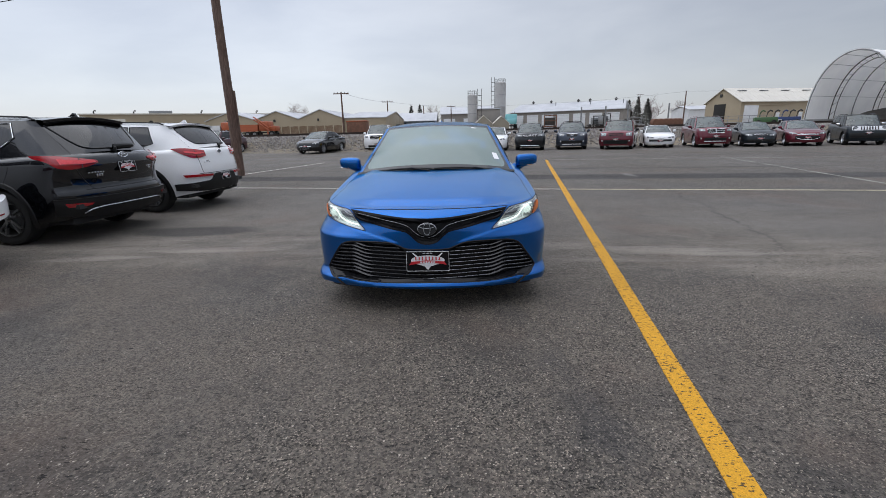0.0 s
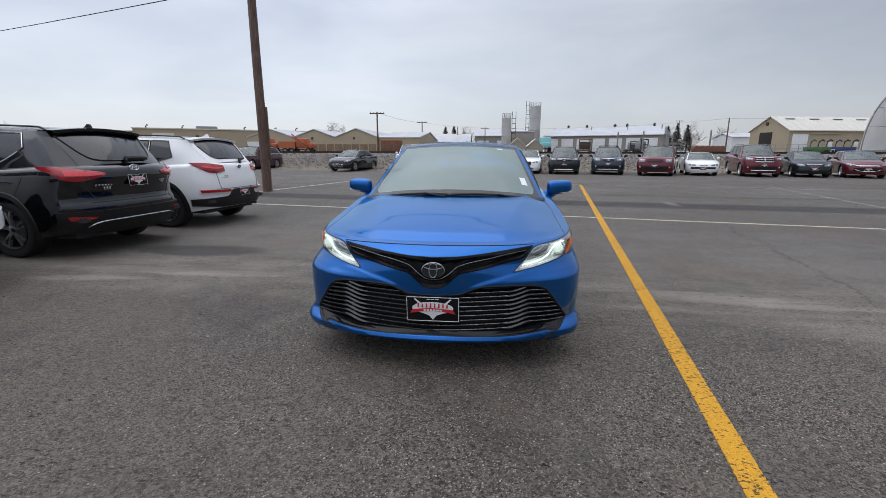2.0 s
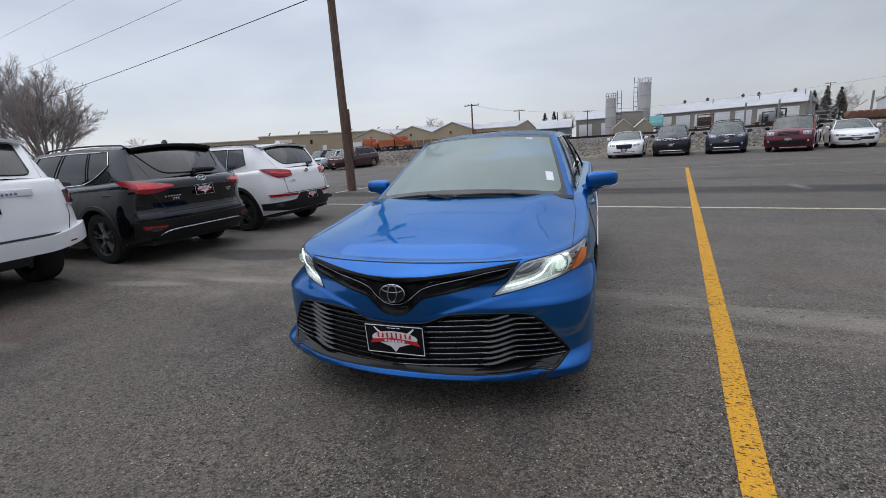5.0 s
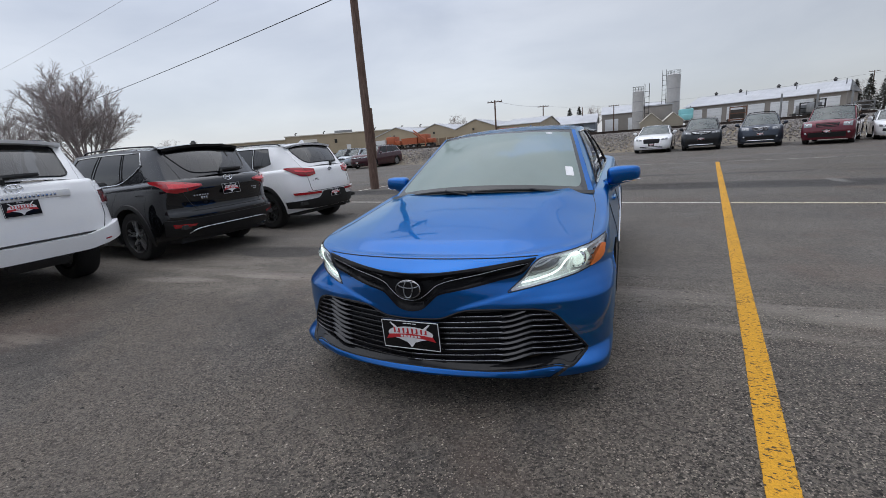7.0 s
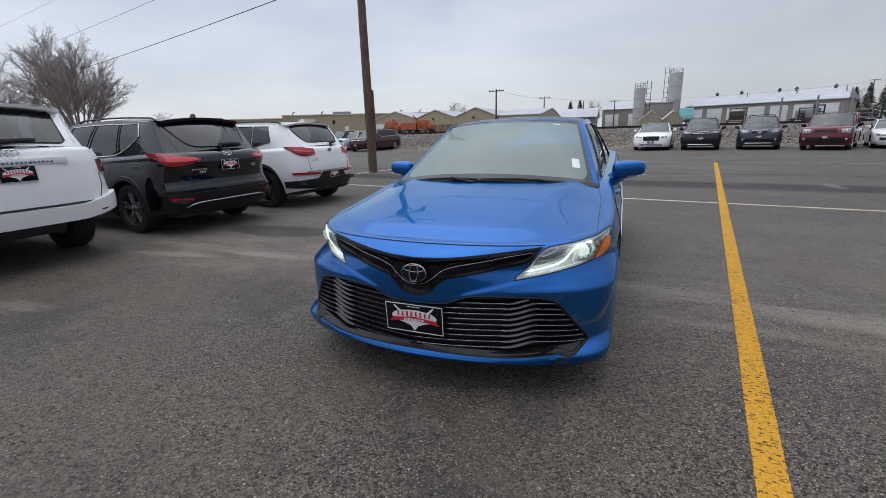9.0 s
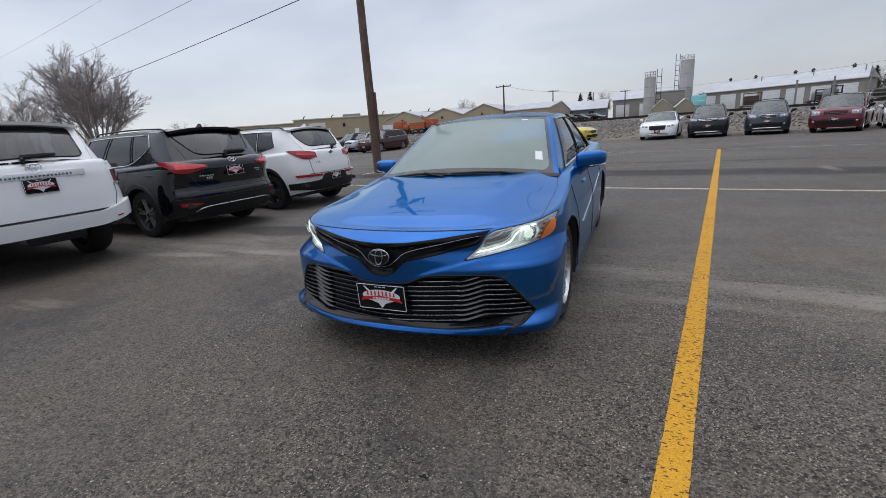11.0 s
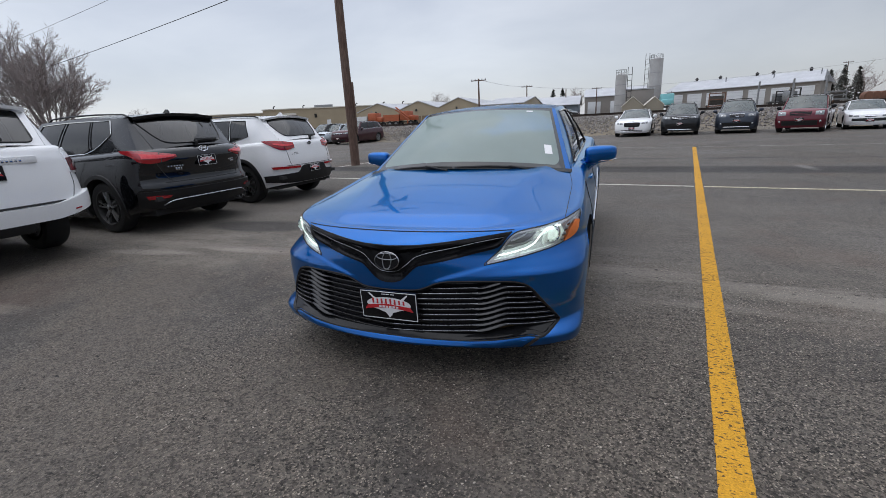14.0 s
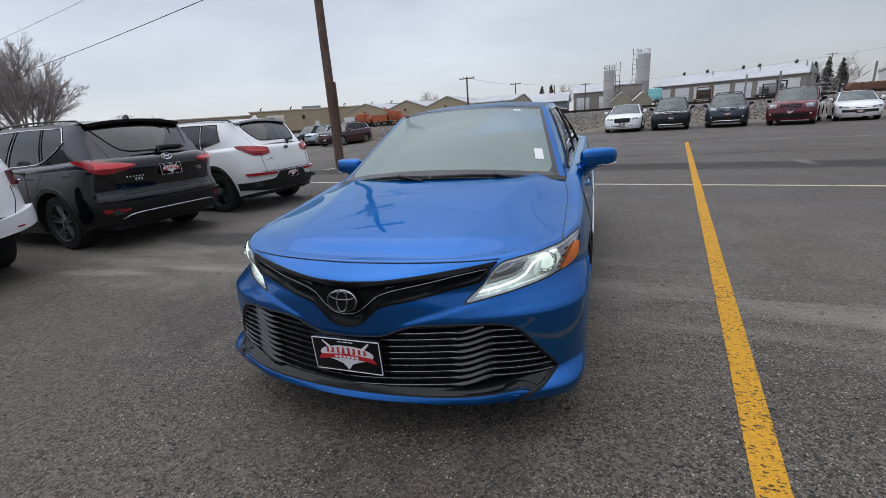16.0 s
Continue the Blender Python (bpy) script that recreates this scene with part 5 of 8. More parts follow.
    part("under_tray", patch(f, mirrored([(0.0, 0.225), (0.5, 0.205), (0.8, 0.185)]), mirrored([(0.0, 0.185), (0.5, 0.165), (0.8, 0.155)]), 50, 2, -0.025, 0.1), "plastic", root)
    # headlights
    shell = next(c for c in root.children if c.name.startswith("body"))
    skin_tree = BVHTree.FromPolygons([v.co.copy() for v in shell.data.vertices], [tuple(p.vertices) for p in shell.data.polygons])
    for sg in (1, -1):
        h = part("headlight", patch(f, HEAD_TOP, HEAD_LOW, 40, 10, 0.002, 0.006, sg), "lens", root, "clear headlight with amber corner")
        part("lamp_housing", patch(f, HEAD_TOP, HEAD_LOW, 40, 14, -0.003, 0.05, sg, sink=0.028), "reflector", h)
        x0 = 0.762
        yy = sh.front_y(x0, 0.735)
        bm = lathe(bmnew(), [(0.001, -0.018), (0.02, -0.014), (0.032, 0.0), (0.036, 0.016)], 24, (sg * x0, yy + 0.036, 0.732), "Y")
        part("projector_lens", bm, "projector", h, "dimly lit projector")
        bm = lathe(bmnew(), [(0.036, -0.004), (0.041, -0.010), (0.046, 0.0), (0.046, 0.05)], 24, (sg * x0, yy + 0.036, 0.732), "Y")
        ring = part("projector_ring", bm, "chrome", h)
        for k in range(10):
            t = 2 * math.pi * k / 10
            bm = box(bmnew(), (sg * (x0 + 0.039 * math.cos(t)), yy + 0.030, 0.732 + 0.039 * math.sin(t)), (0.006, 0.006, 0.006), 0.001)
            part("ring_tooth", bm, "interior_dark", ring)
        # dark inner bay with two curved guides
        part("inner_bay", patch(f, [(0.535, 0.690), (0.580, 0.735), (0.612, 0.757), (0.712, 0.762)], [(0.527, 0.680), (0.590, 0.685), (0.660, 0.697), (0.690, 0.715)], 20, 6, -0.014, 0.012, sg), "lamp_bay", h, "grey inner lamp bay")
        for k, pts in enumerate(([(0.574, 0.706), (0.644, 0.712), (0.678, 0.726), (0.700, 0.758)], [(0.590, 0.730), (0.620, 0.739), (0.644, 0.751), (0.660, 0.762)])):
            bm = tube(bmnew(), [(sg * x, sh.front_y(x, z) + 0.010, z) for x, z in resample(pts, 16)], 0.004, 6, 1.2)
            part("light_guide", bm, "reflector", h, "unlit curved light guide")
        bm = tube(bmnew(), [(sg * x, sh.front_y(x, z) + 0.010, z) for x, z in resample([(0.487, 0.636), (0.515, 0.659), (0.591, 0.667), (0.655, 0.680), (0.692, 0.699), (0.714, 0.735), (0.744, 0.763), (0.784, 0.771), (0.806, 0.771)], 40)], 0.0046, 6, 1.0)
        part("running_light", bm, "lamp", h, "lit white running light strip")
        bm = tube(bmnew(), [(sg * x, sh.front_y(x, z) + 0.012, z) for x, z in resample([(0.500, 0.640), (0.560, 0.646), (0.640, 0.657), (0.720, 0.667), (0.790, 0.677)], 30)], 0.003, 6, 1.0)
        part("running_light", bm, "projector", h, "thin lit strip along the lower edge")
        part("lamp_bowl", patch(f, [(0.735, 0.690), (0.752, 0.752), (0.80, 0.762), (0.818, 0.762)], [(0.742, 0.668), (0.778, 0.672), (0.806, 0.682), (0.828, 0.736)], 12, 5, -0.022, 0.006, sg), "lamp_glow", h, "lit bowl round the projector")
        # bright fluted bowl between the projector and the corner
        for k in range(4):
            u = k / 3
            part("bowl_flute", tube(bmnew(), [(sg * x, sh.front_y(x, z) + 0.008, z) for x, z in ((lerp(0.806, 0.832, u), lerp(0.686, 0.762, u)), (lerp(0.822, 0.846, u), lerp(0.690, 0.766, u)))], 0.005, 6), "chrome", h)
        part("reflector", patch(f, [(0.822, 0.679), (0.836, 0.708), (0.850, 0.742), (0.872, 0.774)], [(0.830, 0.678), (0.864, 0.690), (0.885, 0.715), (0.888, 0.764)], 14, 5, 0.004, 0.012, sg), "amber", h, "amber corner reflector")
        line = [(x, sh.front_y(x, z) - 0.0005, z) for x, z in list(resample(HEAD_TOP, 40)) + list(resample(HEAD_LOW, 40))[::-1]]
        part("lamp_seal", tube(bmnew(), [(sg * x, y, z) for x, y, z in line], 0.003, 5), "interior_dark", h)
        # bonnet seam along the wing
        pts = []
        for u in np.linspace(0.0, 1.0, 40):
            x, y = lerp(lerp(0.760, 0.806, min(1, 3 * u)), 0.824, u), lerp(1.46, sh.front_y(0.822, 0.788) - 0.01, u)
            hit = skin_tree.ray_cast(Vector((sg * x, y, 1.6)), Vector((0, 0, -1)))[0]
            if hit is not None and hit.z > 0.72:
                pts.append((sg * x, y, hit.z - 0.0006))
        part("bonnet_seam", tube(bmnew(), pts, 0.0022, 5), "interior_dark", root)
        part("tail_light", patch(back(sh), [(0.42, 0.97), (0.85, 0.95)], [(0.42, 0.86), (0.85, 0.80)], 14, 5, 0.004, 0.01, sg), "red_lens", root)
    for sg in (1, -1):
        part("grille_edge", tube(bmnew(), [(sg * x, sh.front_y(x, z) - 0.0005, z) for x, z in resample(GRILLE_TOP, 50)], 0.0045, 6), "gloss", g)
    seam = [(x, sh.front_y(x, 0.781) - 0.0005, 0.781) for x in np.linspace(-0.60, 0.60, 60)]
    part("bonnet_seam", tube(bmnew(), seam, 0.0028, 5), "interior_dark", root)
    # cowl, wipers
    bm = bmnew()
    sheet(bm, [[cb.screen(k, -0.02) + Vector((0, -o, 0.012 - 0.25 * o)) for k in np.linspace(-1.0, 1.0, 40)] for o in (-0.03, 0.0, 0.015, 0.032)])
    part("cowl", bm, "plastic", root)
    for x0, x1 in ((-0.56, -0.02), (0.0, 0.62)):
        pts = [cb.screen(k / cb.wb0.x, -0.025 + 0.016 * math.sin(math.pi * (k - x0) / (x1 - x0))) + Vector((0, -0.012, 0.012)) for k in np.linspace(x0, x1, 14)]
        w = part("wiper", tube(bmnew(), pts, 0.006, 6, 1.3), "interior_dark", root)
        part("wiper_arm", tube(bmnew(), [pts[8] + Vector((0, -0.008, 0.008)), cb.screen((x1 - 0.02) / cb.wb0.x, -0.05) + Vector((0, -0.04, 0.012))], 0.007, 6), "interior_dark", w)
    # sensor pod, sticker, inside mirror
    bm = box(bmnew(), cb.screen(0, 0.86) + Vector((0, 0.05, -0.035)), (0.16, 0.12, 0.05), 0.02)
    box(bm, cb.screen(0, 0.80) + Vector((0, 0.10, -0.07)), (0.24, 0.03, 0.065), 0.02)
    part("mirror_pod", bm, "interior_dark", root)
    for k0, k1, h0, h1, nm in ((0.795, 0.865, 0.20, 0.33, "sticker"), (0.62, 0.70, 0.90, 0.925, "sticker")):
        rows = [[cb.screen(k, h) + Vector((0, -0.0015, 0.0025)) for k in np.linspace(k0, k1, 4)] for h in np.linspace(h0, h1, 4)]
        part(nm, sheet_mesh(rows), "sticker", root, "white paper sticker")
    mirror(root, sh, (0.97, 1.86, 1.008), "blue", (0.240, 0.16, 0.132), square=0.52, foot=0.066)
    side_dress(root, sh, cb, spec, "blue", out=-0.007)
    for sg in (1, -1):
        strip = []
        for y in np.linspace(1.55, 3.35, 30):
            z = lerp(0.55, 0.735, (y - 1.55) / 1.8)
            strip.append((sg * (sh.side_x(y, z) + 0.003), y, z))
        part("door_moulding", tube(bmnew(), strip, 0.0065, 6, 1.2), "chrome", root, "thin chrome strip along the doors")
    four_wheels(root, spec, "alloy", 10, False)
    dealer_plate(root, Vector((0, 0.026, 0.421)), Vector((0, -0.06, 1)).normalized(), Vector((1, 0, 0)), Vector((0, -1, -0.06)).normalized(), 0.318, 0.158)
    bm = tube(bmnew(), [cb.roof(0, 0.86) + Vector((0, 0, 0.0)), cb.roof(0, 0.92) + Vector((0, 0, 0.02)), cb.roof(0, 0.95) + Vector((0, 0, 0.06))], 0.03, 8, r1=0.008)
    part("roof_antenna", bm, "blue", root)
    return root


blue_saloon(pose(-0.135, 2.87, 0, 0, 0, 0.0))


# ---- the row seen from behind ----
def tail_car(name, m, label, spec, cab, body, d):
    root = thing(name, m, label, "car", "SUVs parked side by side")
    sh, cb = car_body(root, spec, cab, body, 1.5, (), glass_front="privacy", belt_trim=d.get("belt_trim"))
    r = back(sh)
    for sg in (1, -1):
        t = part("tail_light", patch(r, d["lamp_top"], d["lamp_low"], 26, 7, 0.012, 0.012, sg, bulge=0.012), d.get("lamp", "red_lens"), root, d.get("lamp_label", "red tail light"))
        if d.get("lamp_cut"):
            lx = d["lamp_cut"]
            zt = float(np.interp(lx, [p[0] for p in d["lamp_top"]], [p[1] for p in d["lamp_top"]]))
            zl = float(np.interp(lx, [p[0] for p in d["lamp_low"]], [p[1] for p in d["lamp_low"]]))
            part("lamp_gap", tube(bmnew(), [(sg * lx, sh.rear_y(lx, z) + 0.026, z) for z in np.linspace(zl, zt, 6)], 0.005, 5), "interior_dark", t)
        if d.get("lamp_mid"):
            part("lamp_lens", patch(r, *d["lamp_mid"], 14, 3, 0.034, 0.004, sg), d.get("lamp_mid_mat", "bright_lens"), t)
        part("bumper_reflector", patch(r, *d["refl"], 12, 3, 0.02 + d.get("proud", 0), 0.01, sg), "red_lens", root, "red bumper reflector")
        # tailgate seams
        part("tailgate_seam", tube(bmnew(), [r(sg * x, z)[:1] + (r(x, z)[1] + 0.001, z) for x, z in resample(d["seam"], 24)], 0.0045, 5), "interior_dark", root)
    if d.get("seam_low"):
        part("tailgate_seam", tube(bmnew(), [(x, sh.rear_y(x, d["seam_low"]) + 0.001, d["seam_low"]) for x in np.linspace(-0.62, 0.62, 24)], d.get("seam_r", 0.005), 5), "interior_dark", root)
    part("rear_bumper", patch(r, mirrored(d["bump_top"]), mirrored(d["bump_low"]), 60, 6, 0.015 + d.get("proud", 0), 0.03), d["bump_mat"], root, d["bump_label"])
    if d.get("valance"):
        part("valance", patch(r, mirrored(d["valance"][0]), mirrored(d["valance"][1]), 40, 4, d.get("proud", 0) + 0.022, 0.03), d["valance"][2], root)
    if d.get("skid"):
        part("skid_trim", tube(bmnew(), [(x, sh.rear_y(x, z) + d.get("proud", 0) + 0.026, z) for x, z in resample(mirrored(d["skid"]), 40)], 0.008, 6), "alloy", root, "silver bumper trim strip")
    px, pz, pw, ph = d["plate"]
    out = Vector((0, 1, 0.08)).normalized()
    dealer_plate(root, Vector((px, sh.rear_y(px, pz) + 0.012 + d.get("plate_out", 0), pz)), Vector((0, -0.08, 1)).normalized(), Vector((-1, 0, 0)), out, pw, ph)
    bx, bz, bw, bh, bars, field = d["badge"]
    badge(root, Vector((bx, sh.rear_y(bx, bz) + d.get("badge_out", 0.008), bz)), Vector((-1, 0, 0)), Vector((0, -0.1, 1)).normalized(), Vector((0, 1, 0.1)).normalized(), bw, bh, "chrome", bars, 0.16, field)
    for x, z, w, h, *mm in d.get("script", ()):
        if mm:
            part("garnish_bar", box(bmnew(), (x, sh.rear_y(x, z), z), (w, 0.03, h), 0.008), mm[0], root)
            continue
        o = 0.019 if d.get("width") else 0.004
        for k in range(max(3, int(w / 0.035))):
            n = max(3, int(w / 0.035))
            xx = x + w * ((k + 0.5) / n - 0.5)
            part("lettering_bar", box(bmnew(), (xx, sh.rear_y(xx, z) + o, z), (w / n * 0.6, 0.006, h), 0.001), "chrome", root)
    # spoiler over the rear window
    sp = d["spoiler"]
    rows = []
    for k in np.linspace(-1, 1, 25):
        p = cb.screen(k * 0.97, 1.0, True)
        rows.append([p + Vector((0, -0.16, 0.012)), p + Vector((0, 0.0, sp[1])), p + Vector((0, sp[0] * (1 - 0.25 * k * k), sp[1] - 0.01)), p + Vector((0, sp[0] * (1 - 0.25 * k * k) - 0.01, sp[1] - 0.045)), p + Vector((0, 0.01, -0.05))])
    part("spoiler", sheet_mesh(rows), d.get("spoiler_mat", body), root)
    if d.get("spoiler_under"):
        rows = []
        for k in np.linspace(-0.93, 0.93, 21):
            p = cb.screen(k * 0.97, 1.0, True)
            rows.append([p + Vector((0, sp[0] * (1 - 0.25 * k * k) - 0.004, sp[1] - 0.032)), p + Vector((0, 0.028, -0.075))])
        part("spoiler_underside", sheet_mesh(rows), "gloss", root)
    # wiper
    a, b = d["wiper"]
    pts = [cb.screen(k, h, True) + Vector((0, 0.03, 0.01)) for k, h in resample([a, b], 8)]
    w = part("wiper", tube(bmnew(), pts, 0.013, 6, 1.5, r1=0.02), "plastic", root)
    part("wiper_arm", tube(bmnew(), [pts[-1], pts[-1] + Vector((0, 0.02, -0.02)), pts[-1] + Vector((0, 0.01, -0.07))], 0.022, 6), "plastic", w)
    # roof rails and fin
    if d.get("rails"):
        for sg in (1, -1):
            pts = [cb.roof(sg * 0.88, s) + Vector((0, 0, 0.035 if 0.08 < s < 0.93 else 0.0)) for s in np.linspace(0.05, 0.96, 22)]
            part("roof_rail", tube(bmnew(), pts, 0.016, 6, 0.8), d["rails"], root)
    bm = bmnew()
    p = cb.roof(0, 0.955)
    prism(bm, [(-0.10, 0), (0.075, 0), (0.07, 0.03), (0.05, 0.062), (0.03, 0.066), (-0.02, 0.03)], Matrix.Translation(p + Vector((-0.016, 0, 0.0))) @ Matrix(((0, 0, 1, 0), (1, 0, 0, 0), (0, 1, 0, 0), (0, 0, 0, 1))), 0.032)
    part("roof_antenna", bm, d.get("fin", body), root)
    if d.get("pipe", -0.62):
        bm = lathe(bmnew(), [(0.028, 0), (0.034, 0), (0.034, 0.14), (0.028, 0.14)], 16, (d.get("pipe", -0.62), sh.L - 0.30, 0.31), "Y")
        part("exhaust_pipe", bm, "steel", root)
    mirror(root, sh, (sh.W / 2 + 0.07, cab["ya"] + 0.32, sh.shoulder(cab["ya"]) + 0.10), d.get("mirror", body), (0.2, 0.15, 0.17), None)
    side_dress(root, sh, cb, spec, d.get("handle", "chrome"), d.get("cladding"))
    four_wheels(root, spec, d["rim"], d.get("spokes", 5), d.get("twin", True), rim=d.get("rim_size", 0.70), width=d.get("width", 0.235), barrel="black_steel")
    return root


def backed_in(tail, yaw, length):
    """The pose of a car whose tail middle stands at tail and faces the way yaw (degrees from +x)."""
    c, s = math.cos(radians(yaw)), math.sin(radians(yaw))
    return pose(tail[0] - c * length, tail[1] - s * length, 0, 0, 0, yaw - 90)


H_BARS = (([(-0.5, -0.62), (-0.28, 0.62)], 0.005), ([(0.28, -0.62), (0.5, 0.62)], 0.005), ([(-0.38, -0.08), (0.38, 0.08)], 0.006))
OVALS = (([(0.34 * math.cos(t), 0.92 * math.sin(t)) for t in np.linspace(0, 2 * math.pi, 25)], 0.006), ([(0.80 * math.cos(t), 0.45 + 0.34 * math.sin(t)) for t in np.linspace(0, 2 * math.pi, 25)], 0.006))
spec, cab = preset("suv", 4.69, 1.88, 1.68, 0.9, 2.70, 0.365, spec=dict(tail=([0.3, 0.45, 0.55, 0.64, 0.68, 0.72, 0.80, 0.92, 0.97, 1.02, 1.08, 1.24], [0.15, 0.06, 0.020, 0.010, 0.022, 0.055, 0.058, 0.040, 0.016, 0.012, 0.030, 0.10]), nr=2.9, lr=0.60), cab=dict(rise=(1.1, 0.60), cuts=((0.07, 0.36), (0.39, 0.64), (0.66, 0.84)), rear_glass=([(0.0, 0.92), (0.6, 0.92), (0.94, 0.90)], [(0.0, 0.06), (0.50, 0.08), (0.72, 0.14), (0.82, 0.36), (0.94, 0.86)])))
tail_car("suv", backed_in((-4.65, 6.05), -4, 4.69), "black compact SUV with red tail lights, backed in a row", spec, cab, "black", dict(
    lamp_top=[(0.44, 1.065), (0.60, 1.095), (0.74, 1.125), (0.83, 1.145), (0.88, 1.15)], lamp_low=[(0.44, 1.035), (0.60, 0.985), (0.74, 0.965), (0.83, 0.985), (0.88, 1.11)],
    lamp_mid=([(0.48, 1.052), (0.62, 1.064), (0.80, 1.090)], [(0.48, 1.038), (0.62, 1.026), (0.80, 1.030)]), lamp_cut=0.64,
    refl=([(0.60, 0.533), (0.72, 0.545), (0.84, 0.548)], [(0.62, 0.512), (0.72, 0.503), (0.82, 0.502)]), proud=0.02,
    seam=[(0.80, 1.16), (0.70, 1.0), (0.60, 0.80), (0.52, 0.70)], seam_low=0.70,
    bump_top=[(0, 0.60), (0.5, 0.60), (0.9, 0.60)], bump_low=[(0, 0.34), (0.5, 0.34), (0.88, 0.40)], bump_mat="plastic", bump_label="dark plastic rear bumper",
    skid=[(0.0, 0.465), (0.48, 0.460), (0.62, 0.445), (0.69, 0.395)],
    plate=(0.0, 0.955, 0.30, 0.150), badge=(0.0, 1.12, 0.080, 0.042, H_BARS, None),
    script=((0.46, 0.91, 0.22, 0.018), (0.42, 0.87, 0.10, 0.035), (-0.46, 0.93, 0.12, 0.015), (-0.48, 0.90, 0.07, 0.018)),
    spoiler=(0.12, 0.02), spoiler_under=True, wiper=((-0.55, 0.12), (0.06, 0.09)), rails="gloss", rim="alloy", spokes=5, belt_trim="chrome", cladding="plastic"))
spec, cab = preset("suv", 4.44, 1.855, 1.635, 0.88, 2.64, 0.36, spec=dict(nr=2.7, lr=0.62), cab=dict(rise=(0.5, 0.5), cuts=((0.07, 0.36), (0.39, 0.64), (0.655, 0.83)), rear_glass=([(0.0, 0.94), (0.6, 0.94), (0.80, 0.89), (0.87, 0.76)], [(0.0, 0.11), (0.5, 0.12), (0.72, 0.16), (0.82, 0.34), (0.87, 0.70)])))
tail_car("suv", backed_in((-4.54, 8.42), -4, 4.44), "white compact SUV with black rear bumper, backed in a row", spec, cab, "white", dict(
    lamp_top=[(0.40, 1.085), (0.55, 1.112), (0.68, 1.132), (0.78, 1.14), (0.83, 1.135)], lamp_low=[(0.40, 0.985), (0.55, 0.955), (0.68, 0.965), (0.78, 1.04), (0.83, 1.12)],
    lamp_mid=([(0.44, 1.045), (0.58, 1.05), (0.74, 1.08)], [(0.44, 1.03), (0.58, 1.02), (0.74, 1.05)]), lamp_cut=0.60,
    refl=([(0.36, 0.66), (0.84, 0.67)], [(0.36, 0.62), (0.82, 0.625)]), proud=0.015,
    seam=[(0.57, 0.950), (0.565, 0.86), (0.555, 0.74), (0.53, 0.685)], seam_low=0.675,
    bump_top=[(0, 0.66), (0.30, 0.66), (0.37, 0.54), (0.9, 0.51)], bump_low=[(0, 0.36), (0.5, 0.36), (0.88, 0.40)], bump_mat="plastic", bump_label="black plastic rear bumper",
    plate=(0.0, 0.595, 0.27, 0.135), plate_out=0.02, badge=(0.0, 1.055, 0.062, 0.034, (([(-0.5, -0.5), (-0.5, 0.5)], 0.005), ([(0.0, -0.5), (0.0, 0.5)], 0.005), ([(0.3, -0.5), (0.5, 0.5)], 0.005)), "gloss"),
    script=((0.42, 0.875, 0.16, 0.012), (0.40, 0.90, 0.08, 0.025), (-0.55, 0.90, 0.04, 0.03)),
    spoiler=(0.11, 0.012), spoiler_under=True, wiper=((-0.6, 0.12), (-0.2, 0.05)), rails="gloss", fin="white", rim="alloy", spokes=5, cladding="plastic", handle="white"))
spec, cab = preset("suv", 4.83, 1.90, 1.80, 0.93, 2.79, 0.41, spec=dict(shoulder=([0, 0.58, 1.16, 1.5, 3.86, 4.83], [1.08, 1.10, 1.16, 1.2, 1.26, 1.29]), sill=([0, 0.4, 3.7, 4.83], [0.3, 0.3, 0.3, 0.60])), cab=dict(z_low_r=1.31, wt=0.70, z_low=1.22, rear_glass=([(0.0, 0.95), (0.5, 0.95), (0.80, 0.92), (0.86, 0.84)], [(0.0, 0.06), (0.5, 0.06), (0.80, 0.07), (0.86, 0.16)])))
tail_car("suv", backed_in((-4.85, 3.60), -4, 4.83), "white body-on-frame SUV, backed in a row", spec, cab, "white", dict(
    lamp="reflector", lamp_mid_mat="smoke_lens", lamp_label="clear and smoked tail light", lamp_top=[(0.765, 1.24), (0.85, 1.25), (0.935, 1.25)], lamp_low=[(0.775, 0.98), (0.86, 0.955), (0.935, 0.97)],
    lamp_mid=([(0.775, 1.130), (0.932, 1.130)], [(0.782, 0.985), (0.932, 0.985)]),
    refl=([(0.66, 0.585), (0.73, 0.59)], [(0.66, 0.57), (0.73, 0.575)]), proud=0.04,
    seam=[(0.80, 1.26), (0.785, 1.05), (0.78, 0.85), (0.72, 0.70)], seam_low=0.675, seam_r=0.013,
    bump_top=[(0, 0.66), (0.5, 0.66), (0.7, 0.70), (0.91, 0.76)], bump_low=[(0, 0.50), (0.5, 0.50), (0.72, 0.535), (0.91, 0.58)], bump_mat="white", bump_label="white rear bumper with step",
    valance=([(0, 0.50), (0.22, 0.50), (0.26, 0.48)], [(0, 0.42), (0.22, 0.42), (0.26, 0.44)], "plastic"),
    plate=(0.0, 1.035, 0.31, 0.16), badge=(0.0, 1.235, 0.078, 0.05, OVALS, None), script=((0.0, 1.152, 0.92, 0.075, "white"), (0.0, 1.149, 0.66, 0.032)), pipe=None, width=0.27,
    spoiler=(0.14, 0.02), wiper=((-0.4, 0.1), (0.1, 0.06)), rails="gloss", fin="white", rim="dark_alloy", spokes=6, twin=False, handle="white"))


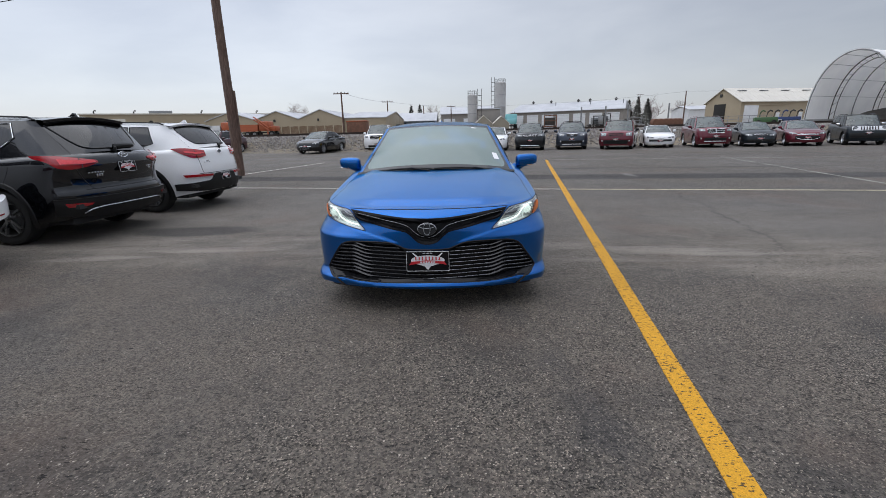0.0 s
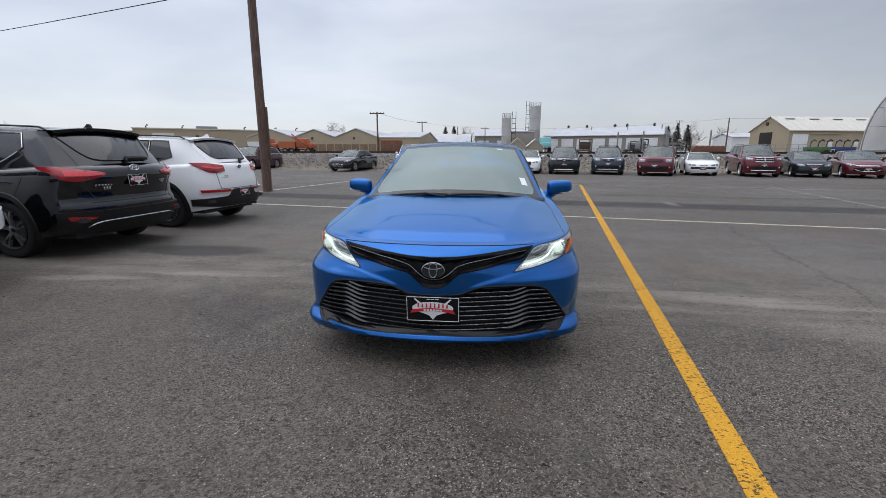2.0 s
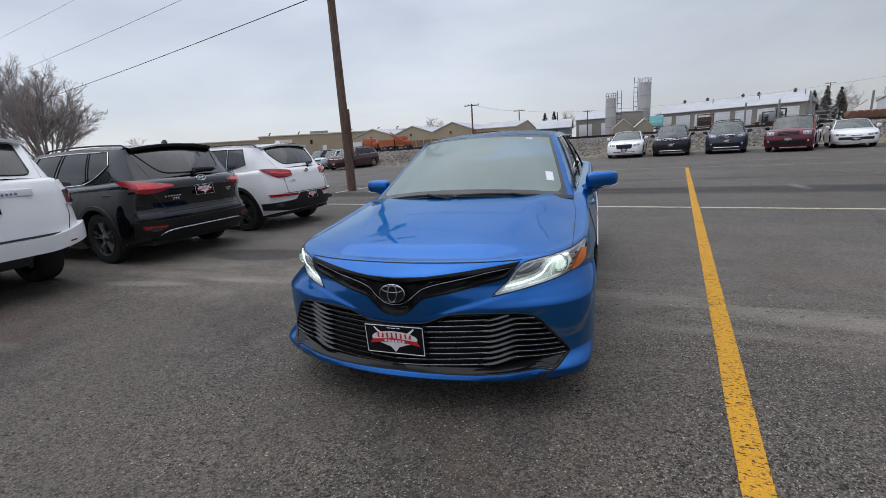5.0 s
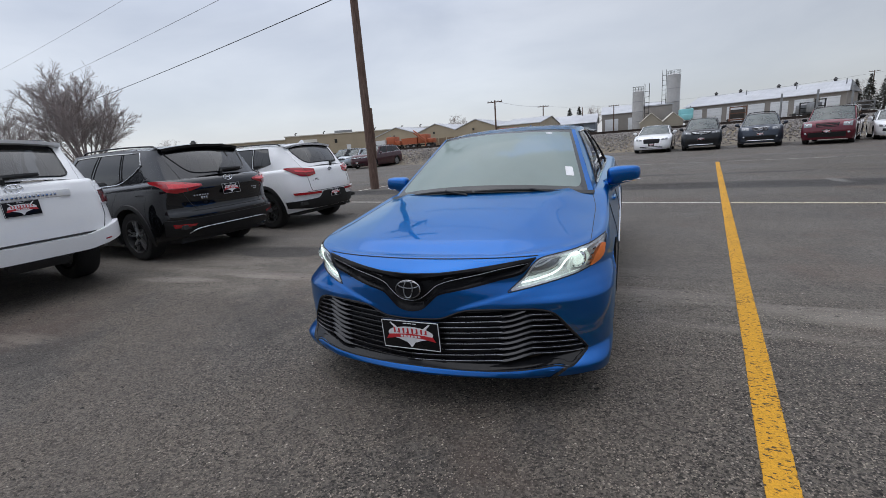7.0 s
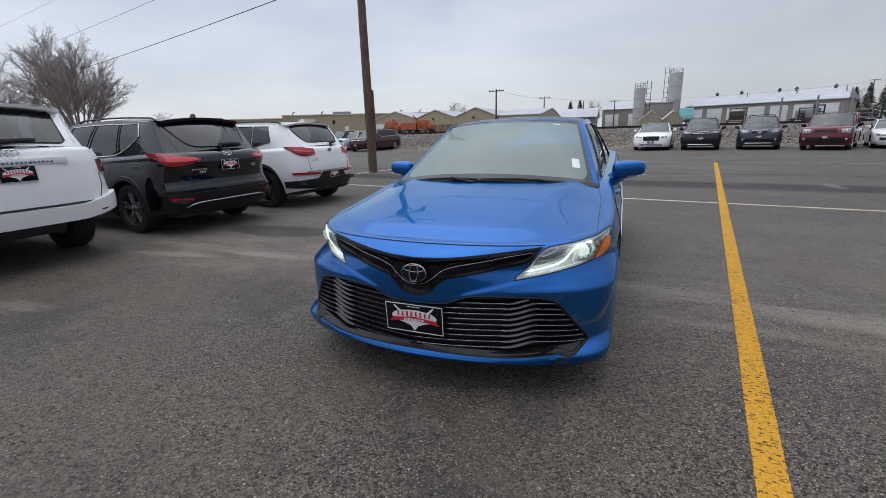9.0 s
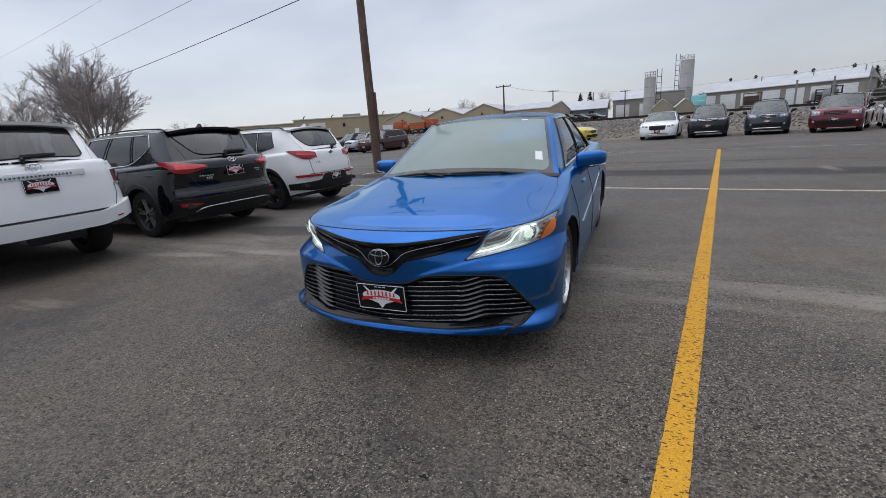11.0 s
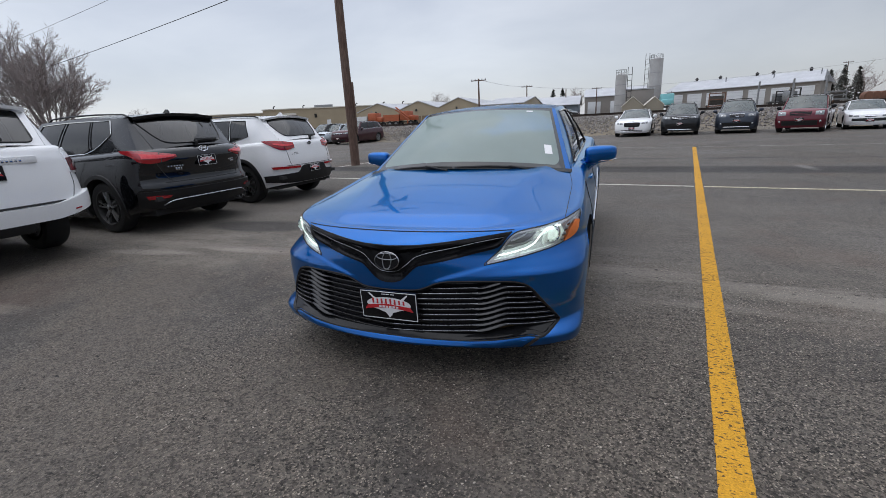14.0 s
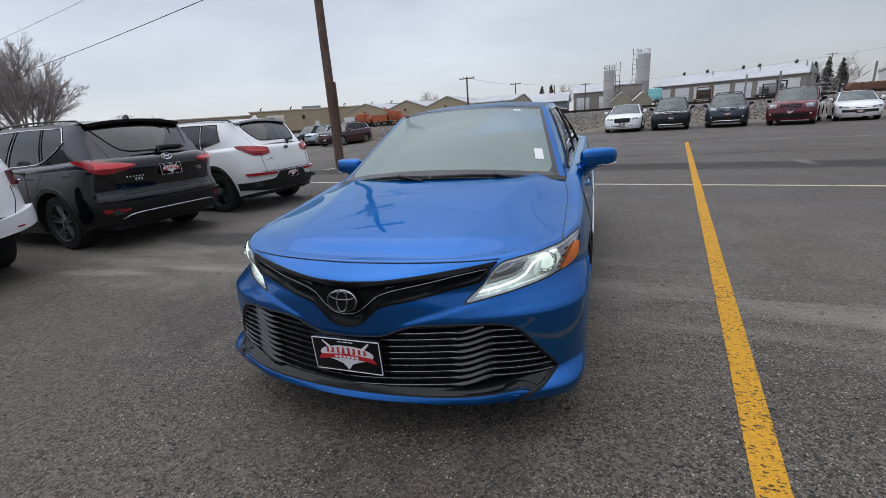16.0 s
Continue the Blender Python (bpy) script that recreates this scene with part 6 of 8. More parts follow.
# ---- the far row and others, seen from ahead ----
def nose_car(name, m, label, kind, dims, body, d, group="cars along the back of the lot"):
    L, W, H, axle, base, tyre = dims
    root = thing(name, m, label, "car", group)
    spec, cab = preset(kind, *dims, **d.get("more", {}))
    sh, cb = car_body(root, spec, cab, body, d.get("fine", 0.85), (), glass_front="far_screen", glass_side=d.get("side_glass", "privacy"), seams=d.get("seams", True), belt_trim=d.get("belt_trim"))
    f, zn = sh.front, sh.shoulder(0.1)
    hx, hw, hz, hh = d.get("lamp", (0.56, 0.30, zn - 0.14, 0.12))
    for sg in (1, -1):
        h = part("headlight", patch(f, [(hx - hw / 2, hz + hh * 0.35), (hx + hw / 2, hz + hh / 2 + d.get("sweep", 0.03))], [(hx - hw / 2, hz - hh * 0.4), (hx + hw / 2, hz - hh / 2 + d.get("sweep", 0.03))], 12, 4, 0.006, 0.01, sg, bulge=0.008), d.get("lamp_mat", "headlamp"), root, "clear headlight")
        part("lamp_bulb", lathe(bmnew(), [(0.001, -0.012), (0.03, -0.006), (0.042, 0.008)], 14, (sg * (hx + 0.02), sh.front_y(hx + 0.02, hz) - 0.008, hz), "Y"), "badge_white", h)
        if d.get("fog"):
            fx, fz = d["fog"]
            part("fog_light", lathe(bmnew(), [(0.001, -0.006), (0.035, 0.0), (0.05, 0.02)], 14, (sg * fx, sh.front_y(fx, fz) - 0.012, fz), "Y"), "alloy", root)
        part("tail_light", patch(back(sh), [(0.6, sh.shoulder(L) - 0.1), (W / 2 * 0.93, sh.shoulder(L) - 0.1)], [(0.6, sh.shoulder(L) - 0.25), (W / 2 * 0.93, sh.shoulder(L) - 0.25)], 8, 3, 0.006, 0.01, sg), "red_lens", root)
    gx, gt, gb = d.get("grille", (0.36, zn - 0.08, zn - 0.24))
    g = part("grille", patch(f, mirrored([(0, gt), (gx * 0.8, gt), (gx, gt - 0.01)]), mirrored([(0, gb), (gx * 0.75, gb), (gx * 0.9, gb + 0.01)]), 24, 4, 0.006, 0.02), "gloss", root, "black front grille")
    for k in range(d.get("bars", 3)):
        z = lerp(gb, gt, (k + 0.5) / d.get("bars", 3))
        if d.get("upright"):
            break
        part("grille_bar", tube(bmnew(), [(x, sh.front_y(x, z) - 0.006, z) for x in np.linspace(-gx * 0.88, gx * 0.88, 10)], 0.010, 5), d.get("bar_mat", "smoke_chrome"), g)
    for k in range(d.get("upright", 0)):
        x = lerp(-gx * 0.8, gx * 0.8, (k + 0.5) / d["upright"])
        part("grille_bar", tube(bmnew(), [(x, sh.front_y(x, z) - 0.008, z) for z in (gb + 0.01, gt - 0.01)], 0.022, 6), d.get("bar_mat", "chrome"), g)
    part("grille_frame", tube(bmnew(), [(x, sh.front_y(x, z) - 0.006, z) for x, z in resample(mirrored([(0, gt), (gx * 0.85, gt), (gx, gt - 0.02)]), 20)], 0.012, 5), d.get("frame_mat", "chrome"), g)
    it, ib, iw = d.get("intake", (0.40, 0.26, 0.62))
    part("lower_intake", patch(f, mirrored([(0, it), (iw, it)]), mirrored([(0, ib), (iw, ib)]), 24, 3, 0.006, 0.02), d.get("intake_mat", "plastic"), root, "dark lower bumper")
    if d.get("skid"):
        part("skid_trim", tube(bmnew(), [(x, sh.front_y(x, d["skid"]) - 0.012, d["skid"]) for x in np.linspace(-0.55, 0.55, 14)], 0.022, 6), "alloy", root)
    if d.get("slots"):
        st, sb, sw = d["slots"]
        p = part("grille_panel", patch(f, mirrored([(0, st), (sw * 0.9, st), (sw, st - 0.02)]), mirrored([(0, sb), (sw * 0.9, sb), (sw, sb + 0.02)]), 30, 4, 0.016, 0.02), "badge_white", root, "pale slotted grille panel")
        for k in range(7):
            x = (k - 3) * 0.115
            part("grille_slot", tube(bmnew(), [(x, sh.front_y(x, z) - 0.016, z) for z in (sb + 0.03, st - 0.03)], 0.036, 6), "gloss", p)
        for sg in (1, -1):
            x = sg * (sw - 0.13)
            q = part("round_headlight", lathe(bmnew(), [(0.001, -0.02), (0.05, -0.012), (0.085, 0.0), (0.095, 0.02)], 20, (x, sh.front_y(x, (st + sb) / 2) - 0.018, (st + sb) / 2), "Y"), "headlamp", root, "round clear headlight")
            part("lamp_ring", lathe(bmnew(), [(0.085, 0.0), (0.10, -0.012), (0.112, 0.0), (0.112, 0.03)], 20, (x, sh.front_y(x, (st + sb) / 2) - 0.018, (st + sb) / 2), "Y"), "gloss", q)
    if d.get("cross_bar"):
        part("grille_bar", tube(bmnew(), [(0, sh.front_y(0, z) - 0.012, z) for z in (gb, gt)], 0.022, 6), "chrome", g)
        part("grille_frame", tube(bmnew(), [(x, sh.front_y(x, gb) - 0.006, gb) for x in np.linspace(-gx * 0.9, gx * 0.9, 12)], 0.016, 5), "chrome", g)
    if d.get("lip"):
        lz, lw, rise_ = d["lip"]
        part("chrome_lip", tube(bmnew(), [(x, sh.front_y(x, lz + rise_ * (abs(x) / lw) ** 3) - 0.012, lz + rise_ * (abs(x) / lw) ** 3) for x in np.linspace(-lw, lw, 24)], 0.009, 6), "chrome", root, "chrome grille lip")
    pz = d.get("plate", 0.46)
    dealer_plate(root, Vector((0, sh.front_y(0, pz) - 0.014, pz)), Vector((0, 0, 1)), Vector((1, 0, 0)), Vector((0, -1, 0)), 0.31, 0.155)
    if d.get("badge"):
        badge(root, Vector((0, sh.front_y(0, d["badge"]) - 0.012, d["badge"])), Vector((1, 0, 0)), Vector((0, 0, 1)), Vector((0, -1, 0)), 0.09, 0.045, "chrome", (), 0.3)
    mirror(root, sh, (W / 2 + 0.08, cab["ya"] + 0.32, sh.shoulder(cab["ya"]) + 0.10), d.get("mirror", body), (0.2, 0.15, 0.16), None)
    if d.get("rails"):
        for sg in (1, -1):
            pts = [cb.roof(sg * 0.86, s) + Vector((0, 0, 0.045 if 0.1 < s < 0.9 else 0.0)) for s in np.linspace(0.06, 0.95, 14)]
            part("roof_rail", tube(bmnew(), pts, 0.018, 6), d["rails"], root)
        for s in d.get("cross", ()):
            part("roof_bar", tube(bmnew(), [cb.roof(k, s) + Vector((0, 0, 0.06)) for k in np.linspace(-0.86, 0.86, 8)], 0.018, 6), d["rails"], root)
    side_dress(root, sh, cb, spec, d.get("handle", body), d.get("cladding"))
    four_wheels(root, spec, d.get("rim", "alloy"), d.get("spokes", 5), d.get("twin", False))
    return root


SALOON, TALL = (4.85, 1.84, 1.45, 0.95, 2.80, 0.335), (4.62, 1.85, 1.68, 0.92, 2.66, 0.36)
nose_car("sedan", pose(2.12, 27.9, 0, 0, 0, -8), "white full-size sedan with black mesh grille", "sedan", (5.04, 1.90, 1.49, 0.9, 3.05, 0.37), "white", dict(grille=(0.42, 0.76, 0.52), bars=2, bar_mat="gloss", lamp=(0.62, 0.30, 0.70, 0.10), skid=0.30, badge=0.79, intake=(0.36, 0.27, 0.55), rim="dark_alloy"))
nose_car("suv", pose(4.42, 27.6, 0, 0, 0, -9), "dark grey compact SUV with chrome grille bar", "suv", TALL, "gunmetal", dict(grille=(0.42, 0.93, 0.80), bars=1, bar_mat="chrome", lamp=(0.64, 0.34, 0.89, 0.12), skid=0.30, intake=(0.62, 0.36, 0.7), plate=0.60, badge=0.86, rails="gloss", cladding="plastic"))
nose_car("suv", pose(6.93, 27.5, 0, 0, 0, -13), "slate blue SUV with roof rack bars", "suv", (4.68, 1.89, 1.67, 0.95, 2.70, 0.365), "slate", dict(grille=(0.33, 0.95, 0.78), lamp=(0.62, 0.30, 0.88, 0.16), fog=(0.66, 0.50), intake=(0.54, 0.34, 0.6), skid=0.33, plate=0.64, badge=0.87, rails="gloss", cross=(0.25, 0.6)))
nose_car("suv", pose(9.2, 26.5, 0, 0, 0, -24), "dark red boxy SUV with square headlights", "suv", (4.85, 1.92, 1.70, 0.88, 2.88, 0.39), "red", dict(
    more=dict(cab=dict(wt=0.76, y_low=1.15, y_top=1.72, yb=1.78, ya=1.30, belt_in=0.05, zb=1.61, zc=1.63, z_top=1.67, z_top_r=1.67, curve=0.008), spec=dict(nf=([0, 2], [4.0, 4.0]), lf=([0, 2], [0.5, 0.5]))),
    grille=(0.42, 0.96, 0.76), bars=3, bar_mat="red", frame_mat="red", lamp=(0.69, 0.30, 0.87, 0.20), sweep=0.0, intake=(0.54, 0.33, 0.66), plate=0.58, fog=(0.74, 0.50), rails="gloss", mirror="gloss"))
nose_car("coupe", pose(12.15, 27.3, 0, 0, 0, -16), "white two-door coupe with a low nose", "sedan", (4.58, 1.74, 1.36, 0.93, 2.64, 0.31), "white", dict(grille=(0.22, 0.60, 0.56), bars=1, lamp=(0.56, 0.34, 0.60, 0.09), intake=(0.50, 0.38, 0.62), plate=0.42, rim="alloy"))
nose_car("suv", pose(14.75, 26.2, 0, 0, 0, -15), "red three-row SUV with chrome crosshair grille", "suv", (5.07, 1.92, 1.80, 0.92, 3.04, 0.39), "red", dict(grille=(0.46, 1.04, 0.82), bars=1, bar_mat="chrome", cross_bar=True, lamp=(0.68, 0.26, 0.97, 0.13), fog=(0.70, 0.52), intake=(0.56, 0.40, 0.55), skid=0.36, plate=0.64, rails="red", belt_trim="gloss"))
nose_car("sedan", pose(17.2, 26.1, 0, 0, 0, -20), "black older sedan with chrome framed grille", "sedan", (4.67, 1.76, 1.42, 0.9, 2.68, 0.32), "dark_slate", dict(grille=(0.32, 0.70, 0.57), lamp=(0.56, 0.30, 0.64, 0.12), intake=(0.42, 0.30, 0.6), plate=0.46))
nose_car("sedan", pose(19.5, 25.7, 0, 0, 0, -23), "red sedan with wide chrome lower grille", "sedan", (4.92, 1.855, 1.455, 0.95, 2.83, 0.34), "red", dict(grille=(0.50, 0.66, 0.60), bars=1, bar_mat="chrome", lamp=(0.66, 0.32, 0.68, 0.09), sweep=0.06, intake=(0.54, 0.36, 0.56), intake_mat="gloss", lip=(0.36, 0.52, 0.10), plate=0.47))
nose_car("suv", pose(22.3, 25.2, 0, 0, 0, -25), "dark slate boxy small SUV with chrome slot grille", "suv", (4.24, 1.81, 1.69, 0.82, 2.57, 0.36), "dark_slate", dict(
    more=dict(cab=dict(wt=0.68, y_low=1.12, y_top=1.62, yb=1.70, ya=1.28, belt_in=0.05, curve=0.008), spec=dict(nf=([0, 2], [4.0, 4.0]), lf=([0, 2], [0.45, 0.45]))),
    grille=(0.46, 0.98, 0.84), bars=1, frame_mat="gloss", slots=(1.01, 0.79, 0.72), lamp=(0.60, 0.12, 0.90, 0.10), sweep=0.0, intake=(0.66, 0.40, 0.78), plate=0.66, rails="gloss", mirror="chrome", cladding="plastic"))
nose_car("sedan", pose(25.1, 25.0, 0, 0, 0, -26), "dark blue sedan at the end of the row", "sedan", SALOON, "slate", dict())
nose_car("hatchback", pose(-10.15, 29.4, 0, 0, 0, -12), "black hatchback parked by the rail bank", "sedan", (4.54, 1.82, 1.48, 0.9, 2.65, 0.33), "black", dict(grille=(0.42, 0.50, 0.30), bars=3, lamp=(0.66, 0.34, 0.68, 0.10), sweep=0.06, plate=0.52, intake=(0.28, 0.22, 0.4)), "cars near the rail bank")
nose_car("pickup_truck", pose(-5.9, 32.4, 0, 0, 0, 4), "white pickup truck parked by the rail bank", "suv", (5.3, 1.98, 1.9, 0.95, 3.3, 0.40), "white", dict(grille=(0.5, 1.1, 0.82), bars=2, bar_mat="chrome", lamp=(0.74, 0.24, 0.98, 0.18), rails=None), "cars near the rail bank")
nose_car("minivan", pose(-18.6, 31.0, 0, 0, 0, -7), "maroon minivan parked by the rail bank", "suv", (5.18, 2.0, 1.72, 0.98, 3.09, 0.36), "maroon", dict(grille=(0.45, 0.86, 0.78), bars=1, bar_mat="chrome", lamp=(0.68, 0.34, 0.84, 0.12), sweep=0.05, rails="gloss", belt_trim="chrome"), "cars near the rail bank")
nose_car("suv", pose(-21.6, 33.2, 0, 0, 0, -7), "silver crossover beside the maroon minivan", "suv", (4.45, 1.84, 1.60, 0.9, 2.67, 0.35), "silver", dict(grille=(0.40, 0.88, 0.72), lamp=(0.62, 0.32, 0.86, 0.12)), "cars near the rail bank")
nose_car("suv", pose(-23.1, 33.1, 0, 0, 0, -20), "black crossover beside the silver one", "suv", TALL, "black", dict(), "cars near the rail bank")
nose_car("coupe", pose(-1.35, 30.9, 0, 0, 0, 64), "yellow coupe parked along the rail bank", "sedan", (4.6, 1.8, 1.38, 0.93, 2.7, 0.33), "yellow_car", dict(), "cars near the rail bank")


# ---- the lot and the land ----
def bank(x, y):
    """Height of the land: level lot, a low rail bank, then level ground behind."""
    e = 34.0 if x < -15 else 31.5
    if y < e:
        return -0.03
    t = min(1.0, (y - e) / 6.5)
    return -0.03 + 1.1 * t * t * (3 - 2 * t)


xs = [-2500, -600, -200, -90, -60] + list(range(-44, 45, 2)) + [60, 90, 200, 600, 2500]
ys = [-2500, -500, -100, -40, 0, 20, 28] + [29.5 + 0.7 * k for k in range(20)] + [50, 80, 120, 200, 600, 2500]
bm = bmnew()
sheet(bm, [[(x, y, bank(x, y) + (0.06 * noise.noise((x * 0.3, y * 0.3, 0)) if 33 < y < 60 and abs(x) < 60 else 0)) for x in xs] for y in ys])
tagged(part("ground", bm, "earth"), "dry brown earth reaching the horizon", "ground", kind="structure")
bm = bmnew()
rows = []
for x in np.linspace(-70, 60, 131):
    e = (34.3 if x < -15 else lerp(34.3, 31.6, min(1, (x + 15) / 2))) + 0.35 * noise.noise((x * 0.5, 3, 0))
    rows.append([(x, -45, 0), (x, 0, 0), (x, 15, 0), (x, e - 0.4, 0), (x, e, -0.02), (x, e + 0.05, -0.12)])
sheet(bm, rows)
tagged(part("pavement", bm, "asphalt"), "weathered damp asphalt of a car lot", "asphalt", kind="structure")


# an added wall, never in view, closes the lot and darkens low reflections
tagged(part("unseen_wall_south", box(bmnew(), (0, -17.0, 1.7), (80, 0.3, 3.5), 0.02), "taupe"), "plain taupe wall added behind the camera, never in view", "wall", kind="structure")


def stripe(name, a, b, width, mat, label):
    """A painted stripe with slightly uneven edges, 3 mm above the asphalt."""
    a, b = Vector(a), Vector(b)
    d = (b - a).normalized()
    n = Vector((-d.y, d.x))
    rows = []
    count = max(int((b - a).length / 0.02), 2)
    for i in range(count + 1):
        p = a + (b - a) * i / count
        w0 = width / 2 + 0.003 * noise.noise((i * 0.05, 1.7, 0.2)) + 0.005 * noise.noise((i * 0.83, 0, 5))
        w1 = width / 2 + 0.003 * noise.noise((i * 0.06, 9.7, 0.2)) + 0.005 * noise.noise((i * 0.79, 0, 9))
        rows.append([(*(p - n * w0), 0.0), (*(p - n * w0), 0.004), (*(p + n * w1), 0.004), (*(p + n * w1), 0.0)])
    tagged(part(name, sheet_mesh(rows), mat), label, "road marking", kind="structure")


stripe("marking_1", (0.62, -2.5), (3.83, 19.2), 0.116, "yellow_line", "worn yellow parking stripe on asphalt")
stripe("marking_2", (-7.5, 11.5), (2.36, 9.78), 0.08, "white_line", "thin white stripe across the lot")
stripe("marking_6", (2.51, 9.755), (16.0, 7.40), 0.085, "cream_line", "thin pale yellow stripe across the lot")
stripe("marking_3", (-7.75, 14.2), (-6.2, 20.4), 0.10, "white_line", "pale stripe beside the pole")
stripe("marking_4", (11.0, 18.9), (9.2, 8.9), 0.10, "worn_line", "worn pale stripe on the lot")
stripe("marking_5", (-3.0, 20.4), (19.0, 16.8), 0.10, "worn_line", "worn pale stripe on the lot")

# ballast stones on the bank
rng = np.random.default_rng(4)
bm = bmnew()
verts, faces = [], []
unit = [(1, 0, 0), (-1, 0, 0), (0, 1, 0), (0, -1, 0), (0, 0, 1), (0, 0, -1)]
tri = [(0, 2, 4), (2, 1, 4), (1, 3, 4), (3, 0, 4), (2, 0, 5), (1, 2, 5), (3, 1, 5), (0, 3, 5)]
for k in range(24000):
    x, y = rng.uniform(-26, 34), 31.6 + 9 * rng.beta(2.4, 1.6)
    if x < -15:
        y += 2.5
    r = rng.uniform(0.03, 0.10)
    rot = Euler(rng.uniform(0, 6, 3)).to_matrix()
    o = len(verts)
    z = bank(x, y)
    for u in unit:
        verts.append(tuple(rot @ Vector(u) * r * rng.uniform(0.7, 1.3) + Vector((x, y, z + r * 0.3))))
    faces += [tuple(o + i for i in f) for f in tri]
me = bpy.data.meshes.new("ballast")
me.from_pydata(verts, [], faces)
me.materials.append(M["stone"])
tagged(new("ballast", me), "grey crushed stone on the rail bank", "gravel", kind="stuff")

# rails on sleepers
for n, y in enumerate((40.6, 42.05)):
    rail = thing("rail", pose(0, y, 1.18), "rusted steel rail on the bank", "rail", "rails of the track")
    bm = bmnew()
    box(bm, (0, 0, 0.0), (150, 0.13, 0.02))
    box(bm, (0, 0, 0.07), (150, 0.03, 0.14))
    box(bm, (0, 0, 0.15), (150, 0.07, 0.04), 0.008)
    part("rail_bar", bm, "dark_rust", rail)
bm = bmnew()
for k in range(-75, 76, 1):
    box(bm, (k * 0.9, 41.3, 1.09), (0.22, 2.6, 0.16))
tagged(part("sleepers", bm, "bark"), "dark wooden sleepers under the rails", "sleepers", kind="stuff")


# ---- poles and wires ----
def crossarm(root, z, half, y=0.0, pins=4):
    bm = box(bmnew(), (0, y, z), (2 * half, 0.09, 0.11), 0.01)
    arm = part("crossarm", bm, "pole", root)
    for k in range(pins):
        x = lerp(-half + 0.1, half - 0.1, k / (pins - 1))
        part("insulator", lathe(bmnew(), [(0.012, 0.0), (0.012, 0.07), (0.045, 0.08), (0.03, 0.11), (0.045, 0.13), (0.028, 0.18), (0.001, 0.19)], 10, (x, y, z + 0.05), "Z"), "steel", arm)
    for s in (1, -1):
        part("arm_brace", tube(bmnew(), [(s * half * 0.55, y - 0.02, z - 0.05), (0, y, z - 0.6)], 0.014, 5), "black_steel", arm)


big = thing("utility_pole", pose(-7.40, 14.72, 0, 0, 0, 14), "weathered brown wooden utility pole beside parked cars", "utility pole")
rows = []
for z in np.linspace(-0.05, 10.2, 40):
    r = lerp(0.155, 0.105, z / 10.2)
    rows.append([(r * math.cos(t) * (1 + 0.03 * math.sin(3 * t + z)), r * math.sin(t), z) for t in np.linspace(0, 2 * math.pi, 25)[:-1]])
bm = bmnew()
vs = sheet(bm, rows, wrap=True)
bm.faces.new(vs[-1])
part("shaft", bm, "pole", big)
box_m = box(bmnew(), (0.17, 0.0, 1.9), (0.06, 0.09, 1.7), 0.012)
part("stub_brace", box_m, "pole", big, "splintered wooden stub lashed to the pole")
crossarm(big, 9.1, 1.2)
crossarm(big, 7.7, 0.9, 0.12, 3)
bm = lathe(bmnew(), [(0.001, 0.0), (0.23, 0.0), (0.25, 0.05), (0.25, 0.85), (0.23, 0.92), (0.001, 0.95)], 24, (0.0, -0.42, 6.9), "Z")
part("transformer", bm, "concrete", big, "grey can transformer")
part("cable_clamp", box(bmnew(), (0, -0.15, 6.35), (0.1, 0.12, 0.1), 0.01), "black_steel", big)


def wire(a, b, sag, r, label="thin grey overhead wire", mat="weathered_wire"):
    a, b = Vector(a), Vector(b)
    pts = [a.lerp(b, t) - Vector((0, 0, sag * 4 * t * (1 - t))) for t in np.linspace(0, 1, 28)]
    tagged(part("overhead_wire", tube(bmnew(), pts, r, 5), mat), label, "wire", "wires on the pole")


wire((-7.6, 14.75, 6.38), (-109.5, 47.4, 10.6), 0.9, 0.015, "thick black cable sagging from the pole", "interior_dark")
wire((-7.9, 14.6, 7.85), (-64.0, 27.6, 8.3), 0.3, 0.010)
wire((-8.4, 14.5, 9.45), (-64.0, 26.0, 10.0), 0.3, 0.007)
wire((-7.4, 14.75, 6.38), (60.0, -2.0, 7.0), 0.5, 0.015, "thick black cable sagging from the pole", "interior_dark")
wire((-7.0, 14.8, 7.85), (60.0, -1.5, 8.3), 0.4, 0.010)


def small_pole(x, y, z0, top, arms=1, lean=0.0):
    p = thing("utility_pole", pose(x, y, z0), "distant wooden utility pole with crossarm", "utility pole", "distant poles")
    part("shaft", tube(bmnew(), [(0, 0, 0), (lean * 0.5, 0, (top - z0) / 2), (lean, 0, top - z0)], 0.15, 8, r1=0.10), "pole", p)
    for k in range(arms):
        bm = box(bmnew(), (lean, 0, top - z0 - 0.25 - 0.8 * k), (2.2, 0.1, 0.12))
        arm = part("crossarm", bm, "pole", p)
        for i in (-1.0, -0.5, 0.5, 1.0):
            part("insulator", lathe(bmnew(), [(0.02, 0), (0.06, 0.03), (0.05, 0.16), (0.001, 0.2)], 8, (lean + i, 0, top - z0 - 0.2 - 0.8 * k), "Z"), "steel", arm)
    return p


small_pole(-16.8, 66, 1.0, 7.0, 1)
small_pole(-14.7, 95, 1.0, 7.5, 1)
small_pole(-1.9, 118, 1.0, 7.4, 1)
small_pole(-8.5, 112, 1.0, 7.2, 0)
small_pole(43.5, 90, 1.0, 7.5, 0)
small_pole(58.0, 150, 1.0, 11.0, 1)
wire((-16.8, 66, 6.9), (-14.7, 95, 7.3), 0.3, 0.02)
wire((-14.7, 95, 7.3), (-1.9, 118, 7.3), 0.3, 0.02)
wire((-1.9, 118, 7.3), (43.5, 90, 7.4), 0.8, 0.02)
wire((43.5, 90, 7.4), (90.0, 70, 7.6), 0.6, 0.02)


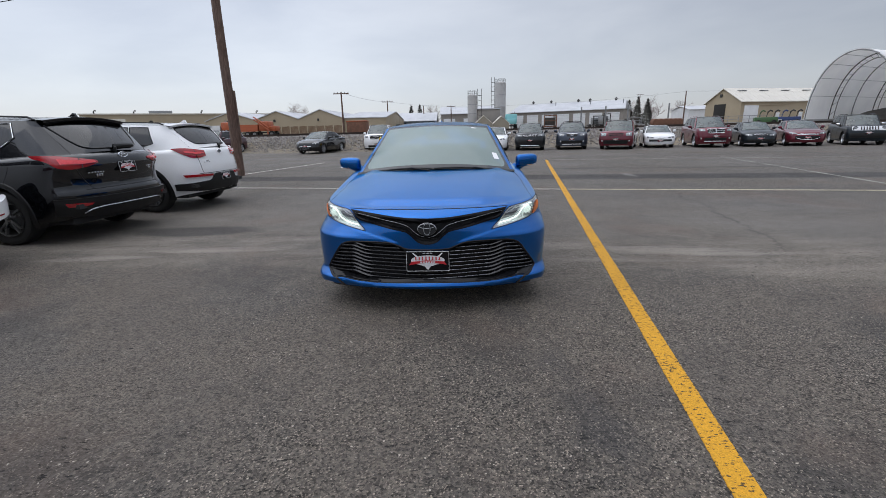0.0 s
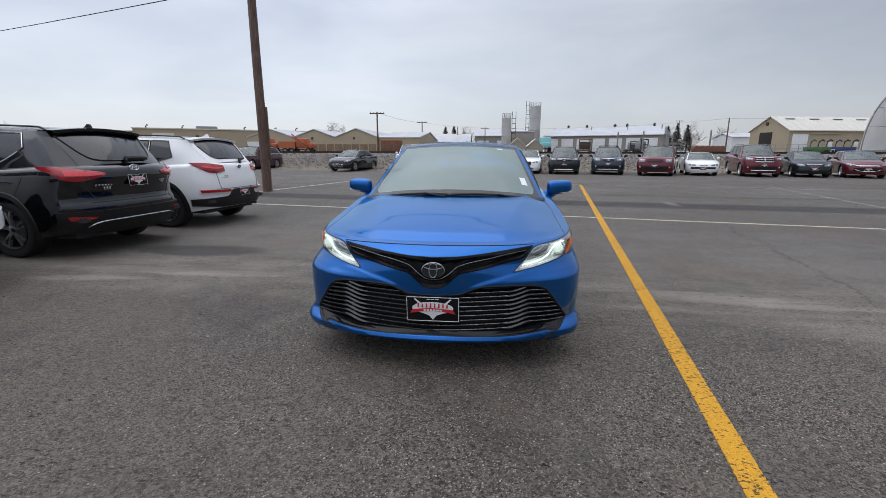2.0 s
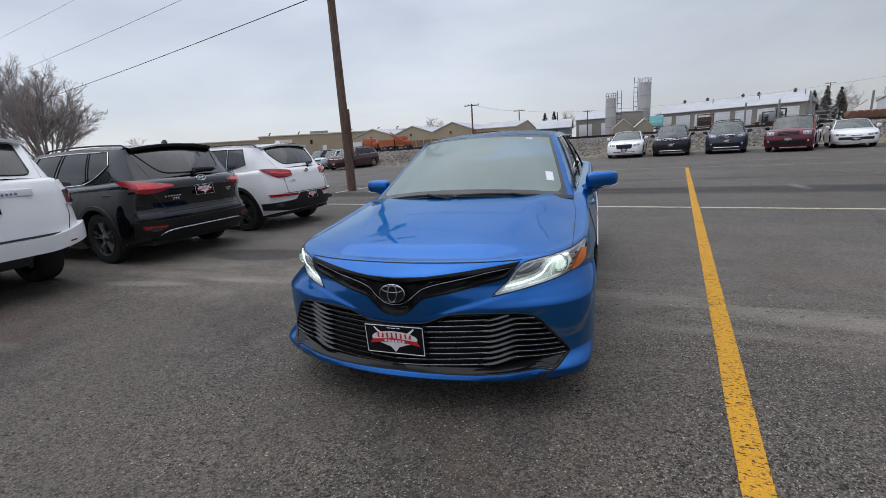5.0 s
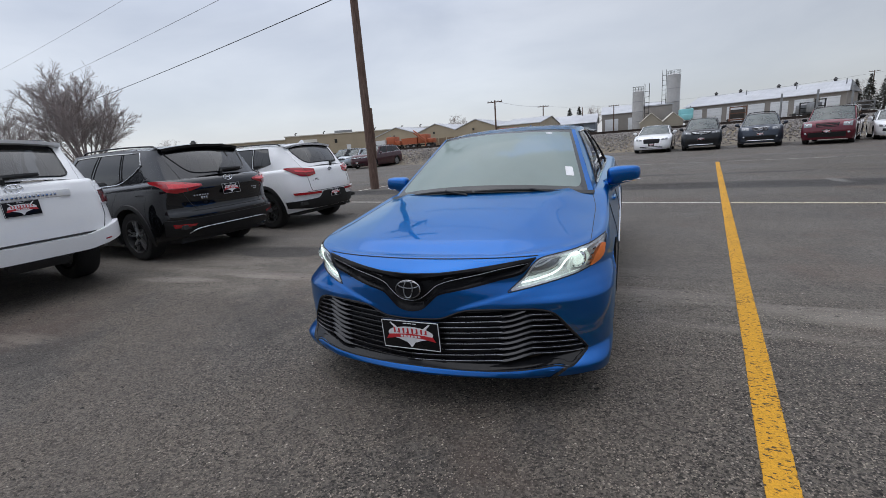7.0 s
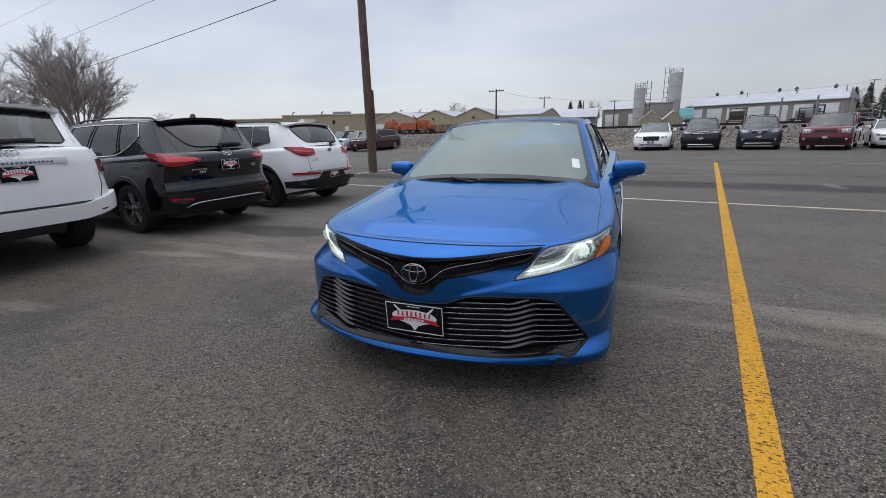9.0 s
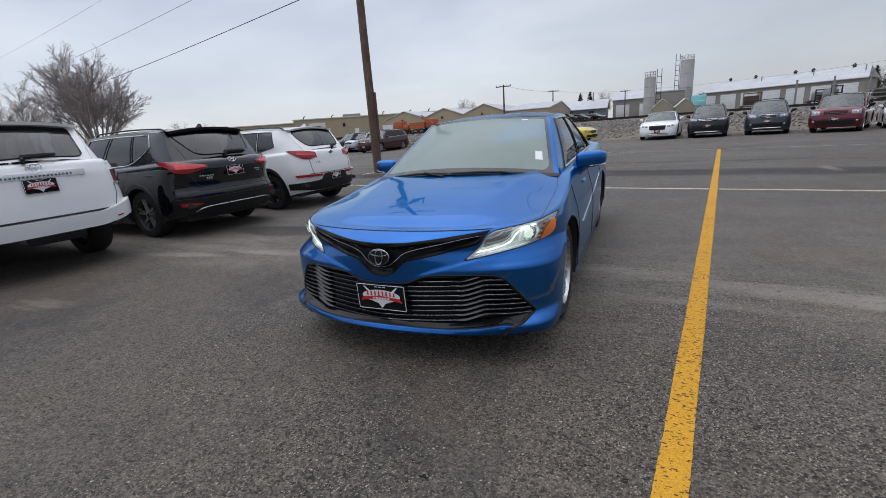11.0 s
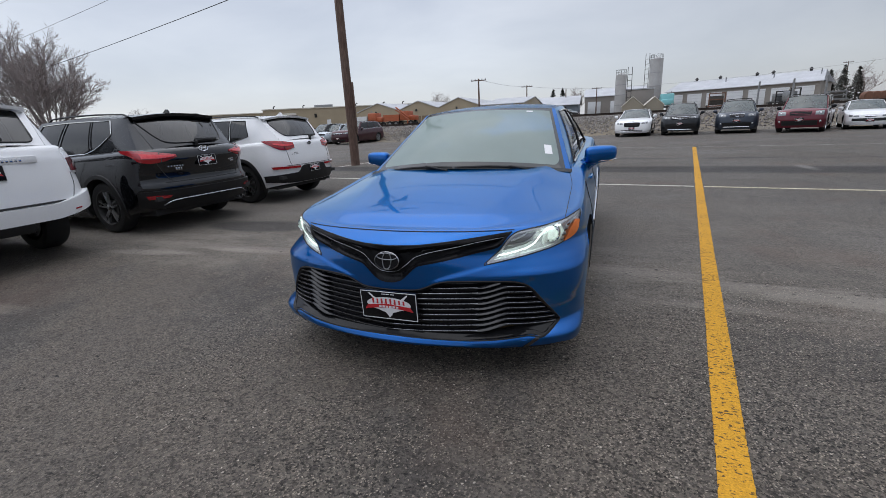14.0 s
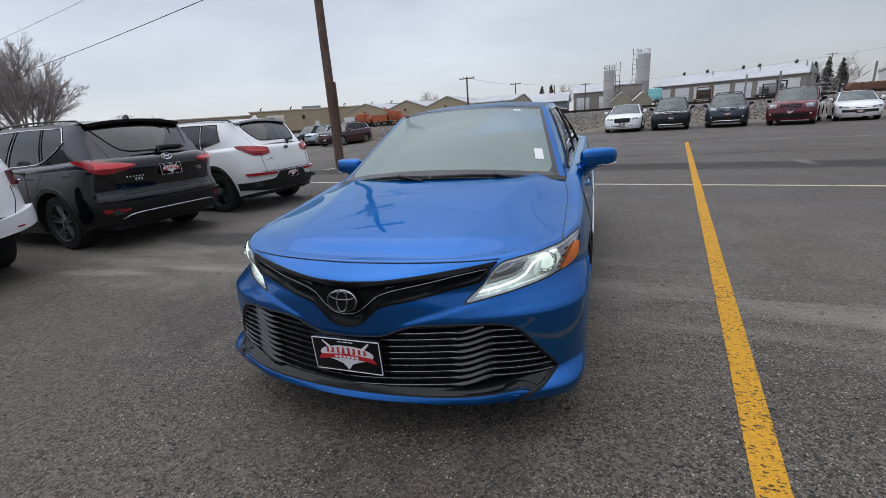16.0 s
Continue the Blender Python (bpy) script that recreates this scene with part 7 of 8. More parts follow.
# ---- buildings ----
def building(name, m, label, size, eave, ridge, wall, roof, along="x", overhang=0.3, ribs=0, hip=0.0):
    """A gabled shed with walls, two roof slopes and trim. The ridge runs along x or y; m is at its near left corner."""
    root = thing(name, m, label, "building")
    w, d = size
    bm = bmnew()
    if along == "x":
        prof = [(0, 0), (d, 0), (d, eave), (0, eave)] if hip else [(0, 0), (d, 0), (d, eave), (d / 2, ridge), (0, eave)]
        prism(bm, prof, Matrix(((0, 0, 1, 0), (1, 0, 0, 0), (0, 1, 0, 0), (0, 0, 0, 1))), w)
    else:
        prof = [(0, 0), (w, 0), (w, eave), (w / 2, ridge), (0, eave)]
        prism(bm, prof, Matrix(((1, 0, 0, 0), (0, 0, 1, 0), (0, 1, 0, 0), (0, 0, 0, 1))), d)
    part("wall", bm, wall, root, sharp=10)
    o, t = overhang, 0.14
    for s in (0, 1):
        if along == "x":
            a, b = (-o, eave - o * (ridge - eave) / (d / 2)), (d / 2, ridge)
            if s:
                a, b = (d + o, a[1]), b
            rows = [[(x, a[0], a[1] + 0.02), (xr, b[0], b[1] + 0.02), (xr, b[0], b[1] + t), (x, a[0], a[1] + t), (x, a[0], a[1] + 0.02)] for x, xr in ((-o, -o + hip), (w + o, w + o - hip))]
        else:
            a, b = (-o, eave - o * (ridge - eave) / (w / 2)), (w / 2, ridge)
            if s:
                a, b = (w + o, a[1]), b
            rows = [[(a[0], y, a[1] + 0.02), (b[0], y, b[1] + 0.02), (b[0], y, b[1] + t), (a[0], y, a[1] + t), (a[0], y, a[1] + 0.02)] for y in (-o, d + o)]
        bm = bmnew()
        vs = sheet(bm, rows)
        for r in vs:
            bm.faces.new(r[:4])
        rf = part("roof", bm, roof, root, sharp=10)
        if ribs:
            bm = bmnew()
            for k in range(ribs):
                u = (k + 0.5) / ribs
                if along == "x":
                    x = lerp(-o, w + o, u)
                    tube(bm, [(x, a[0], a[1] + t), (min(max(x, -o + hip), w + o - hip), b[0], b[1] + t)], 0.03, 4)
                else:
                    y = lerp(-o, d + o, u)
                    tube(bm, [(a[0], y, a[1] + t), (b[0], y, b[1] + t)], 0.03, 4)
            part("roof_rib", bm, roof, rf, kind="stuff")
    if hip:
        ez = eave - o * (ridge - eave) / (d / 2)
        for x, xr in ((-o, -o + hip), (w + o, w + o - hip)):
            bm = bmnew()
            bm.faces.new([bm.verts.new(p) for p in ((x, -o, ez + t), (x, d + o, ez + t), (xr, d / 2, ridge + t))])
            bmesh.ops.solidify(bm, geom=bm.faces[:], thickness=0.05)
            part("roof_end", bm, roof, root, sharp=10)
    return root


def flat(parent, name, x, z, w, h, mat, depth=0.12, y=-0.05, label=""):
    return part(name, box(bmnew(), (x, y, z), (w, depth, h), 0.02), mat, parent, label)


Z0 = 1.05
# long tan hall with a parapet, angled
hall = thing("warehouse", pose(-76.0, 89.0, Z0, 0, 0, 33), "long flat-roofed tan warehouse", "building")
part("wall", box(bmnew(), (18, 10, 2.5), (36, 20, 5.0)), "tan", hall)
part("roof_edge", box(bmnew(), (18, 10, 5.1), (36.4, 20.4, 0.22)), "roof_cream", hall)
part("wall", box(bmnew(), (-12, 10.8, 2.2), (26, 18, 4.4)), "tan", hall)
part("roof_edge", box(bmnew(), (-12, 10.8, 4.5), (26.4, 18.4, 0.2)), "roof_cream", hall)
for x in (2, 9, 22, 29, 34):
    part("roof_vent", tube(bmnew(), [(x, 4, 5.2), (x, 4, 5.75), (x + 0.15, 4, 5.95), (x + 0.45, 4, 5.9)], 0.14, 8), "black_steel", hall)
part("roof_unit", box(bmnew(), (14, 5, 5.65), (4.5, 2.2, 0.6), 0.05), "steel", hall)
flat(hall, "loading_door", 5.5, 2.6, 4.0, 3.0, "roof_cream")
flat(hall, "window", 12.0, 3.3, 0.6, 0.9, "dark_hole")
flat(hall, "door", 15.0, 1.2, 1.0, 2.1, "door_white")
# three tan gables
for n, (x, w, r) in enumerate(((-45.2, 9.0, 4.2), (-36.2, 7.9, 4.15), (-28.3, 7.9, 4.25))):
    sh_ = building("shed_hall", pose(x, 80 - 0.1 * n, Z0), "tan gabled storage hall with white roof", (w, 30), 2.75, r, "tan", "roof_white", "y", 0.15, 20)
    flat(sh_, "wall_lamp", w * 0.45, 2.6, 0.3, 0.4, "black_steel", 0.3)
sh_ = building("shed_hall", pose(-20.3, 80.5, Z0), "low tan hall with white roof", (7.4, 26), 2.7, 4.1, "tan", "roof_white", "x", 0.15, 12)
# board fence before them
fence = thing("fence", pose(-29.2, 70.5, Z0), "weathered brown board fence with posts", "fence")
bm = bmnew()
for k in range(62):
    box(bm, (k * 0.18, 0, 0.72), (0.15, 0.025, 1.4 + 0.04 * math.sin(k * 7.3)))
part("board", bm, "fence_wood", fence, kind="stuff")
for k in range(9):
    part("post", box(bmnew(), (k * 1.38, -0.08, 0.76), (0.12, 0.12, 1.52), 0.01), "tan", fence)
# houses and sheds
hs_ = building("house", pose(-17.0, 108, Z0), "blue-grey house with pale roof", (11.5, 9), 2.6, 4.4, "house", "roof_white", "x", 0.4)
flat(hs_, "window", 8.5, 1.6, 1.0, 1.0, "dark_hole")
flat(hs_, "window", 4.0, 1.6, 1.0, 1.0, "dark_hole")
b2 = building("warehouse", pose(-4.6, 120, Z0), "taupe workshop with white roof", (14, 12), 4.3, 6.2, "taupe", "roof_white", "x", 0.3, 16)
flat(b2, "roller_door", 2.2, 1.6, 3.0, 3.0, "door_white")
flat(b2, "roller_door", 7.4, 1.6, 3.0, 3.0, "door_white")
# long workshop with roller doors
ws_ = building("warehouse", pose(12.6, 111.5, Z0, 0, 0, -26), "long taupe workshop with white roof and roller doors", (25.6, 14), 3.9, 5.9, "taupe", "roof_white", "x", 0.4, 40, 0.7)
for k in range(7):
    d = flat(ws_, "roller_door", 1.9 + k * 3.6, 1.65, 2.7, 3.1, "door_white")
    for i in range(5):
        part("door_slat", box(bmnew(), (1.9 + k * 3.6, -0.12, 0.5 + i * 0.6), (2.66, 0.02, 0.04)), "roof_white", d)
for x in (3.5, 8.0, 14.5, 17.2, 23.0):
    part("roof_vent", lathe(bmnew(), [(0.25, 0), (0.25, 0.35), (0.4, 0.4), (0.1, 0.75), (0.001, 0.8)], 10, (x, 7, 5.95), "Z"), "black_steel", ws_)
for x in (10, 18, 25):
    part("vent_pipe", tube(bmnew(), [(x, 3.5, 5.2), (x, 3.5, 6.1)], 0.09, 6), "steel", ws_)


def silo(x, y, r, top, label, cage=True, side=1):
    s = thing("silo", pose(x, y, Z0 - 0.2), label, "silo", "concrete silos")
    h = top - Z0
    part("drum", lathe(bmnew(), [(r, 0), (r, h * 0.5), (r * 1.006, h * 0.5 + 0.03), (r, h * 0.5 + 0.06), (r, h), (r * 0.3, h + 0.35), (0.001, h + 0.4)], 32, (0, 0, 0), "Z"), "concrete", s)
    for k in range(3):
        part("seam_ring", lathe(bmnew(), [(r * 1.0, 0), (r * 1.012, 0.02), (r * 1.012, 0.06), (r, 0.08)], 32, (0, 0, h * (k + 1) / 4), "Z"), "steel", s)
    rail = bmnew()
    for k in range(12):
        t = 2 * math.pi * k / 12
        tube(rail, [(r * 0.95 * math.cos(t), r * 0.95 * math.sin(t), h), (r * 0.95 * math.cos(t), r * 0.95 * math.sin(t), h + 0.9)], 0.022, 4)
    for zz in (0.45, 0.9):
        tube(rail, [(r * 0.95 * math.cos(t), r * 0.95 * math.sin(t), h + zz) for t in np.linspace(0, 2 * math.pi, 21)], 0.022, 4)
    part("guard_rail", rail, "black_steel", s)
    lad = bmnew()
    for dx in (0.0, 0.75):
        tube(lad, [(side * (r + 0.15 + dx), -0.2, 0.5), (side * (r + 0.15 + dx), -0.2, h + 1.3)], 0.05, 4)
    for k in range(int(h / 1.0)):
        tube(lad, [(side * (r + 0.15), -0.2, 1.2 + k * 1.0), (side * (r + 0.9), -0.2, 1.2 + k * 1.0)], 0.045, 4)
    part("ladder", lad, "black_steel", s)
    return s


silo(2.9, 96, 0.98, 8.3, "short grey concrete silo with ladder", side=1)
silo(10.15, 112, 1.3, 12.1, "tall grey concrete silo with caged ladder", side=-1)
part_block = thing("hopper_house", pose(6.2, 104, Z0), "grey block building between the silos", "building")
part("wall", box(bmnew(), (0, 0, 2.2), (6.0, 5, 4.6), 0.05), "taupe", part_block)
part("roof", box(bmnew(), (0, 0, 4.6), (6.3, 5.3, 0.2)), "roof_white", part_block)
building("shed", pose(3.2, 88, Z0), "small tan gabled storage shed", (3.3, 5), 1.3, 2.75, "shed_tan", "roof_cream", "y", 0.1)
building("shed", pose(7.2, 94, Z0), "small tan gabled storage shed", (3.2, 5), 1.3, 2.7, "shed_tan", "roof_cream", "y", 0.1)
# tan barn with cream roof
barn = building("barn", pose(42.2, 80.0, Z0, 0, 0, -76), "tan metal barn with cream roof and open doorway", (7.2, 34), 3.5, 5.6, "tan", "roof_cream", "y", 0.25, 24)
flat(barn, "doorway", 3.1, 1.7, 2.3, 3.2, "dark_hole", 0.1, -0.03, "dark open doorway")
flat(barn, "louvre", 3.1, 4.6, 0.5, 0.5, "black_steel", 0.1)
for k in range(7):
    part("roof_vent", box(bmnew(), (4.2, 2.5 + 4.2 * k, 5.32), (0.7, 1.6, 0.12), 0.02), "steel", barn)
part("side_door", box(bmnew(), (7.25, 1.9, 1.5), (0.1, 2.6, 2.8), 0.02), "door_white", barn, "white sliding door")
part("door_track", box(bmnew(), (7.3, 4.6, 3.0), (0.1, 8.0, 0.12), 0.01), "tan", barn)
part("window", box(bmnew(), (7.25, 16, 1.7), (0.1, 1.5, 1.2), 0.02), "roof_white", barn)
building("shed", pose(48.4, 98, Z0), "low pale shed behind the barn", (9, 8), 3.2, 4.0, "door_white", "roof_white", "x", 0.2)


# fabric arch shelter
def shelter():
    root = thing("fabric_shelter", pose(37.0, 50.2, Z0, 0, 0, -62), "open-ended white fabric arch shelter over steel trusses", "shelter")
    w, h, L = 7.2, 6.95, 24.0

    def arc(t, y, o=0.0):
        x = w / 2 * (1 - math.cos(t))
        k = math.sin(t) ** 0.82
        return (x + o * math.cos(math.pi - t), y, (h + o) * k)

    rows = [[arc(t, y) for t in np.linspace(0.0, math.pi, 41)] for y in np.linspace(0, L, 14)]
    bm = sheet_mesh(rows)
    part("cover", bm, "tarp", root, "white fabric cover")
    for n_, y in enumerate(np.linspace(0.05, L - 0.1, 6)):
        bm = bmnew()
        tube(bm, [arc(t, y, -0.1) for t in np.linspace(0.02, math.pi - 0.02, 40)], 0.05, 5)
        if n_ % 2 == 0:
            part("truss", bm, "steel", root, "steel end arch")
            continue
        tube(bm, [arc(t, y, -0.55) for t in np.linspace(0.05, math.pi - 0.05, 40)], 0.035, 5)
        for k in range(22):
            a, b = lerp(0.08, math.pi - 0.08, k / 22), lerp(0.08, math.pi - 0.08, (k + 0.5) / 22)
            tube(bm, [arc(a, y, -0.1), arc(b, y, -0.55)], 0.014, 4)
        part("truss", bm, "black_steel", root, "dark steel arch truss")
    for t in np.linspace(0.35, math.pi - 0.35, 9):
        part("purlin", tube(bmnew(), [arc(t, 0.05, -0.12), arc(t, L - 0.1, -0.12)], 0.02, 4), "steel", root)
    bm = bmnew()
    for x in (0.0, w):
        box(bm, (x, L / 2, 0.25), (0.3, L, 0.5), 0.03)
    part("base_wall", bm, "concrete", root)
    bm = bmnew()
    rows = []
    for i in range(16):
        rows.append([(0.6 + (w - 1.2) * i / 15, 3 + 1.2 * j, max(0, 1.5 * math.sin(math.pi * i / 15) * math.sin(math.pi * j / 9)) + 0.15 * noise.noise((i * 0.7, j * 0.7, 1))) for j in range(10)])
    sheet(bm, rows)
    tagged(part("stock_pile", bm, "pile"), kind="")
    ob = bpy.data.objects["stock_pile"]
    ob.matrix_world = root.matrix_world
    tagged(ob, "dark heap of loose material under the shelter", "heap")


shelter()


# ---- machines and clutter beyond the track ----
for k, (x, body) in enumerate(((-9.4, "gunmetal"), (-6.9, "slate"), (-4.4, "black"))):
    nose_car("sedan" if k else "suv", pose(x, 92.0, Z0, 0, 0, 62), "dark parked car far beyond the track", "sedan" if k else "suv", SALOON if k else TALL, body, dict(fine=0.5, seams=False), "dark cars beyond the track")
def work_truck(m, label, cab_mat, load_mat, name="dump_truck", length=7.0, size=(0.8, 0.8, 0.72)):
    root = thing(name, m @ Matrix.Diagonal((*size, 1)), label, "truck")
    part("chassis", box(bmnew(), (length / 2, 0, 0.75), (length, 0.9, 0.25), 0.03), "black_steel", root)
    bm = box(bmnew(), (1.9, 0, 1.9), (1.7, 2.2, 1.7), 0.15)
    part("cab", bm, cab_mat, root)
    part("bonnet", box(bmnew(), (0.6, 0, 1.45), (1.3, 1.8, 0.9), 0.15), cab_mat, root)
    part("side_window", box(bmnew(), (1.9, -1.1, 2.25), (1.0, 0.05, 0.6), 0.02), "privacy", root)
    bm = bmnew()
    prism(bm, [(3.0, 1.0), (length, 1.0), (length + 0.2, 2.2), (2.9, 2.2)], Matrix(((1, 0, 0, 0), (0, 0, 1, -1.1), (0, 1, 0, 0), (0, 0, 0, 1))), 2.2)
    part("dump_box", bm, load_mat, root)
    for k in range(5):
        part("box_rib", box(bmnew(), (3.3 + k * (length - 3.5) / 4, -1.13, 1.6), (0.12, 0.08, 1.1)), load_mat, root)
    part("exhaust_stack", tube(bmnew(), [(2.85, -0.8, 1.5), (2.85, -0.8, 3.2)], 0.07, 6), "steel", root)
    for x in (0.7, length - 2.2, length - 1.0):
        for s in (1, -1):
            w = part("wheel", lathe(bmnew(), [(0.28, -0.16), (0.5, -0.14), (0.5, 0.14), (0.28, 0.16)], 18, (x, s * 0.95, 0.5), "Y"), "rubber", root)
            part("rim", lathe(bmnew(), [(0.001, 0.1), (0.2, 0.1), (0.28, 0.15)], 14, (x, s * 0.95, 0.5), "Y", s), "steel", w)
    return root


work_truck(pose(-24.2, 60.0, Z0, 0, 0, 180), "orange plow truck with conveyor arm", "orange", "orange", length=5.8)
work_truck(pose(-29.6, 60.6, Z0, 0, 0, 180), "orange and white work truck", "orange", "door_white", length=5.0)
arm = thing("conveyor", pose(-26.8, 58.8, Z0, 0, 0, 0), "orange steel lattice conveyor arm", "conveyor")
for s in (0, 0.35):
    part("arm_beam", tube(bmnew(), [(0, 0, 2.2 + s), (1.9, 0, 0.8 + s)], 0.09, 5), "orange", arm)
part("arm_leg", tube(bmnew(), [(1.7, 0, 0), (1.7, 0, 1.1)], 0.08, 5), "orange", arm)
for k in range(6):
    part("arm_web", tube(bmnew(), [(0.3 * k + 0.1, 0, 2.1 - 0.22 * k), (0.3 * k + 0.3, 0, 2.35 - 0.24 * k)], 0.05, 4), "orange", arm)
box_tr = thing("container", pose(-13.8, 62, Z0), "orange-brown steel storage container", "container")
part("shell", box(bmnew(), (0, 0, 0.85), (2.6, 2.2, 1.7), 0.04), "rust", box_tr)
part("lid", box(bmnew(), (0, 0, 1.75), (2.7, 2.3, 0.12), 0.02), "orange", box_tr)
work_truck(pose(11.4, 98, Z0, 0, 0, 90), "teal semi truck cab facing the lot", "teal", "black_steel", "truck", 5.0, (1.05, 1.1, 1.2))
for k, (x, y, ww, hh, mm, lb) in enumerate(((17.1, 91.5, 2.4, 2.4, "rust", "rusty steel trailer frame"), (24.6, 84, 2.2, 1.9, "black_steel", "dark steel trailer rack"), (29.5, 80, 2.6, 1.4, "steel", "steel rack on a trailer"), (25.8, 82, 1.6, 2.2, "black_steel", "dark steel loader guard"))):
    t = thing("trailer", pose(x, y, Z0, 0, 0, 10 * k), lb, "trailer")
    for i in (0, 1):
        part("rack_post", box(bmnew(), (i * ww, 0, hh / 2 + 0.3), (0.14, 0.14, hh)), mm, t)
        part("rack_bar", box(bmnew(), (ww / 2, 0, 0.5 + i * (hh - 0.3)), (ww, 0.12, 0.16)), mm, t)
    part("rack_bar", box(bmnew(), (ww / 2, 0, 0.4 + hh / 2), (ww, 0.12, 0.12)), mm, t)
    part("load", box(bmnew(), (ww / 2, 0.9, 0.5 + hh * 0.4), (ww * 0.86, 1.2, hh * 0.62), 0.08), "steel" if k % 2 else "pile", t)
    part("bed", box(bmnew(), (ww / 2, 1.2, 0.55), (ww, 3.2, 0.2), 0.02), mm, t)
    for i in (0, 1):
        part("wheel", lathe(bmnew(), [(0.1, -0.1), (0.38, -0.1), (0.38, 0.1), (0.1, 0.1)], 14, (i * ww, 1.4, 0.38), "X"), "rubber", t)
for k in range(6):
    t = thing("drum_roller", pose(28.0 + 0.9 * k, 66 + 0.5 * k, Z0) @ Matrix.Diagonal((0.8, 1, 0.9, 1)), "orange-red steel drum on stand", "drum", "row of steel drums")
    part("drum", lathe(bmnew(), [(0.001, -0.55), (0.5, -0.55), (0.55, -0.5), (0.55, 0.5), (0.5, 0.55), (0.001, 0.55)], 18, (0, 0, 0.75), "Y"), "rust", t)
    part("stand", box(bmnew(), (0, 0, 0.12), (0.9, 0.9, 0.24), 0.02), "black_steel", t)
for k, x in enumerate((20.2, 23.5, 26.3, 31.6)):
    p = thing("steel_post", pose(x, 76 - 2 * k, Z0), "plain grey upright steel post", "post", "steel posts")
    part("shaft", tube(bmnew(), [(0, 0, 0), (0, 0, 3.4)], 0.12, 8), "steel", p)
    part("foot", box(bmnew(), (0, 0, 0.05), (0.4, 0.4, 0.1), 0.01), "steel", p)
for x, y, mm, lb in ((34.2, 52, "green_mach", "green farm machine with dark chutes"), (37.0, 52.5, "blue_mach", "blue machine with raised arms")):
    t = thing("farm_machine", pose(x, y, Z0, 0, 0, -20) @ Matrix.Diagonal((0.52, 0.52, 0.6, 1)), lb, "machine")
    part("hopper", box(bmnew(), (0, 0, 0.9), (4.2, 1.6, 1.0), 0.15), mm, t)
    for k in range(3):
        part("chute", tube(bmnew(), [(-1.2 + k * 1.3, 0, 1.3), (-1.0 + k * 1.3, 0, 2.3), (-0.6 + k * 1.3, 0, 2.6), (-0.2 + k * 1.3, 0, 2.4)], 0.14, 7), "black_steel" if k else mm, t)
    for s in (-1.4, 1.4):
        part("wheel", lathe(bmnew(), [(0.15, -0.15), (0.45, -0.15), (0.45, 0.15), (0.15, 0.15)], 16, (s, -0.8, 0.45), "Y"), "rubber", t)
t = thing("dump_truck", pose(52.0, 60, Z0, 0, 0, -20), "orange loader under the shelter", "truck")
part("body", box(bmnew(), (0, 0, 1.2), (3.0, 1.8, 1.5), 0.2), "orange", t)
part("boom", tube(bmnew(), [(0.8, 0, 1.8), (2.4, 0, 2.9), (3.6, 0, 1.4)], 0.18, 6), "rust", t)


pf = thing("pipe_fence", pose(31.2, 56.0, Z0, 0, 0, -14), "grey steel pipe fence panels", "fence")
for k in range(7):
    part("fence_post", tube(bmnew(), [(k * 1.1, 0, 0), (k * 1.1, 0, 1.15)], 0.035, 6), "steel", pf)
for z in (0.35, 0.72, 1.1):
    part("fence_pipe", tube(bmnew(), [(0, 0, z), (6.6, 0, z)], 0.028, 6), "steel", pf)
for x in (35.9, 38.4):
    c = thing("plastic_chair", pose(x, 52.4, Z0, 0, 0, 12), "white plastic stacking chair", "chair", "white chairs by the machines")
    part("backrest", box(bmnew(), (0, 0.22, 0.95), (0.46, 0.05, 0.75), 0.02), "door_white", c)
    part("seat", box(bmnew(), (0, 0, 0.55), (0.48, 0.46, 0.05), 0.015), "door_white", c)
    for ax in (-0.2, 0.2):
        for ay in (-0.2, 0.2):
            part("leg", tube(bmnew(), [(ax, ay, 0), (ax * 0.9, ay * 0.9, 0.55)], 0.022, 5), "door_white", c)


# ---- trees ----
def branches(bm, p, d, length, r, level, rnd, tips):
    n = 4 if level > 1 else 2
    pts = [p]
    for k in range(n):
        d = (d + Vector((rnd.uniform(-1, 1), rnd.uniform(-1, 1), rnd.uniform(-0.3, 0.7))) * 0.16).normalized()
        pts.append(pts[-1] + d * length / n)
    tube(bm, pts, r, 5 if level < 2 else 3, r1=r * 0.55)
    if level == 0:
        return
    for k in range(5 if level > 1 else 4):
        i = rnd.randint(1, n)
        side = Vector((rnd.uniform(-1, 1), rnd.uniform(-1, 1), rnd.uniform(-0.35, 0.8))).normalized()
        nd = (d * 0.6 + side * 0.85).normalized()
        branches(bm, pts[i], nd, length * rnd.uniform(0.5, 0.74), r * 0.56, level - 1, rnd, tips)


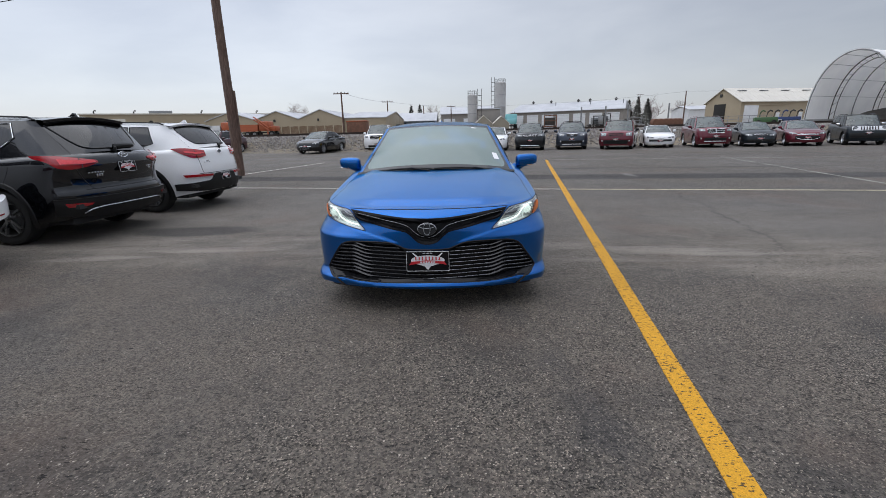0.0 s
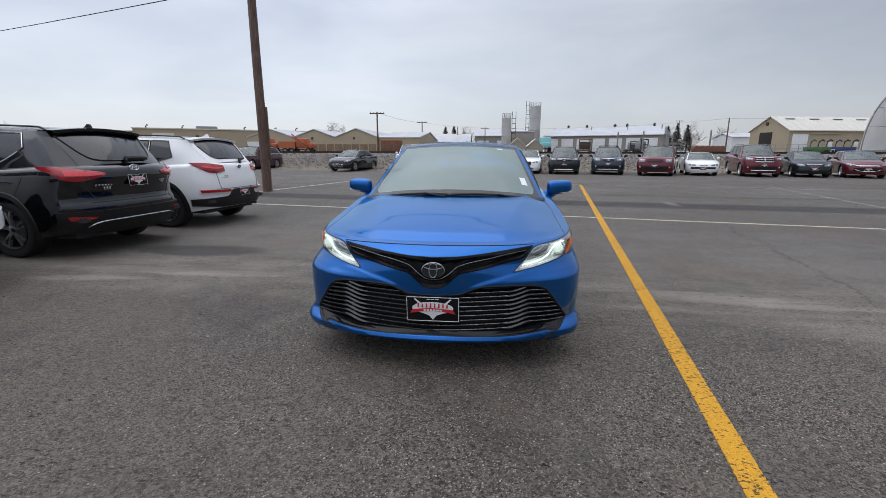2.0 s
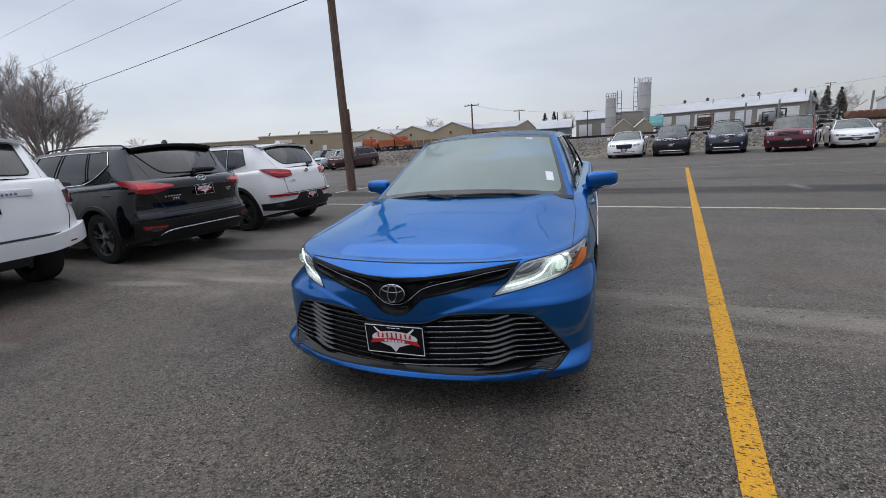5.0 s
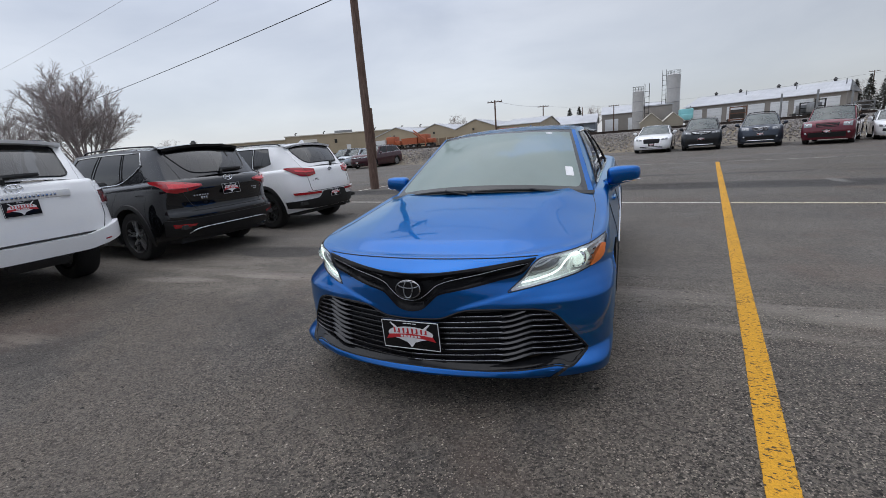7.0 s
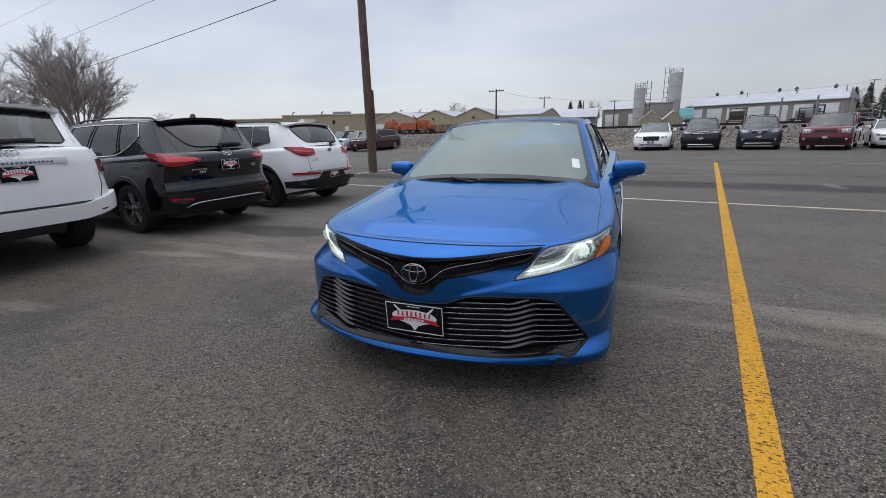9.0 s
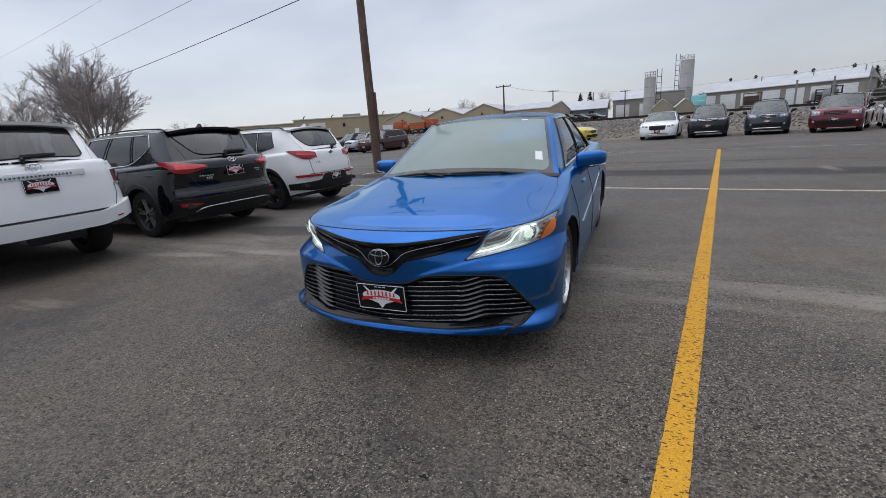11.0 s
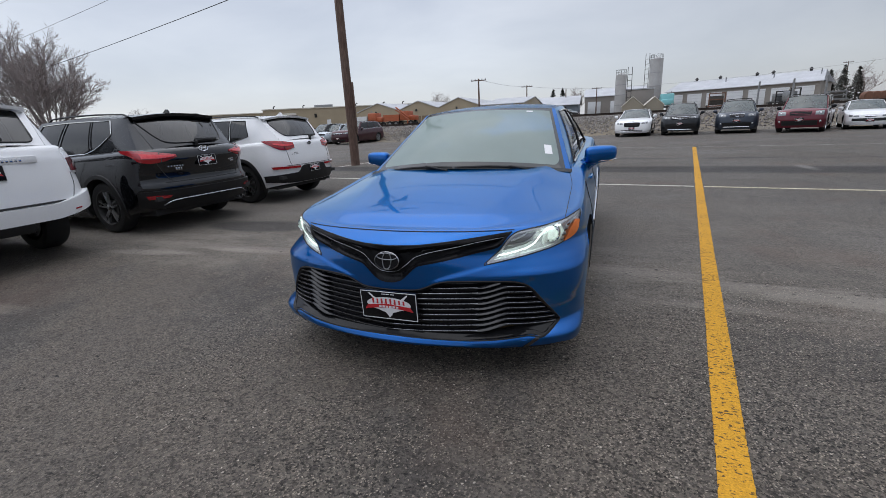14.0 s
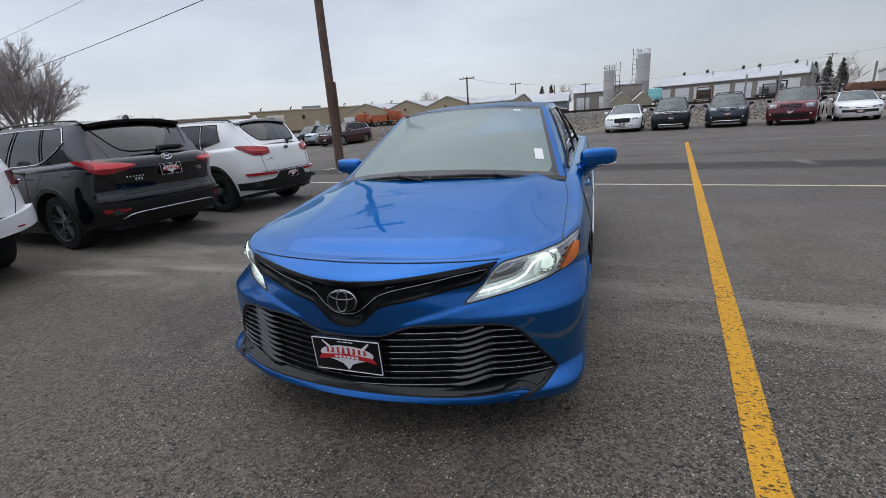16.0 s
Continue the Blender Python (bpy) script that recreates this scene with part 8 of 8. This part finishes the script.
def bare_tree(at, height, seed, label, levels=4, spread=0.8, stems=5):
    """A trunk that goes on into a leader, with limbs all the way up, steeper and shorter towards the top."""
    rnd = random.Random(seed)
    root = thing("tree", pose(*at), label, "tree")
    spine = [Vector((0.02 * height * math.sin(k * 1.7 + seed), 0.02 * height * math.cos(k * 2.1), height * (0.14 * k - 0.03))) for k in range(5)]
    part("trunk", tube(bmnew(), spine, height * 0.026, 9, r1=height * 0.011), "bark", root)
    for k in range(stems):
        u = (k + 0.5) / stems
        t = 2.4 * k + rnd.random() * 0.7
        at_ = spine[0].lerp(spine[-1], 0.30 + 0.70 * u)
        out = lerp(1.5, 0.35, u) * spread
        d = Vector((out * math.cos(t), out * math.sin(t), 1.0)).normalized()
        bm = bmnew()
        branches(bm, at_, d, height * lerp(0.36, 0.26, u) * rnd.uniform(0.9, 1.1), height * lerp(0.011, 0.007, u), levels, rnd, None)
        part("limb", bm, "twig", root)
    return root


def sprays(bm, p, d, length, r, level, rnd):
    """A nearly straight shoot that bends upwards, with shorter shoots at a narrow angle along it."""
    n = 5 if level > 1 else 3 if level else 2
    pts = [p]
    for k in range(n):
        d = (d + Vector((rnd.uniform(-1, 1), rnd.uniform(-1, 1), rnd.uniform(-0.4, 0.9))) * 0.11).normalized()
        pts.append(pts[-1] + d * length / n)
    tube(bm, pts, r, 6 if level > 2 else 3, r1=r * 0.35)
    if level == 0:
        return
    count = (0, 8, 12, 20)[level]
    for k in range(count):
        u = lerp(0.40 if level == 3 else 0.22, 1.0, (k + rnd.random()) / count)
        i = min(int(u * n), n - 1)
        at_ = pts[i].lerp(pts[i + 1], u * n - i)
        along = (pts[i + 1] - pts[i]).normalized()
        side = Vector((rnd.uniform(-1, 1), rnd.uniform(-1, 1), rnd.uniform(-0.5, 0.6))).normalized()
        side = (side - along * side.dot(along)).normalized()
        nd = (along * 0.75 + side * rnd.uniform(0.45, 0.8)).normalized()
        sprays(bm, at_, nd, length * lerp(0.42, 0.22, u) * rnd.uniform(0.7, 1.2), max(r * lerp(0.5, 0.3, u), 0.0055), level - 1, rnd)


def fan_tree(at, height, seed, label, stems=22, wide=1.0):
    """Many stems that fork near the ground and open like a fan into a broad crown."""
    rnd = random.Random(seed)
    root = thing("tree", pose(*at), label, "tree")
    low = Vector((0, 0, height * 0.11))
    part("trunk", tube(bmnew(), [Vector((0, 0, -0.1)), low * 0.5 + Vector((0.05, 0, 0)), low + Vector((0, 0, 0.25))], height * 0.032, 10, r1=height * 0.02), "bark", root)
    for k in range(stems):
        u = (k + 0.5) / stems
        t = 2.39996 * k + rnd.uniform(-0.3, 0.3)
        lean = wide * lerp(0.06, 0.88, u ** 0.75)
        d = Vector((math.sin(lean) * math.cos(t), math.sin(lean) * math.sin(t), math.cos(lean)))
        bm = bmnew()
        reach = height * lerp(0.86, 0.62, u ** 0.8) * rnd.uniform(0.92, 1.05)
        sprays(bm, low + Vector((0, 0, rnd.uniform(-0.3, 0.35))), d, reach, height * lerp(0.0105, 0.008, u), 3, rnd)
        part("limb", bm, "twig", root)
    return root


fan_tree((-39.3, 23.7, -0.03), 8.9, 3, "large bare deciduous tree with dense twigs", wide=0.85)
fan_tree((-50.0, 23.5, -0.03), 7.2, 5, "bare deciduous tree behind the lot", 13, 1.1)
bare_tree((-47.0, 27.0, -0.03), 5.0, 6, "bare brushy tree behind the lot", 3, 1.0, 6)
for k, (x, y, h) in enumerate(((-91.4, 69.8, 6.6), (-87.7, 74.5, 6.2), (-46, 128, 9), (-43, 130, 8), (-3, 150, 8), (-9, 160, 10), (52, 140, 8), (56, 138, 7), (60, 145, 9), (66, 140, 8), (47, 138, 7))):
    bare_tree((x, y, 0.9), h, 20 + k, "distant bare leafless tree", 3, 0.8, 5)


def conifer(at, height, seed):
    rnd = random.Random(seed)
    root = thing("conifer", pose(*at), "distant dark green conifer tree", "tree", "distant conifers")
    part("trunk", tube(bmnew(), [(0, 0, 0), (0, 0, height)], height * 0.02, 6, r1=0.02), "bark", root)
    bm = bmnew()
    for k in range(900):
        u = rnd.random() ** 0.7
        z = height * (0.08 + 0.92 * (1 - u) ** 1.0)
        r = (height - z) * 0.26 * rnd.uniform(0.35, 1.1) + 0.05
        t = rnd.uniform(0, 2 * math.pi)
        c = Vector((r * math.cos(t), r * math.sin(t), z))
        s = height * 0.03 * rnd.uniform(0.7, 1.6)
        o = Vector((math.cos(t), math.sin(t), -0.35))
        n = Vector((-math.sin(t), math.cos(t), 0))
        v = [bm.verts.new(q) for q in (c - o * s - n * s * 0.4, c - o * s * 0.3 + n * s * 0.5, c + o * s * 1.4, c - o * 0.2 * s - n * s * 0.5 + Vector((0, 0, s * 0.3)))]
        bm.faces.new(v)
    part("crown", bm, "needle", root)


for k, (x, y, h) in enumerate(((-14.5, 140, 8.0), (-12.0, 142, 8.3), (50.4, 138, 7.8), (52.6, 137, 8.5), (55.4, 137, 8.0))):
    conifer((x, y, 0.9), h, k)
